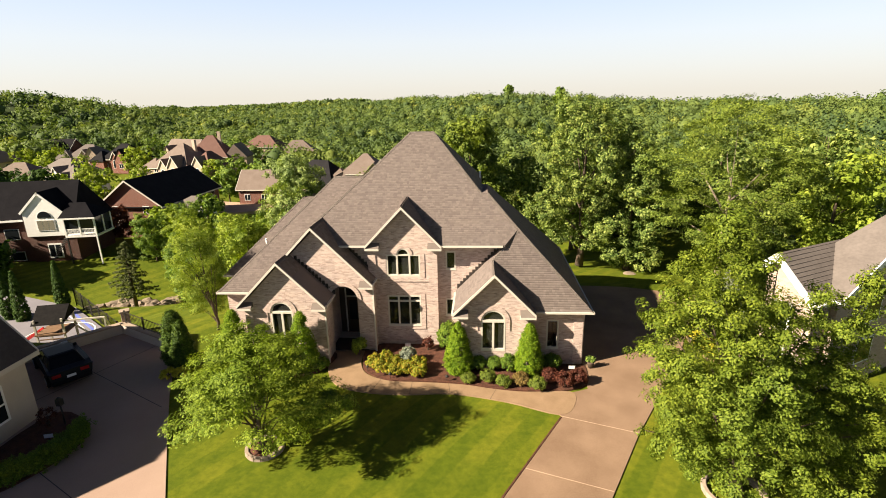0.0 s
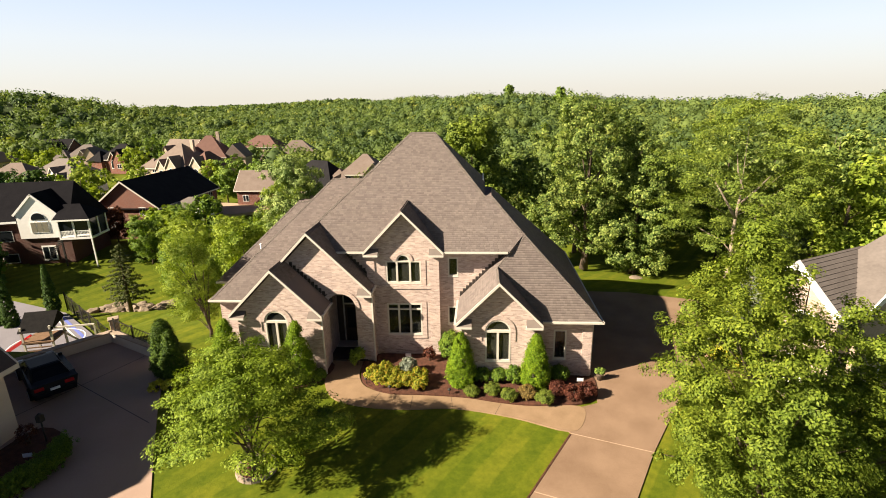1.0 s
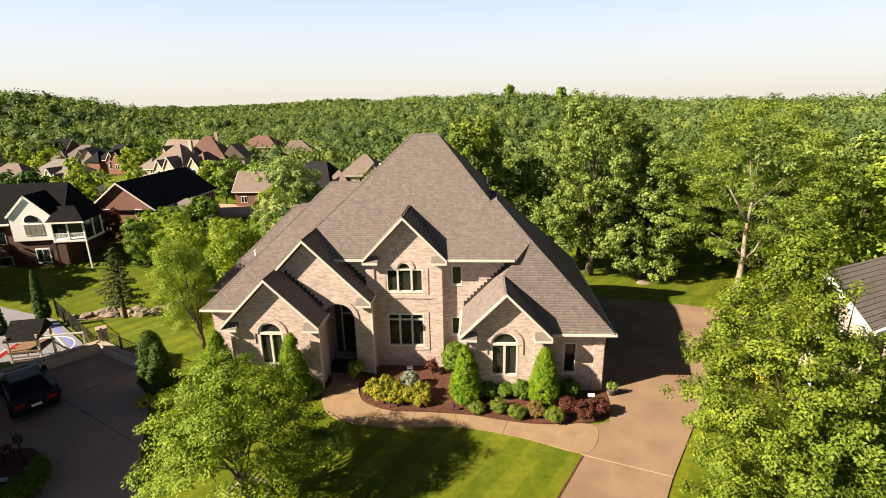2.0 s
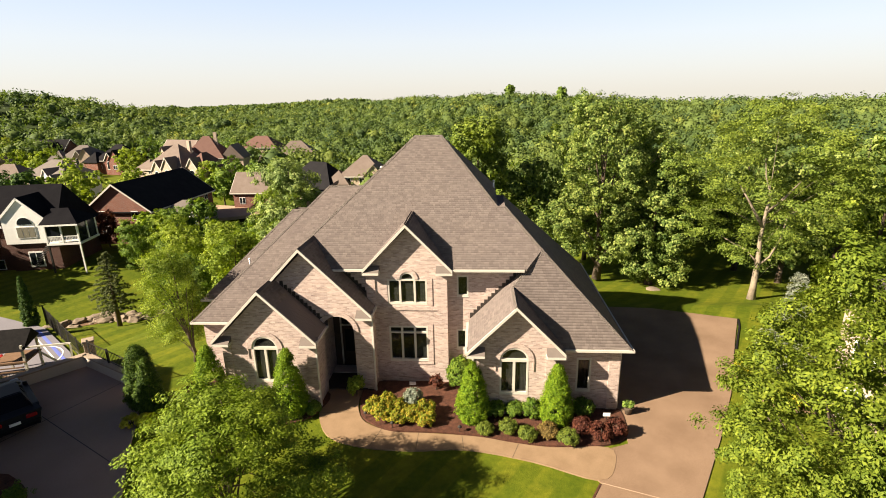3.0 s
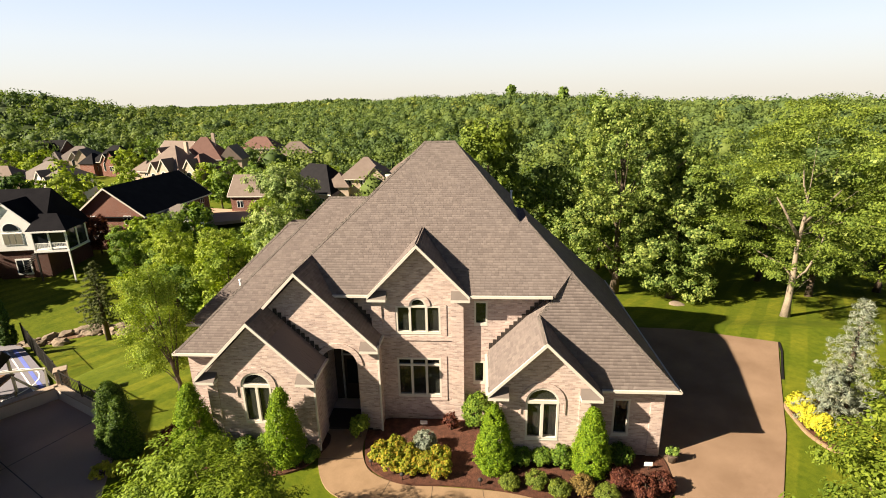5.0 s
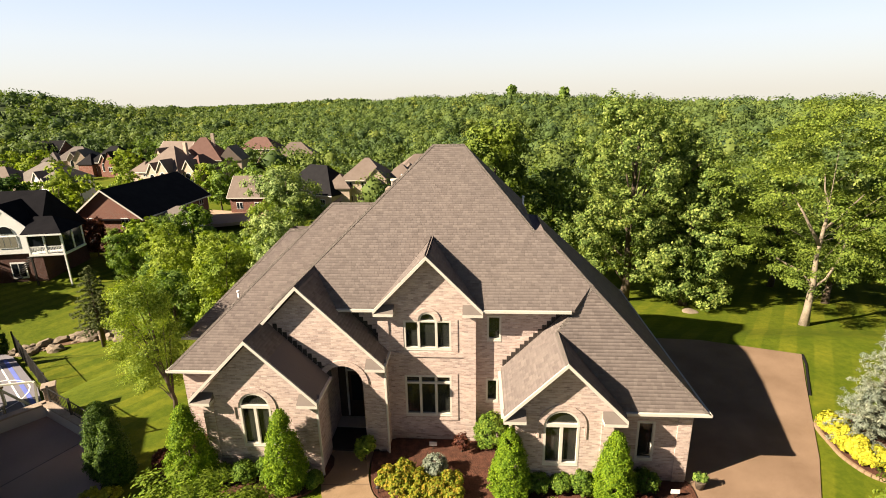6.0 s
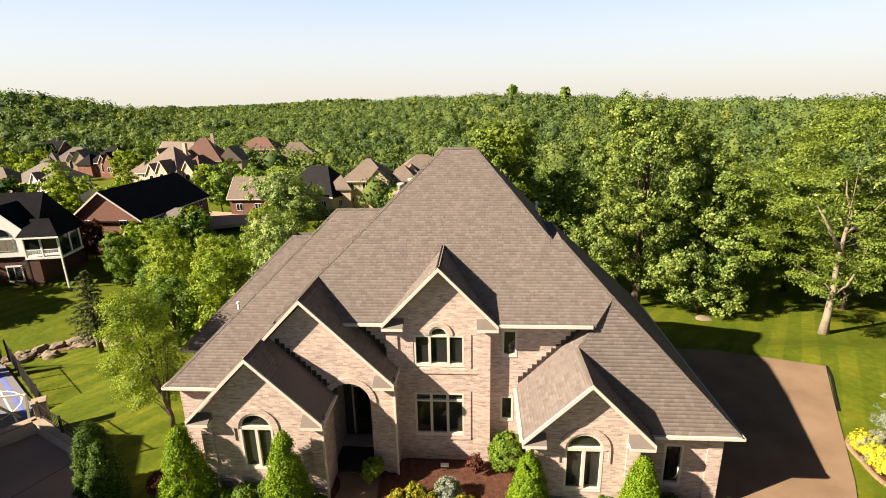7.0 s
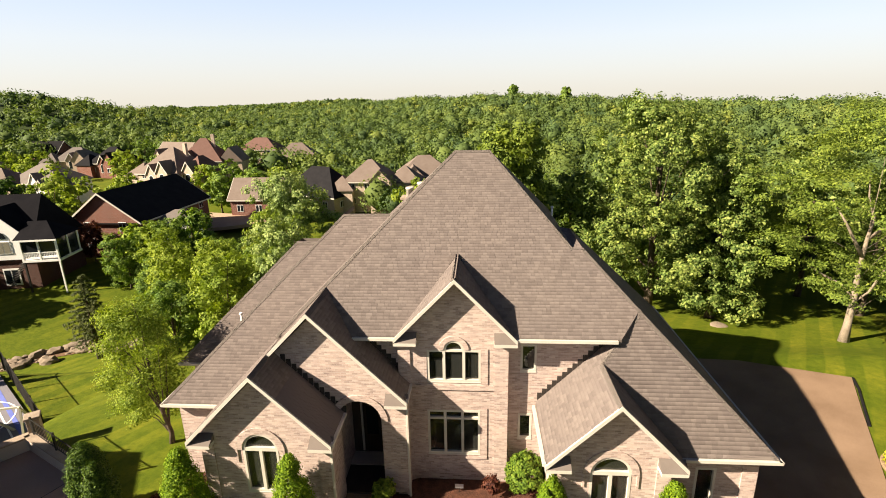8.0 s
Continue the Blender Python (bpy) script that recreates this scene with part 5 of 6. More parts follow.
part("shaft", bx(-0.24, 0.24, -0.24, 0.24, 0, 3.3, bevel=0.02), M["tanbrick"], pl)
part("cap", bx(-0.3, 0.3, -0.3, 0.3, 3.3, 3.42, bevel=0.03), M["stone"], pl)


def fence(name, pts, h, label):
    """Black metal fence with posts, rails and pickets between the points."""
    fo = thing(name, pts[0], 0, label, "fence")
    o = Vector(pts[0])
    for a, b in zip(pts, pts[1:]):
        a, b = Vector(a) - o, Vector(b) - o
        L = (b - a).length
        for zz in (0.12, h - 0.05):
            bm = bmesh.new()
            beam(bm, a + Vector((0, 0, zz)), b + Vector((0, 0, zz)), 0.03, 0.03)
            part("rail", bm, M["dark"], fo)
        for i in range(int(L / 2) + 1):
            p = a.lerp(b, i / max(1, int(L / 2)))
            part("post", bx(p.x - 0.035, p.x + 0.035, p.y - 0.035, p.y + 0.035, p.z - 0.2, p.z + h + 0.05), M["dark"], fo)
        for i in range(int(L / 0.16)):
            p = a.lerp(b, (i + 0.5) / int(L / 0.16))
            part("picket", bx(p.x - 0.008, p.x + 0.008, p.y - 0.008, p.y + 0.008, p.z + 0.05, p.z + h), M["dark"], fo)
    return fo


fence("metal_fence", [(-31.2, 16.2, -2.95), (-22.0, 9.3, -2.9), (-18.2, 5.4, -1.6)], 1.5, "black metal picket fence round the court")
fence("metal_fence", [(-17.6, 4.75, 0.7), (-13.9, 2.85, 0.7)], 0.8, "low black metal railing on the retaining wall")
fence("metal_fence", [(-26.5, 4.6, -2.78), (-23.5, 7.6, -2.78)], 1.1, "black metal picket fence beside the playset")

ps = thing("playset", (-26.0, 8.3, -2.78), 15, "timber play tower with dark canopy and red slide", "playset")
for x in (-0.9, 0.9):
    for y in (-0.8, 0.8):
        part("post", bx(x - 0.06, x + 0.06, y - 0.06, y + 0.06, 0, 2.3), M["trim"], ps)
part("deck", bx(-1.0, 1.0, -0.9, 0.9, 1.1, 1.2), M["wood"], ps)
bm = bmesh.new()
v_ = [bm.verts.new(c) for c in ((-1.05, -1.0, 1.95), (1.05, -1.0, 1.95), (1.05, 1.0, 2.3), (-1.05, 1.0, 2.3), (-1.05, 0.35, 3.0), (1.05, 0.35, 3.0))]
for f in ((0, 1, 5, 4), (2, 3, 4, 5), (0, 4, 3), (1, 2, 5), (3, 2, 1, 0)):
    bm.faces.new([v_[i] for i in f])
part("canopy", bm, M["cloth"], ps, "dark fabric canopy")
bm = bmesh.new()
for y in (-0.28, 0.28):
    beam(bm, (-1.0, y, 1.35), (-2.9, y, 0.2), 0.05, 0.2)
beam(bm, (-1.0, 0, 1.22), (-2.9, 0, 0.07), 0.52, 0.05)
part("slide", bm, M["red"], ps, "red plastic slide")
for p, q in (((1.0, -0.6, 2.1), (3.6, -0.6, 2.1)), ((3.6, -0.6, 2.1), (3.9, -1.5, 0)), ((3.6, -0.6, 2.1), (3.9, 0.4, 0)), ((1.0, 0.6, 1.2), (2.3, 0.6, 0))):
    bm = bmesh.new()
    beam(bm, p, q, 0.1, 0.1)
    part("brace", bm, M["trim"], ps)
for k in range(4):
    part("rung", bx(-0.75, 0.75, -0.86, -0.8, 0.2 + k * 0.27, 0.27 + k * 0.27), M["wood"], ps)
for k, (x, y, h) in enumerate(((-34.0, 12.6, 4.2), (-32.6, 12.3, 4.4), (-31.9, 15.6, 4.4))):
    shrub("columnar_evergreen", (x, y, gz(x, y)), 0.55, h, M["leaf_dark"], "slim dark green columnar evergreen behind the court", "columnar evergreens", 380, 44, 0.05, 170 + k, True, category="evergreen tree")

SWALE = ((-45.5, 27.6), (-43.9, 29.2), (-42.2, 31.2), (-39.7, 32.7), (-37.4, 32.9), (-35.0, 32.5), (-32.6, 33.2))


def along_swale(f, side):
    """A point of the dry swale's line, moved sideways."""
    k = min(f * (len(SWALE) - 1), len(SWALE) - 1.001)
    a, b = Vector(SWALE[int(k)]), Vector(SWALE[int(k) + 1])
    d = (b - a).normalized()
    p = a.lerp(b, k - int(k)) + Vector((-d.y, d.x)) * side
    return p.x, p.y


bed_ = [along_swale(k / 14, 0.9 + 0.3 * math.sin(k * 2.1)) for k in range(15)] + [along_swale(1 - k / 14, -0.9 - 0.3 * math.sin(k * 1.7)) for k in range(15)]
bm = bmesh.new()
lo_ = [bm.verts.new((x, y, gz(x, y) - 0.3)) for x, y in bed_]
hi_ = [bm.verts.new((x, y, gz(x, y) + 0.03)) for x, y in bed_]
for i in range(14):
    bm.faces.new((hi_[i], hi_[29 - i], hi_[28 - i], hi_[i + 1]))
for i in range(30):
    j = (i + 1) % 30
    bm.faces.new((lo_[i], lo_[j], hi_[j], hi_[i]))
bmesh.ops.recalc_face_normals(bm, faces=bm.faces[:])
solo("swale_bed", bm, M["earth"], "bare rust-brown earth of a dry swale", "earth", "", "structure")
rk = thing("rock_bank", (-40, 32, gz(-40, 32)), 0, "rough tan boulders lining a dry swale across the lawn", "rocks")
g_ = np.random.default_rng(16)
for k in range(120):
    x, y = along_swale(g_.random(), (g_.choice((-1, 1)) * 0.75 if k % 3 else 0) + 0.35 * g_.normal())
    r_ = 0.16 + 0.55 * g_.random() ** 2.2
    bm = bmesh.new()
    bmesh.ops.create_icosphere(bm, subdivisions=2, radius=r_)
    for vv in bm.verts:
        vv.co *= 1 + 0.55 * (noise.noise(vv.co * 1.9 / (r_ + 0.3) + Vector((k, 0, 0))))
        vv.co.x *= 1.3
        vv.co.z *= 0.62
    bm.transform(pose(x + 40, y - 32, gz(x, y) - gz(-40, 32) + 0.25 * r_, 0, 0, g_.random() * 360))
    part("boulder", bm, M["boulder"], rk)


def car(loc, rz):
    """A dark four-door saloon, nose towards +y."""
    c = thing("car", loc, rz, "black four-door saloon car parked on the drive", "car")
    prof = [(-2.4, 0.35), (-2.42, 0.62), (-2.3, 0.98), (-1.7, 1.03), (1.0, 0.98), (2.0, 0.86), (2.35, 0.66), (2.4, 0.35)]
    bm = sheet(prof, (), 1.82, Matrix(((0, 0, 1, 0.91), (1, 0, 0, 0), (0, 1, 0, 0), (0, 0, 0, 1))))
    bmesh.ops.bevel(bm, geom=[e for e in bm.edges if abs(e.verts[0].co.x - e.verts[1].co.x) < 0.01 and not e.is_boundary and len(e.link_faces) == 2 and e.calc_face_angle(0) > 0.9], offset=0.12, segments=3, affect="EDGES")
    body = part("body", bm, M["carpaint"], c)
    def cabin(w0, w1, pts, nm, mt):
        bm = bmesh.new()
        L = [bm.verts.new((-(w0 if z < 1.2 else w1), y, z)) for y, z in pts]
        R = [bm.verts.new(((w0 if z < 1.2 else w1), y, z)) for y, z in pts]
        bm.faces.new(L), bm.faces.new(R[::-1])
        for i in range(len(pts)):
            j = (i + 1) % len(pts)
            bm.faces.new((L[i], R[i], R[j], L[j]))
        bmesh.ops.recalc_face_normals(bm, faces=bm.faces[:])
        bmesh.ops.bevel(bm, geom=bm.edges[:], offset=0.05, segments=2, affect="EDGES")
        return part(nm, bm, mt, c)
    cabin(0.82, 0.6, [(-1.85, 0.98), (1.25, 0.95), (0.45, 1.38), (-1.0, 1.40)], "window_glass", M["carglass"])
    cabin(0.64, 0.62, [(-1.15, 1.36), (0.55, 1.34), (0.35, 1.43), (-0.95, 1.45)], "roof", M["carpaint"])
    for sx in (-1, 1):
        for p, q, w_ in (((-1.85, 0.99), (-1.02, 1.39), 0.16), ((1.25, 0.96), (0.46, 1.37), 0.07), ((-0.35, 0.98), (-0.3, 1.39), 0.08)):
            bm = bmesh.new()
            beam(bm, (sx * 0.82, *p), (sx * 0.63, *q), w_, 0.05, (sx, 0, 0.6))
            part("pillar", bm, M["carpaint"], c)
    for sx in (-0.86, 0.86):
        for y in (-1.45, 1.5):
            bm = bmesh.new()
            tube(bm, [(sx - 0.1, y, 0.33), (sx + 0.1, y, 0.33)], [0.33, 0.33], 20)
            wh = part("wheel", bm, M["tyre"], c)
            bm = bmesh.new()
            tube(bm, [(sx * 1.12 - 0.015, y, 0.33), (sx * 1.12 + 0.03 * np.sign(sx), y, 0.33)], [0.22, 0.2], 14)
            part("rim", bm, M["alloy"], wh)
        part("tail_lamp", bx(sx * 0.72 - 0.2, sx * 0.72 + 0.2, -2.42, -2.3, 0.74, 0.9, bevel=0.03), M["lamp"], c, "red tail lamp")
        part("head_lamp", bx(sx * 0.78 - 0.16, sx * 0.78 + 0.16, 2.15, 2.36, 0.62, 0.78, bevel=0.03), M["alloy"], c)
        part("mirror", bx(sx * 1.08 - 0.09, sx * 1.08 + 0.09, 0.75, 0.87, 0.98, 1.12, bevel=0.03), M["carpaint"], c)
    part("number_plate", bx(-0.2, 0.2, -2.44, -2.4, 0.62, 0.74), M["white"], c, "plain pale number plate")
    part("bumper", bx(-0.88, 0.88, -2.47, -2.25, 0.34, 0.58, bevel=0.06), M["carpaint"], c)
    return c


car((-18.0, -0.1, 0.03), 52)


def plate(pts, thick=0.16):
    """A flat roof plane through the corners, thick downwards."""
    bm = bmesh.new()
    tp = [bm.verts.new(p) for p in pts]
    lw = [bm.verts.new(Vector(p) - Vector((0, 0, thick))) for p in pts]
    bm.faces.new(tp), bm.faces.new(lw[::-1])
    for i in range(len(tp)):
        j = (i + 1) % len(tp)
        bm.faces.new((tp[i], lw[i], lw[j], tp[j]))
    bmesh.ops.recalc_face_normals(bm, faces=bm.faces[:])
    return bm


# ---- houses around ----
def house_box(name, loc, rz, w, d, h, rise, wallmat, roofmat, label, hip=True, wins=3, side_wins=2, over=0.45, gable_front=None, chimney=None, group="", storeys=1, run=None):
    """A house: walls, a hipped or gabled roof along x, windows on the front and the two ends."""
    ho = thing(name, loc, rz, label, "house", group)
    bm = bmesh.new()
    box(bm, -w / 2, w / 2, -d / 2, d / 2, -1.0, h)
    if not hip:
        v = [bm.verts.new(c) for c in ((-w / 2, -d / 2, h), (-w / 2, d / 2, h), (-w / 2, 0, h + rise - 0.25), (w / 2, -d / 2, h), (w / 2, d / 2, h), (w / 2, 0, h + rise - 0.25))]
        bm.faces.new((v[0], v[2], v[1])), bm.faces.new((v[3], v[4], v[5])), bm.faces.new((v[0], v[3], v[5], v[2])), bm.faces.new((v[1], v[2], v[5], v[4]))
    part("wall", bm, wallmat, ho)
    bm = bmesh.new()
    a, b = w / 2 + over, d / 2 + over
    r = max(0.2, a - ((run or b) if hip else 0))
    ez = h - over * rise / (d / 2) * 0.6
    lo = [bm.verts.new(c) for c in ((-a, -b, ez), (a, -b, ez), (a, b, ez), (-a, b, ez))]
    l2 = [bm.verts.new(v.co - Vector((0, 0, 0.2))) for v in lo]
    rl, rr_ = bm.verts.new((-r, 0, h + rise)), bm.verts.new((r, 0, h + rise))
    for f in ((lo[0], lo[1], rr_, rl), (lo[2], lo[3], rl, rr_), l2[::-1]) + (((lo[1], lo[2], rr_), (lo[3], lo[0], rl)) if hip else ()):
        bm.faces.new(f)
    for i in range(4):
        j = (i + 1) % 4
        bm.faces.new((l2[i], l2[j], lo[j], lo[i]))
    bmesh.ops.recalc_face_normals(bm, faces=bm.faces[:])
    rf = part("roof", bm, roofmat, ho)
    if not hip:
        for sx in (-1, 1):
            for sy in (-1, 1):
                bm = bmesh.new()
                x_ = sx * (a + 0.02)
                vs = [bm.verts.new((x_ + dx, y_, z_)) for dx in (-0.04, 0.04) for y_, z_ in ((sy * b, ez + 0.02), (0, h + rise + 0.02), (0, h + rise - 0.28), (sy * b, ez - 0.26))]
                for f in ((0, 1, 2, 3), (7, 6, 5, 4), (0, 4, 5, 1), (1, 5, 6, 2), (2, 6, 7, 3), (3, 7, 4, 0)):
                    bm.faces.new([vs[i] for i in f])
                bmesh.ops.recalc_face_normals(bm, faces=bm.faces[:])
                part("rake_board", bm, M["trim"], ho)
    part("fascia", bx(-a - 0.02, a + 0.02, -b - 0.03, -b + 0.03, ez - 0.24, ez - 0.02), M["trim"], ho)
    if chimney:
        cx, cy, cz = chimney
        cb = part("chimney", bx(cx - 0.5, cx + 0.5, cy - 0.4, cy + 0.4, h, cz), wallmat, rf)
    def pane(x, y, z, ww, hh, side):
        if side == 0:
            f = part("window", bx(x - ww / 2, x + ww / 2, y - 0.05, y + 0.05, z, z + hh), M["white"], ho)
            for sx in (-1, 1):
                part("pane", bx(x + sx * ww / 4 - ww / 4 + 0.06, x + sx * ww / 4 + ww / 4 - 0.06, y - 0.065, y - 0.051, z + 0.08, z + hh - 0.08), M["farglass"], f)
        else:
            f = part("window", bx(x - 0.05, x + 0.05, y - ww / 2, y + ww / 2, z, z + hh), M["white"], ho)
            for sy in (-1, 1):
                part("pane", bx(x + side * 0.051, x + side * 0.065, y + sy * ww / 4 - ww / 4 + 0.06, y + sy * ww / 4 + ww / 4 - 0.06, z + 0.08, z + hh - 0.08), M["farglass"], f)
    sh = h / storeys
    for s_ in range(storeys):
        for k in range(wins):
            pane(-w / 2 + w * (k + 0.5) / wins, -d / 2, s_ * sh + 0.9, 1.3, 1.4, 0)
        for k in range(side_wins):
            for sx in (-1, 1):
                pane(sx * w / 2, -d / 2 + d * (k + 0.5) / side_wins, s_ * sh + 0.9, 1.2, 1.4, sx)
    if gable_front:
        for gx0, gw, gh in gable_front:
            bm = bmesh.new()
            vs = [bm.verts.new(c) for y in (-d / 2 - 1.2, 0) for c in ((gx0 - gw / 2, y, -1), (gx0 + gw / 2, y, -1), (gx0 + gw / 2, y, h), (gx0, y, h + gh - 0.2), (gx0 - gw / 2, y, h))]
            bm.faces.new(vs[:5]), bm.faces.new(vs[5:][::-1])
            for i in range(5):
                j = (i + 1) % 5
                bm.faces.new((vs[i], vs[j], vs[5 + j], vs[5 + i]))
            bmesh.ops.recalc_face_normals(bm, faces=bm.faces[:])
            part("gable_wall", bm, wallmat, ho)
            for sx in (-1, 1):
                bm = bmesh.new()
                p0, p1 = Vector((gx0 + sx * (gw / 2 + 0.3), 0, h - 0.25)), Vector((gx0, 0, h + gh))
                vs = [bm.verts.new((p.x, y, p.z + dz)) for y in (-d / 2 - 1.5, 0.3) for p in (p0, p1) for dz in (0, -0.15)]
                for f in ((0, 2, 3, 1), (4, 5, 7, 6), (0, 4, 6, 2), (1, 3, 7, 5), (0, 1, 5, 4), (2, 6, 7, 3)):
                    bm.faces.new([vs[i] for i in f])
                bmesh.ops.recalc_face_normals(bm, faces=bm.faces[:])
                part("gable_roof", bm, roofmat, ho)
            pane(gx0, -d / 2 - 1.2, 0.9, min(1.8, gw * 0.5), 1.6, 0)
    return ho


def mass(ho, x, y, w, d, h, rise, wallmat, roofmat, along=True, hip=True, over=0.4):
    """A further wing of a house: walls with a hipped or gabled roof, its ridge along x or along y."""
    part("wing_wall", bx(x - w / 2, x + w / 2, y - d / 2, y + d / 2, -1.0, h - 0.05), wallmat, ho)
    a, b = (w / 2 + over, d / 2 + over) if along else (d / 2 + over, w / 2 + over)
    r = max(0.15, a - b) if hip else a
    put = (lambda p, q, z: (x + p, y + q, z)) if along else (lambda p, q, z: (x - q, y + p, z))
    bm = bmesh.new()
    lo = [bm.verts.new(put(*c, h)) for c in ((-a, -b), (a, -b), (a, b), (-a, b))]
    lw = [bm.verts.new(put(*c, h - 0.2)) for c in ((-a, -b), (a, -b), (a, b), (-a, b))]
    p0, p1 = bm.verts.new(put(-r, 0, h + rise)), bm.verts.new(put(r, 0, h + rise))
    for f in ((lo[0], lo[1], p1, p0), (lo[2], lo[3], p0, p1), (lo[1], lo[2], p1), (lo[3], lo[0], p0), lw[::-1]):
        bm.faces.new(f)
    for i in range(4):
        j = (i + 1) % 4
        bm.faces.new((lw[i], lw[j], lo[j], lo[i]))
    bmesh.ops.recalc_face_normals(bm, faces=bm.faces[:])
    part("wing_roof", bm, roofmat, ho)


def tall_gable(ho, x, y, w, h, rise, wallmat, roofmat, arch=True, deep=4.0):
    """A brick front gable with raised rakes and a tall arched window."""
    part("gable_wall", sheet([(x - w / 2, -1), (x + w / 2, -1), (x + w / 2, h), (x, h + rise), (x - w / 2, h)], (), deep, facing_front(y)), wallmat, ho)
    for sx in (-1, 1):
        part("gable_roof", plate([(x + sx * (w / 2 + 0.25), y - 0.25, h - 0.1), (x, y - 0.25, h + rise + 0.2), (x, y + deep, h + rise + 0.2), (x + sx * (w / 2 + 0.25), y + deep, h - 0.1)], 0.16), roofmat, ho)
        bm = bmesh.new()
        beam(bm, (x + sx * (w / 2 + 0.25), y - 0.28, h - 0.08), (x, y - 0.28, h + rise + 0.22), 0.07, 0.22)
        part("rake_board", bm, M["trim"], ho)
    if arch:
        q = w * 0.24
        fw = part("window", sheet(arched(x - q, x + q, 0.8, h - q - 0.2), (), 0.06, facing_front(y - 0.06)), M["white"], ho, "tall arched window")
        part("pane", sheet(arched(x - q + 0.12, x + q - 0.12, 0.92, h - q - 0.2), (), 0.03, facing_front(y - 0.09)), M["farglass"], fw)


# neighbour with the garage corner, and the house past the maple
ngar = house_box("house", (-19.2, -7.8, 0), 90, 7.4, 6.8, 3.6, 4.1, M["stucco"], M["roofdusk"], "beige rendered neighbour garage with a dark brown gabled roof", False, 0, 1, 0.4)
gw_ = part("window", bx(1.2, 2.36, -3.46, -3.36, 0.8, 2.5), M["white"], ngar, "white framed garage window")
for z0, z1 in ((0.92, 1.6), (1.7, 2.38)):
    part("pane", bx(1.32, 2.24, -3.475, -3.461, z0, z1), M["farglass"], gw_)
# added out of view; its height is set by the shadow on the drive
house_box("house", (-27.0, -4.2, 0), 0, 10.0, 9.0, 6.2, 1.4, M["stucco"], M["roofgrey"], "unseen two-storey beige part of the neighbour house, sized to shade the drive", False, 3, 3, 0.3, None, None, "", 2)


nh = thing("house", (19.2, 0.2, 0), 29, "pale brick neighbour house with steep grey-brown shingled gables", "house")
part("gable_wall", sheet([(-0.6, -0.6), (1.7, -0.6), (1.7, 5.05), (0, 6.65), (-0.6, 6.1)], (), 0.25, Matrix(((0, 0, -1, 0.25), (-1, 0, 0, 0), (0, 1, 0, 0), (0, 0, 0, 1)))), M["tanbrick"], nh)
part("wing_wall", bx(0.5, 4.0, -1.7, -1.45, -0.6, 5.0), M["tanbrick"], nh)
part("back_wall", bx(0.26, 11.6, 0.35, 0.6, -0.6, 5.3), M["tanbrick"], nh)
part("main_wall", bx(1.5, 11.6, -2.0, 0.345, -0.6, 4.95), M["tanbrick"], nh)
part("front_gable", sheet([(1.5, 4.9), (11.6, 4.9), (6.55, 7.8)], (), 0.25, facing_front(-2.0)), M["tanbrick"], nh)
part("wing_roof", plate([(-0.25, -1.97, 5.0), (3.0, -1.97, 5.0), (4.6, 0, 6.9), (-0.25, 0, 6.9)]), M["roofgrey"], nh)
part("wing_roof", plate([(-0.25, 0.85, 6.08), (4.6, 0.85, 6.08), (4.6, 0, 6.9), (-0.25, 0, 6.9)]), M["roofgrey"], nh)
for k in range(13):
    f = (k + 0.5) / 13
    bm = bmesh.new()
    beam(bm, (-0.25, -1.97 * (1 - f), 5.03 + 1.9 * f), (3.0 + 1.5 * f, -1.97 * (1 - f), 5.012 + 1.9 * f), 0.02, 0.03)
    part("shingle_edge", bm, M["felt"], nh)
part("main_roof", plate([(1.0, -2.35, 5.1), (6.55, -2.35, 8.2), (6.55, -0.9, 8.2), (1.0, 0.9, 5.1)]), M["roofgrey"], nh)
part("main_roof", plate([(12.1, -2.35, 5.1), (6.55, -2.35, 8.2), (6.55, -0.9, 8.2), (12.1, 0.9, 5.1)]), M["roofgrey"], nh)
part("main_roof", plate([(1.0, 0.9, 5.1), (12.1, 0.9, 5.1), (6.55, -0.9, 8.2)]), M["roofgrey"], nh)
for p, q in (((-0.28, -2.0, 5.0), (-0.28, 0, 6.93)), ((-0.28, 0.85, 6.1), (-0.28, 0, 6.93)), ((1.0, -2.39, 5.12), (6.55, -2.39, 8.22)), ((12.1, -2.39, 5.12), (6.55, -2.39, 8.22))):
    bm = bmesh.new()
    beam(bm, p, q, 0.07, 0.3)
    part("rake_board", bm, M["white"], nh)
for p, q in (((-0.25, -2.05, 4.98), (1.0, -2.05, 4.98)), ((0.98, -2.35, 5.05), (0.98, -1.9, 5.05))):
    bm = bmesh.new()
    beam(bm, p, q, 0.13, 0.13)
    part("gutter", bm, M["white"], nh)
for z in (1.0, 3.2):
    fw = part("window", bx(-0.05, 0.02, -0.9, -0.1, z, z + 1.4), M["white"], nh)
    part("pane", bx(-0.07, -0.051, -0.8, -0.2, z + 0.1, z + 1.3), M["farglass"], fw)
    for x in (4.5, 8.5):
        fw = part("window", bx(x - 0.7, x + 0.7, -2.06, -1.98, z, z + 1.4), M["white"], nh)
        part("pane", bx(x - 0.6, x + 0.6, -2.08, -2.061, z + 0.1, z + 1.3), M["farglass"], fw)
hd = thing("hedge", (-13.3, -6.6, 0.02), 0, "low clipped curved dark green hedge", "hedge")
g_ = np.random.default_rng(17)
tt = g_.random(1500)
hc = np.stack((0.9 * np.cos(tt * 2.2 - 0.7) * 1.5 - 0.4 - 1.6 * tt ** 3, -2.6 + 4.4 * (1 - tt) - 0.4, 0.08 + 0.72 * g_.random(1500)), 1) + g_.normal(size=(1500, 3)) * (0.17, 0.17, 0.03)
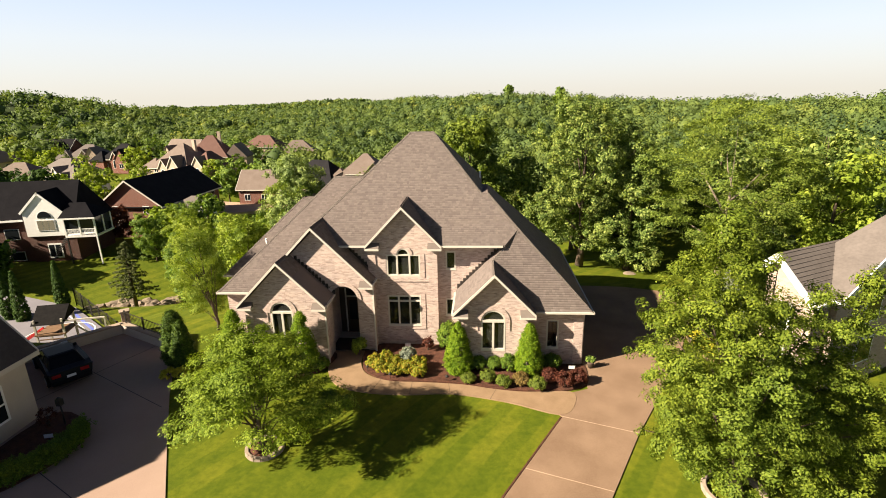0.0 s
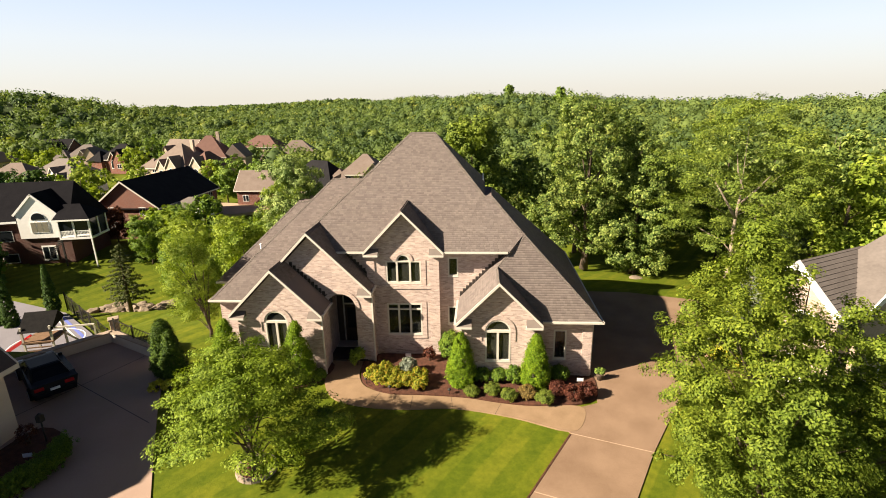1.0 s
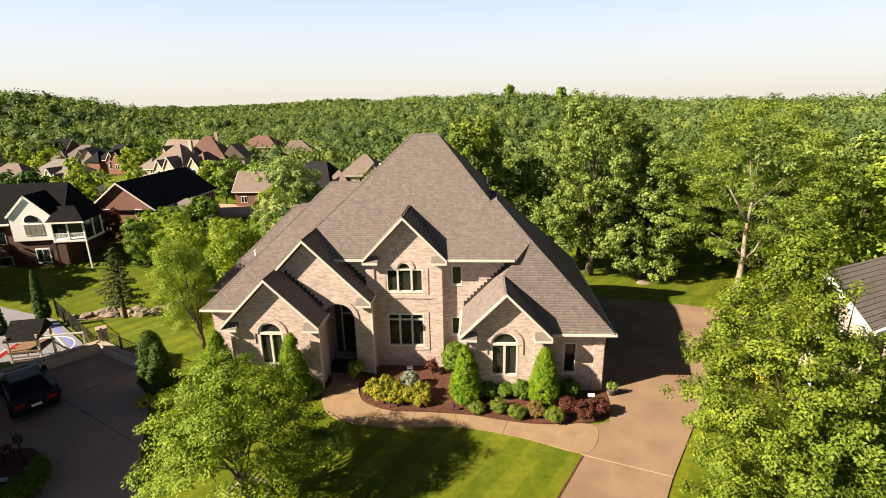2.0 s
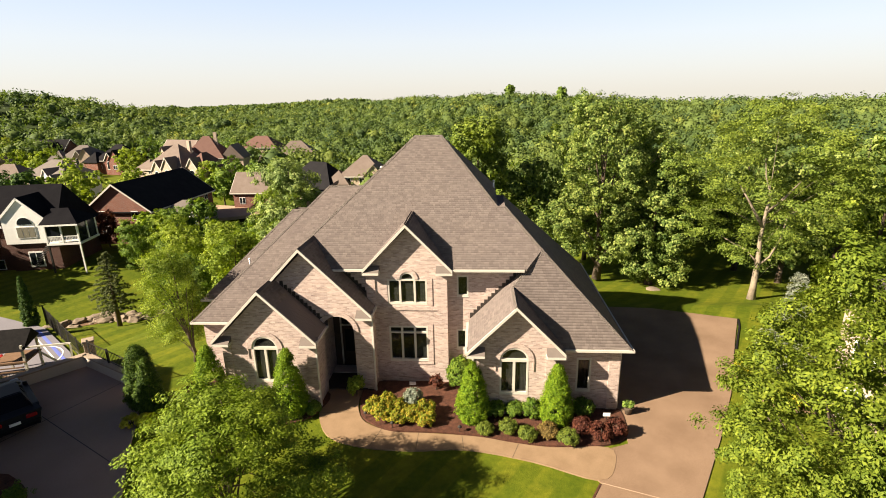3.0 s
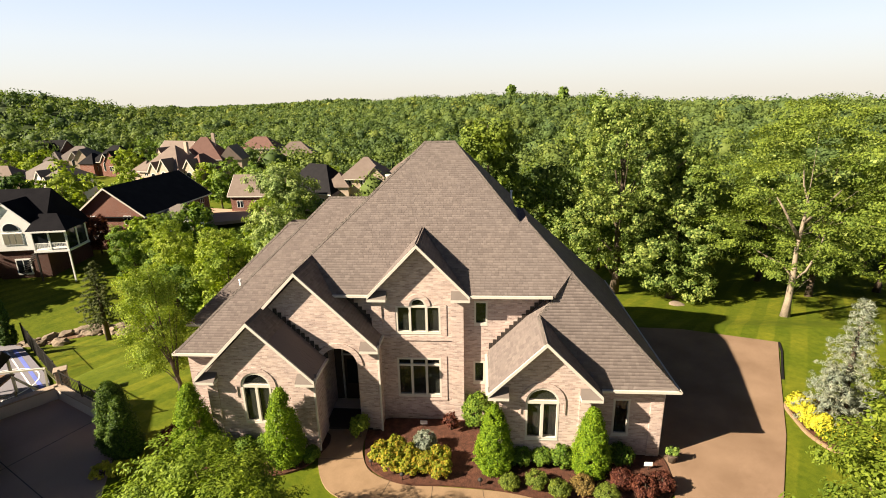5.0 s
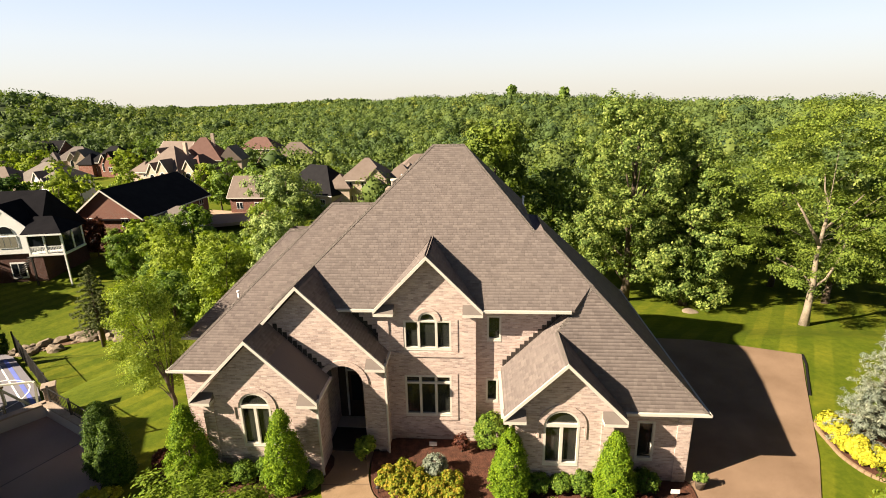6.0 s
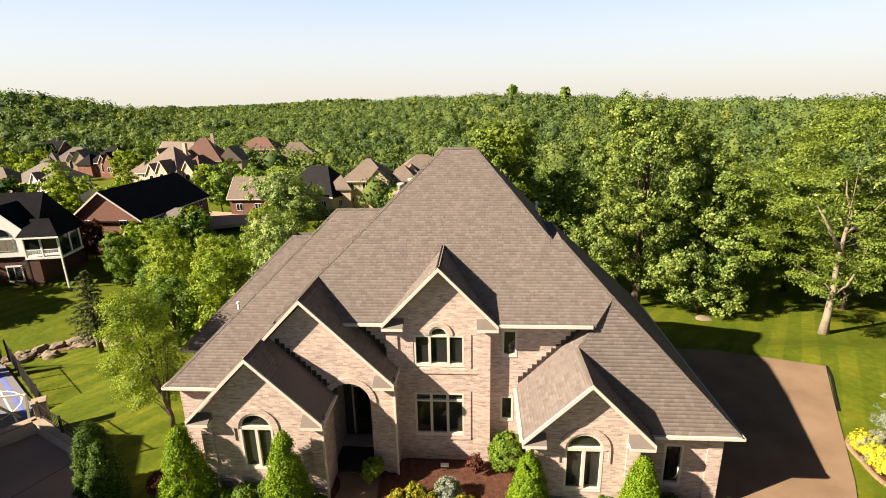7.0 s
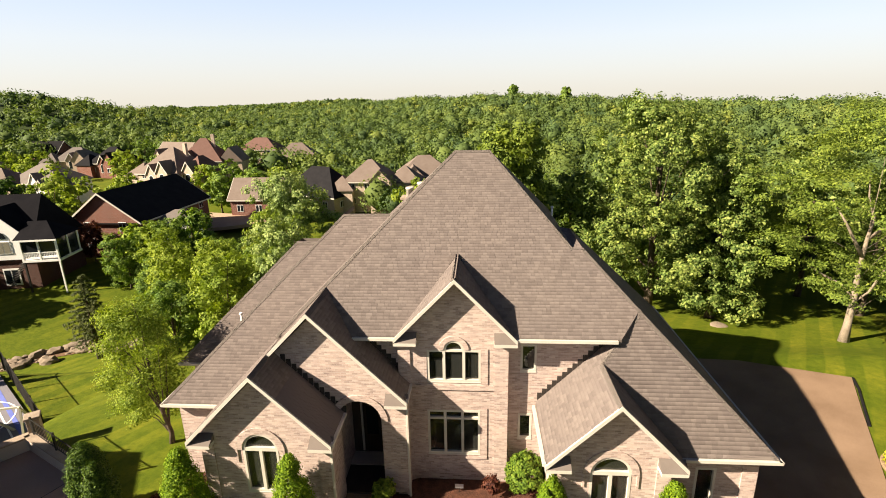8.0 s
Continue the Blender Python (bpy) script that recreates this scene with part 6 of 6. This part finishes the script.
v, q = leaf_quads(hc, 0.032, np.tile((0, 0, 0.4), (1500, 1)), np.full(1500, 0.11), 36, g_)
new("foliage", mesh_from("foliage", v, q, M["leaf_boxwood"])).parent = hd
slab("mulch_bed", smooth_loop([(-15.4, -4.2), (-13.4, -4.3), (-12.3, -5.6), (-12.5, -7.6), (-13.8, -9.6), (-15.4, -10.2)], 4), 0.055, M["mulch"], "dark mulch bed by the neighbour's wall", "mulch bed")
shrub("garden_shrub", (-14.6, -4.9, 0.05), 0.35, 1.0, M["leaf_wine"], "dark bare shrub at the garage corner", "", 40, 20, 0.04, 190)

lp = thing("garden_lamp", (-14.0, -4.7, 0.05), 0, "black metal garden lamp at the garage corner", "lamp")
bm = bmesh.new()
tube(bm, [(0, 0, 0), (0, 0, 1.0)], [0.04, 0.03], 10)
part("post", bm, M["dark"], lp)
part("lantern", bx(-0.12, 0.12, -0.12, 0.12, 1.0, 1.3, bevel=0.03), M["dark"], lp)
bm = bmesh.new()
tube(bm, [(0, 0, 1.3), (0, 0, 1.42)], [0.16, 0.03], 10)
part("cap", bm, M["dark"], lp)
sg = thing("bed_sign", (-13.6, -6.0, 0.06), 15, "small white plastic marker sign in the mulch", "sign", "bed signs")
part("plate", bx(-0.18, 0.18, -0.01, 0.01, 0.25, 0.43, bevel=0.005), M["white"], sg)
part("stake", bx(-0.015, 0.015, -0.012, 0.012, -0.1, 0.25), M["dark"], sg)

# white gabled house with a porch
wh_ = thing("house", (-58.6, 42.75, -7.34), 11, "white gabled house with dark roof, brick base and screened porch", "house")
part("base_wall", bx(-1.5, 4.8, 0.0, 10.0, -1.5, 3.6), M["darkbrick"], wh_)
part("gable_wall", sheet([(-1.5, 3.5), (3.7, 3.5), (3.7, 7.0), (1.1, 9.55), (-1.5, 7.0)], (), 0.3, facing_front(-0.3)), M["white"], wh_)
part("upper_wall", bx(-1.5, 4.6, 0.3, 10.0, 3.6, 6.3), M["white"], wh_)
part("brick_wing", bx(-16, -1.5, 0.8, 10.0, -1.5, 5.6), M["darkbrick"], wh_)
for pts_ in ([(-16.5, 0.3, 5.6), (5.1, 0.3, 6.2), (3.9, 5.4, 10.8), (-16.5, 5.4, 10.8)], [(-16.5, 10.6, 5.2), (5.1, 10.6, 5.2), (3.9, 5.4, 10.8), (-16.5, 5.4, 10.8)], [(5.1, 0.3, 6.2), (5.1, 10.6, 5.2), (3.9, 5.4, 10.8)],
             [(-1.85, -0.42, 6.95), (1.1, -0.42, 9.9), (1.1, 4.4, 9.9), (-1.85, 1.5, 6.95)], [(4.05, -0.42, 6.95), (1.1, -0.42, 9.9), (1.1, 4.4, 9.9), (4.05, 1.2, 6.95)]):
    part("roof", plate(pts_, 0.18), M["roofblack"], wh_)
for p, q in (((-1.85, -0.44, 6.98), (1.1, -0.44, 9.93)), ((4.05, -0.44, 6.98), (1.1, -0.44, 9.93)), ((-16.5, 0.25, 5.6), (-2.0, 0.25, 5.95))):
    bm = bmesh.new()
    beam(bm, p, q, 0.08, 0.28)
    part("fascia", bm, M["white"], wh_)
fw = part("window", sheet(arched(0.35, 2.35, 6.15, 6.2), (), 0.06, facing_front(-0.34)), M["white"], wh_, "arched window")
part("pane", sheet(arched(0.45, 2.25, 6.23, 6.25), (), 0.05, facing_front(-0.4)), M["farglass"], fw)
fw = part("window", bx(0.15, 2.55, -0.38, -0.3, 4.3, 5.9), M["white"], wh_)
for k in range(3):
    part("pane", bx(0.25 + k * 0.76, 0.93 + k * 0.76, -0.4, -0.381, 4.4, 5.8), M["curtain"], fw)
fw = part("door", bx(0.7, 2.6, -0.08, 0.0, 0.1, 2.3), M["white"], wh_, "white glazed double door")
for k in range(2):
    part("pane", bx(0.85 + k * 0.85, 1.55 + k * 0.85, -0.1, -0.081, 0.35, 2.1), M["farglass"], fw)
for x, z, w_, h_ in ((-4.2, 2.9, 2.0, 1.6), (-4.2, -0.3, 2.2, 1.4), (-8.5, 2.9, 2.0, 1.6)):
    fw = part("window", bx(x - w_ / 2, x + w_ / 2, 0.74, 0.8, z, z + h_), M["white"], wh_)
    part("pane", bx(x - w_ / 2 + 0.1, x + w_ / 2 - 0.1, 0.72, 0.739, z + 0.1, z + h_ - 0.1), M["farglass"], fw)
po = part("porch_deck", bx(4.3, 8.6, -1.6, 3.2, 3.4, 3.65), M["white"], wh_)
for x in (4.4, 6.4, 8.45):
    part("post", bx(x - 0.1, x + 0.1, -1.58, -1.38, 3.65, 6.3), M["white"], po)
part("lower_post", bx(8.36, 8.54, -1.58, -1.4, -1.6, 3.4), M["white"], po)
part("lower_post", bx(4.36, 4.54, -1.58, -1.4, -1.6, 3.4), M["dark"], po)
for y in (0.8, 3.0):
    part("post", bx(8.35, 8.55, y - 0.1, y + 0.1, 3.65, 6.3), M["white"], po)
for z in (3.85, 4.55):
    part("rail", bx(4.5, 8.4, -1.54, -1.46, z, z + 0.08), M["white"], po)
for k in range(20):
    part("baluster", bx(4.6 + k * 0.19, 4.65 + k * 0.19, -1.52, -1.48, 3.93, 4.55), M["white"], po)
part("screen", bx(4.5, 8.4, -1.44, -1.43, 4.64, 6.2), M["farglass"], po)
part("screen", bx(8.44, 8.45, -1.3, 3.0, 3.7, 6.2), M["farglass"], po)
bm = bmesh.new()
v_ = [bm.verts.new(c) for c in ((4.0, -2.0, 6.3), (8.9, -2.0, 6.3), (8.9, 3.5, 6.3), (4.0, 3.5, 6.3), (4.2, 1.2, 8.0), (6.4, 1.2, 8.0))]
for f in ((0, 1, 5, 4), (1, 2, 5), (2, 3, 4, 5), (0, 4, 3), (3, 2, 1, 0)):
    bm.faces.new([v_[i] for i in f])
part("porch_roof", bm, M["roofblack"], po)
bm = bmesh.new()
beam(bm, (4.0, -2.02, 6.32), (8.9, -2.02, 6.32), 0.06, 0.2)
part("porch_fascia", bm, M["white"], po)
for k in range(9):
    part("stair_tread", bx(3.9 - k * 0.26, 4.25 - k * 0.26, -1.6, -0.5, 3.2 - k * 0.36, 3.26 - k * 0.36), M["dark"], po)

# red brick house with the long dark roof; its gable looks towards the camera's side
house_box("house", (-54.7, 67.0, -7.3), 90, 19.5, 11.0, 5.0, 4.3, M["redbrick"], M["roofdark"], "red brick house with a long dark shingled roof", False, 4, 2, 0.5, None, None, "", 2)
house_box("house_addition", (-46.8, 63.5, -7.6), 0, 5.5, 4.5, 4.4, 1.3, M["white"], M["roofgrey"], "white sun room addition with a low grey roof", True, 3, 1, 0.4)
house_box("garage", (-42.2, 86.5, -7.5), 0, 11.5, 7.5, 3.6, 3.6, M["redbrick"], M["rooftan"], "red brick garage with a brown gabled roof", False, 3, 1)
he = house_box("house", (-22.5, 98.0, -8.2), 0, 10.0, 9.0, 6.0, 4.0, M["tanbrick"], M["rooftan"], "tan two-storey house with brown hipped roof", True, 3, 2, 0.5, [(3.0, 4.5, 2.4)], None, "", 2)
mass(he, 7.5, 1.5, 7.0, 7.0, 5.2, 3.2, M["tanbrick"], M["rooftan"])
mass(he, -5.5, -3.2, 5.0, 6.0, 4.2, 2.8, M["tanbrick"], M["rooftan"], False)
house_box("house", (-33.5, 97.0, -8.5), -25, 15.0, 10.0, 3.6, 5.4, M["tanbrick"], M["roofdark"], "tan house with a large dark roof", True, 3, 2)
house_box("house", (-12.0, 112.0, -8.5), 10, 13.0, 10.0, 5.4, 4.2, M["tanbrick"], M["rooftan"], "tan house with brown hipped roofs", True, 3, 2, 0.5, [(-3.0, 4.5, 2.4)], None, "", 2)
FARH = "houses in the valley"
he = house_box("house", (-84.0, 124.0, -8.4), -14, 14.0, 13.0, 5.0, 6.4, M["tanbrick"], M["rooftan"], "large tan brick house with steep brown roofs and arched windows", True, 3, 3, 0.5, None, (3, 1.5, 12.2), FARH, 2)
mass(he, -9.5, -1.5, 7.0, 9.0, 3.4, 3.6, M["tanbrick"], M["rooftan"])
mass(he, 8.5, 1.0, 7.0, 9.0, 4.8, 4.2, M["tanbrick"], M["roofred"], False)
tall_gable(he, -1.2, -7.4, 3.4, 4.6, 2.6, M["tanbrick"], M["rooftan"])
tall_gable(he, 3.2, -8.0, 3.8, 5.2, 3.0, M["tanbrick"], M["rooftan"])
tall_gable(he, 8.6, -4.6, 4.2, 4.8, 3.0, M["tanbrick"], M["rooftan"])
he = house_box("house", (-88.0, 148.0, -8.6), 8, 13.0, 11.0, 5.6, 6.6, M["tanbrick"], M["roofred"], "brick house with steep reddish roofs and chimney", True, 4, 3, 0.5, None, (3, 0, 13.4), FARH, 2)
tall_gable(he, -3.0, -6.4, 4.6, 5.4, 3.2, M["tanbrick"], M["roofred"])
mass(he, 9.0, 0.0, 7.0, 8.0, 5.0, 4.4, M["tanbrick"], M["rooftan"], False, False)
house_box("house", (-99.0, 152.0, -8.2), -20, 14.0, 10.0, 5.0, 5.4, M["tanbrick"], M["rooftan"], "tan house with brown gabled roof", False, 3, 3, 0.5, [(-3.0, 4.5, 3.6)], None, FARH, 2)
he = house_box("house", (-111.5, 112.0, -8.4), -14, 15.0, 11.0, 4.4, 4.2, M["white"], M["roofgrey"], "white house with a wide grey-brown roof and dormer gables", True, 4, 2, 0.5, None, None, FARH, 1)
mass(he, 8.0, -4.0, 9.0, 8.0, 3.4, 4.0, M["white"], M["roofgrey"], False)
mass(he, -8.5, -2.0, 8.0, 7.0, 3.6, 2.8, M["white"], M["roofgrey"])
tall_gable(he, 3.4, -6.4, 3.2, 4.4, 2.4, M["white"], M["roofgrey"], False, 5.0)
tall_gable(he, 8.4, -8.3, 3.4, 3.2, 2.4, M["white"], M["roofgrey"], True, 4.0)
house_box("house", (-122.0, 108.0, -7.4), 5, 13.0, 10.0, 3.2, 3.8, M["tanbrick"], M["rooftan"], "low tan house with brown hipped roof", True, 3, 2, 0.5, None, None, FARH)
he = house_box("house", (-152.0, 172.0, -9.0), 10, 13.0, 10.0, 4.0, 4.4, M["tanbrick"], M["roofgrey"], "tan house with grey-brown roofs", True, 4, 2, 0.5, [(3.0, 5.0, 3.6)], None, FARH)
mass(he, -7.5, -3.0, 6.0, 7.0, 3.4, 3.4, M["tanbrick"], M["roofgrey"], False)
tall_gable(he, 0.0, -5.8, 3.6, 4.0, 2.6, M["tanbrick"], M["roofgrey"])
he = house_box("house", (-126.0, 157.0, -8.6), -10, 13.0, 10.0, 4.2, 5.0, M["redbrick"], M["roofdark"], "brick house with a dark slate roof", True, 4, 2, 0.5, [(3.0, 5.0, 3.6)], None, FARH)
mass(he, -7.5, -3.0, 6.0, 7.0, 3.4, 3.4, M["redbrick"], M["roofdark"], False)
tall_gable(he, 0.0, -5.8, 3.6, 4.0, 2.6, M["redbrick"], M["roofdark"])
house_box("house", (-182.0, 192.0, -8.4), 6, 14.0, 11.0, 4.2, 4.6, M["redbrick"], M["roofdark"], "brick house with a dark gabled roof", False, 4, 2, 0.5, [(3.0, 5.0, 3.6)], None, FARH)
house_box("house", (-176.0, 150.0, -7.6), 0, 22.0, 12.0, 3.4, 4.2, M["tanbrick"], M["rooftan"], "long tan house with brown hipped roof", True, 4, 2, 0.5, None, None, FARH)
house_box("house", (-87.0, 190.0, -8.5), 0, 15.0, 10.0, 5.0, 4.2, M["tanbrick"], M["roofred"], "house with a bright red-brown roof among trees", True, 3, 2, 0.5, None, None, FARH, 2)
house_box("house", (-68.0, 178.0, -9.0), 12, 14.0, 10.0, 4.0, 4.4, M["tanbrick"], M["rooftan"], "tan house with brown roof among trees", True, 3, 2, 0.5, None, None, FARH)
slab("garage_apron", smooth_loop([(-52, 74), (-46, 73), (-37, 79), (-36, 83), (-47, 84), (-56, 86), (-60, 84)], 4), -7.35, M["joint"], "pale concrete apron before the brick garage", "driveway", 0.6)

tree("plum_tree", (-55.5, 55.0, gz(-55.5, 55.0)), crown_lobes(1.2, 5.6, 2.3, 14, 455, "round", 0.4), M["leaf_wine"], M["bark"], "small dark red-leaved plum tree beside the brick gable", 150, 40, 0.14, 0.5, 0.1, 8, 298)
# trees among the houses
for k, (x, y, h, r, mt) in enumerate(((-70, 66, 9.0, 4.0, "leaf_yel"), (-66.8, 62.0, 13.2, 4.7, "leaf_yel"), (-45.5, 50.5, 6.5, 2.8, "leaf_yel"), (-82, 100, 8.5, 3.6, "leaf_yel"), (-101, 96, 6.5, 3.2, "leaf_yel"), (-62, 110, 11.0, 4.5, "leaf_mid"), (-55, 108, 10.0, 3.6, "leaf_mid"), (-40, 55, 7.5, 2.8, "leaf_mid"), (-44, 50, 6.5, 2.5, "leaf_yel"), (-110, 92, 9.0, 4.0, "leaf_dark"), (-125, 90, 12.0, 6.0, "leaf_dark"), (-130, 125, 8.5, 4.0, "leaf_yel"), (-52, 118, 9.0, 4.0, "leaf_yel"), (-36, 112, 9.0, 4.0, "leaf_yel"), (-100, 140, 9.0, 4.2, "leaf_mid"), (-118, 150, 10, 4.5, "leaf_yel"), (-48, 96, 10.5, 3.2, "leaf_mid"), (-4, 62, 9.5, 3.6, "leaf_yel"), (-10, 74, 10.0, 4.0, "leaf_yel"), (-160, 150, 9.0, 4.5, "leaf_yel"), (-74, 76, 10.0, 4.6, "leaf_yel"), (-104, 132, 9.5, 4.0, "leaf_yel"), (-72, 118, 9.0, 3.6, "leaf_yel"), (-140, 140, 10.0, 4.5, "leaf_yel"), (-58, 98, 8.5, 3.2, "leaf_mid"), (-115, 172, 11.0, 5.0, "leaf_mid"), (-95, 178, 11.0, 5.0, "leaf_mid"), (-135, 186, 11.0, 5.0, "leaf_mid"))):
    tree("garden_tree", (x, y, gz(x, y)), crown_lobes(h * 0.25, h * 0.93, r, 12, 460 + k, "round", 0.42),
         M[mt], M["bark"], "leafy garden tree among the houses", 90, 32, 0.3, 0.75, 0.2, 6, 300 + k, "trees among the houses")


for k, (x, y, h, r) in enumerate(((-75.0, 52.0, 14.0, 4.6), (-82.0, 47.0, 14.0, 4.4), (-73.0, 60.0, 12.0, 4.2))):
    tree("shade_tree", (x, y, gz(x, y)), crown_lobes(h * 0.14, h * 0.93, r, 20, 500 + k, "round", 0.45), M["leaf_dark"], M["bark"], "dense dark green shade tree beside the white house", 150, 40, 0.34, 0.9, 0.25, 6, 340 + k, "shade trees")
# unseen trees added up-sun to shade the white house's brick base and lawn
for k, (x, y, h, r) in enumerate(((-67.5, 37.0, 8.2, 4.0), (-63.3, 35.3, 7.6, 3.6), (-59.2, 34.0, 6.4, 3.0))):
    tree("shade_tree", (x, y, gz(x, y)), crown_lobes(h * 0.14, h * 0.93, r, 18, 506 + k, "round", 0.45), M["leaf_dark"], M["bark"], "dense dark green shade tree beside the white house", 110, 36, 0.36, 0.9, 0.25, 6, 344 + k, "shade trees")
# two tall trees standing out on the far ridge
for k, (x, y, h) in enumerate(((32.0, 470.0, 15.5), (76.0, 450.0, 14.0))):
    tree("ridge_tree", (x, y, gz(x, y)), crown_lobes(h * 0.2, h * 0.95, 6.5, 14, 520 + k, "egg", 0.42), M["leaf_mid"], M["bark"], "tall tree standing above the far ridge", 90, 26, 0.9, 1.5, 0.4, 5, 360 + k, "ridge trees")


# ---- woods ----
def wood(name, r0, r1, az0, az1, area, quads, size, seed, label, hmin=7.5, hmax=15.5, core=1):
    """Closed wood between two distances: many crowns of several lobes, each clad in leaf clumps, in one mesh."""
    g = np.random.default_rng(seed)
    temps, cores = [], []
    for k in range(9):
        lb = [(0, 0, 0.60, 0.34, 0.34, 0.30)]
        for i in range(5 + k % 3):
            a, f = i * 2.4 + g.random(), 0.36 + 0.36 * g.random()
            d = (0.27 if k % 3 else 0.18) * (0.75 + 0.35 * g.random())
            q = 0.15 + 0.08 * g.random()
            lb.append((d * math.cos(a), d * math.sin(a), f, q * 1.2, q * 1.2, q))
        cs, os = lobes(lb, quads, g, 0.9)
        os = os * (1, 1, 0.7) + (cs - np.array((0, 0, 0.45))) * 0.8
        v, _ = leaf_quads(cs, 1.0, os, np.full(len(cs), 0.015), 1, g, 0.1, 0.8, 0.9)
        temps.append((v.reshape(-1, 4, 3), cs))
        bm = bmesh.new()
        bmesh.ops.create_icosphere(bm, subdivisions=core, radius=1)
        for vv in bm.verts:
            d = vv.co.copy()
            f = 0.8 + 0.5 * noise.noise(d * 1.7 + Vector((k * 9, 0, 0)))
            vv.co = Vector((d.x * 0.28 * f, d.y * 0.28 * f, 0.50 + d.z * 0.30 * f))
        bm.verts.ensure_lookup_table()
        cores.append((np.array([vv.co for vv in bm.verts]), np.array([[vv.index for vv in f.verts] for f in bm.faces])))
        bm.free()
    n = int(0.5 * (r1 * r1 - r0 * r0) * radians(az1 - az0) / area)
    r = np.sqrt(r0 * r0 + (r1 * r1 - r0 * r0) * g.random(n))
    az = np.radians(az0 + (az1 - az0) * g.random(n))
    x, y = 3 + r * np.sin(az), -18 + r * np.cos(az)
    lim = np.interp(np.degrees(az), SKY_AZ, SKY_D)
    keep = (wooded(x, y) > 0.5) & (r < lim * 1.06 + 20)
    x, y = x[keep], y[keep]
    z = ground_height(x, y)
    V, VH, CV, CF, CH, off = [], [], [], [], [], 0
    for i in range(len(x)):
        k = int(g.integers(9))
        v, cs = temps[k]
        h = hmin + (hmax - hmin) * g.random() ** 1.7
        a = g.random() * math.tau
        c, s = math.cos(a), math.sin(a)
        w = h * (0.7 + 0.55 * g.random()) + 1.5
        turn = np.array(((c, s, 0), (-s, c, 0), (0, 0, 1)))
        at = np.array((x[i], y[i], z[i] - 0.13 * h))
        ctr = cs[:, None, :]
        hue = float(np.clip(0.45 + 0.24 * g.normal(), 0, 1))
        V.append((((v - ctr) * size + ctr * np.array((w, w, h))) @ turn + at).reshape(-1, 3))
        VH.append(np.full(v.shape[0] * 4, hue))
        cv, cf = cores[k]
        CV.append((cv * np.array((w, w, h))) @ turn + at)
        CF.append(cf + off)
        CH.append(np.full(len(cv), hue))
        off += len(cv)
    V = np.concatenate(V)
    for nm, vs, fs, hs in ((name, V, np.arange(len(V)).reshape(-1, 4), VH), (name + "_canopy", np.concatenate(CV), np.concatenate(CF), CH)):
        me = mesh_from(nm, vs, fs, M["forest"])
        at_ = me.attributes.new("tree_hue", "FLOAT", "POINT")
        at_.data.foreach_set("value", np.concatenate(hs).astype(np.float32))
        tagged(new(nm, me), label, "woodland", "", "stuff")


wood("near_wood", 62, 150, -24, 42, 48, 700, 0.25, 51, "dense green deciduous wood behind the lots", 8.0, 15.0, 1)
wood("middle_wood", 150, 340, -50, 42, 68, 220, 0.46, 52, "dense green deciduous wood on the slopes", 7.5, 15.0, 1)
wood("hill_wood", 340, 820, -48, 40, 80, 66, 0.72, 53, "wooded green hills", 7.0, 14.5, 1)
wood("far_wood", 820, 2100, -38, 4, 330, 16, 2.3, 54, "distant wooded ridge", 9, 16, 1)


# ridge and hip caps, then the courses of shingles
for p, q in ((APL, APR), (APL, HIPL), (APR, NOTCH_L), (NOTCH_R, WING_A), (WING_A, WC), ((5.84, 3.05, 5.55), WING_A), ((-10.24, 3.19, 3.5), (-4.65, 9.95, 9.22)), ((-4.65, 9.95, 9.22), (-1.9, 9.95, 9.22)), ((-11.5, 6.4, 3.4), (-7.53, 11.2, 7.5)), ((-7.53, 11.2, 7.5), (-5.5, 11.2, 7.5)), ((-5.62, 0.97, 6.02), (-5.62, 6.1, 6.02)), ((-4.1, 2.42, 7.55), (-4.1, 4.9, 7.55)), ((0.8, 3.22, 8.5), (0.8, 5.9, 8.5)), ((5.84, 0.57, 5.55), (5.84, 3.05, 5.55))):
    p, q = Vector(p), Vector(q)
    d = (q - p).normalized()
    side = Vector((d.y, -d.x, 0)).normalized() * 0.11
    near = []
    for _, P_, n_ in SLOPES:
        if abs((p - P_[0]).dot(n_)) < 0.16 and abs((q - P_[0]).dot(n_)) < 0.16 and all((n_ - m_).length > 0.1 for m_ in near):
            near.append(n_)
    fall = [-(n_.x * side.x + n_.y * side.y) / n_.z for n_ in near]
    dr = Vector((0, 0, min(fall + [-0.02])))
    dl = Vector((0, 0, min([-f for f in fall] + [-0.02])))
    k = int((q - p).length / 0.22)
    for i in range(k):
        a, b = p.lerp(q, i / k), p.lerp(q, (i + 1.15) / k)
        ha, hb = Vector((0, 0, 0.03)), Vector((0, 0, 0.022))
        bm = bmesh.new()
        vs = [bm.verts.new(c) for c in (a + ha - side + dl, a + ha, a + ha + side + dr, b + hb - side + dl, b + hb, b + hb + side + dr)]
        bm.faces.new((vs[0], vs[1], vs[4], vs[3])), bm.faces.new((vs[1], vs[2], vs[5], vs[4]))
        bmesh.ops.solidify(bm, geom=bm.faces[:], thickness=0.008)
        part("ridge_cap", bm, M["cap"], house)
for k_, (ob_, P_, n_) in enumerate(SLOPES):
    shingle_slope(ob_, P_, n_, 300 if ob_ is G1[1] else 0)
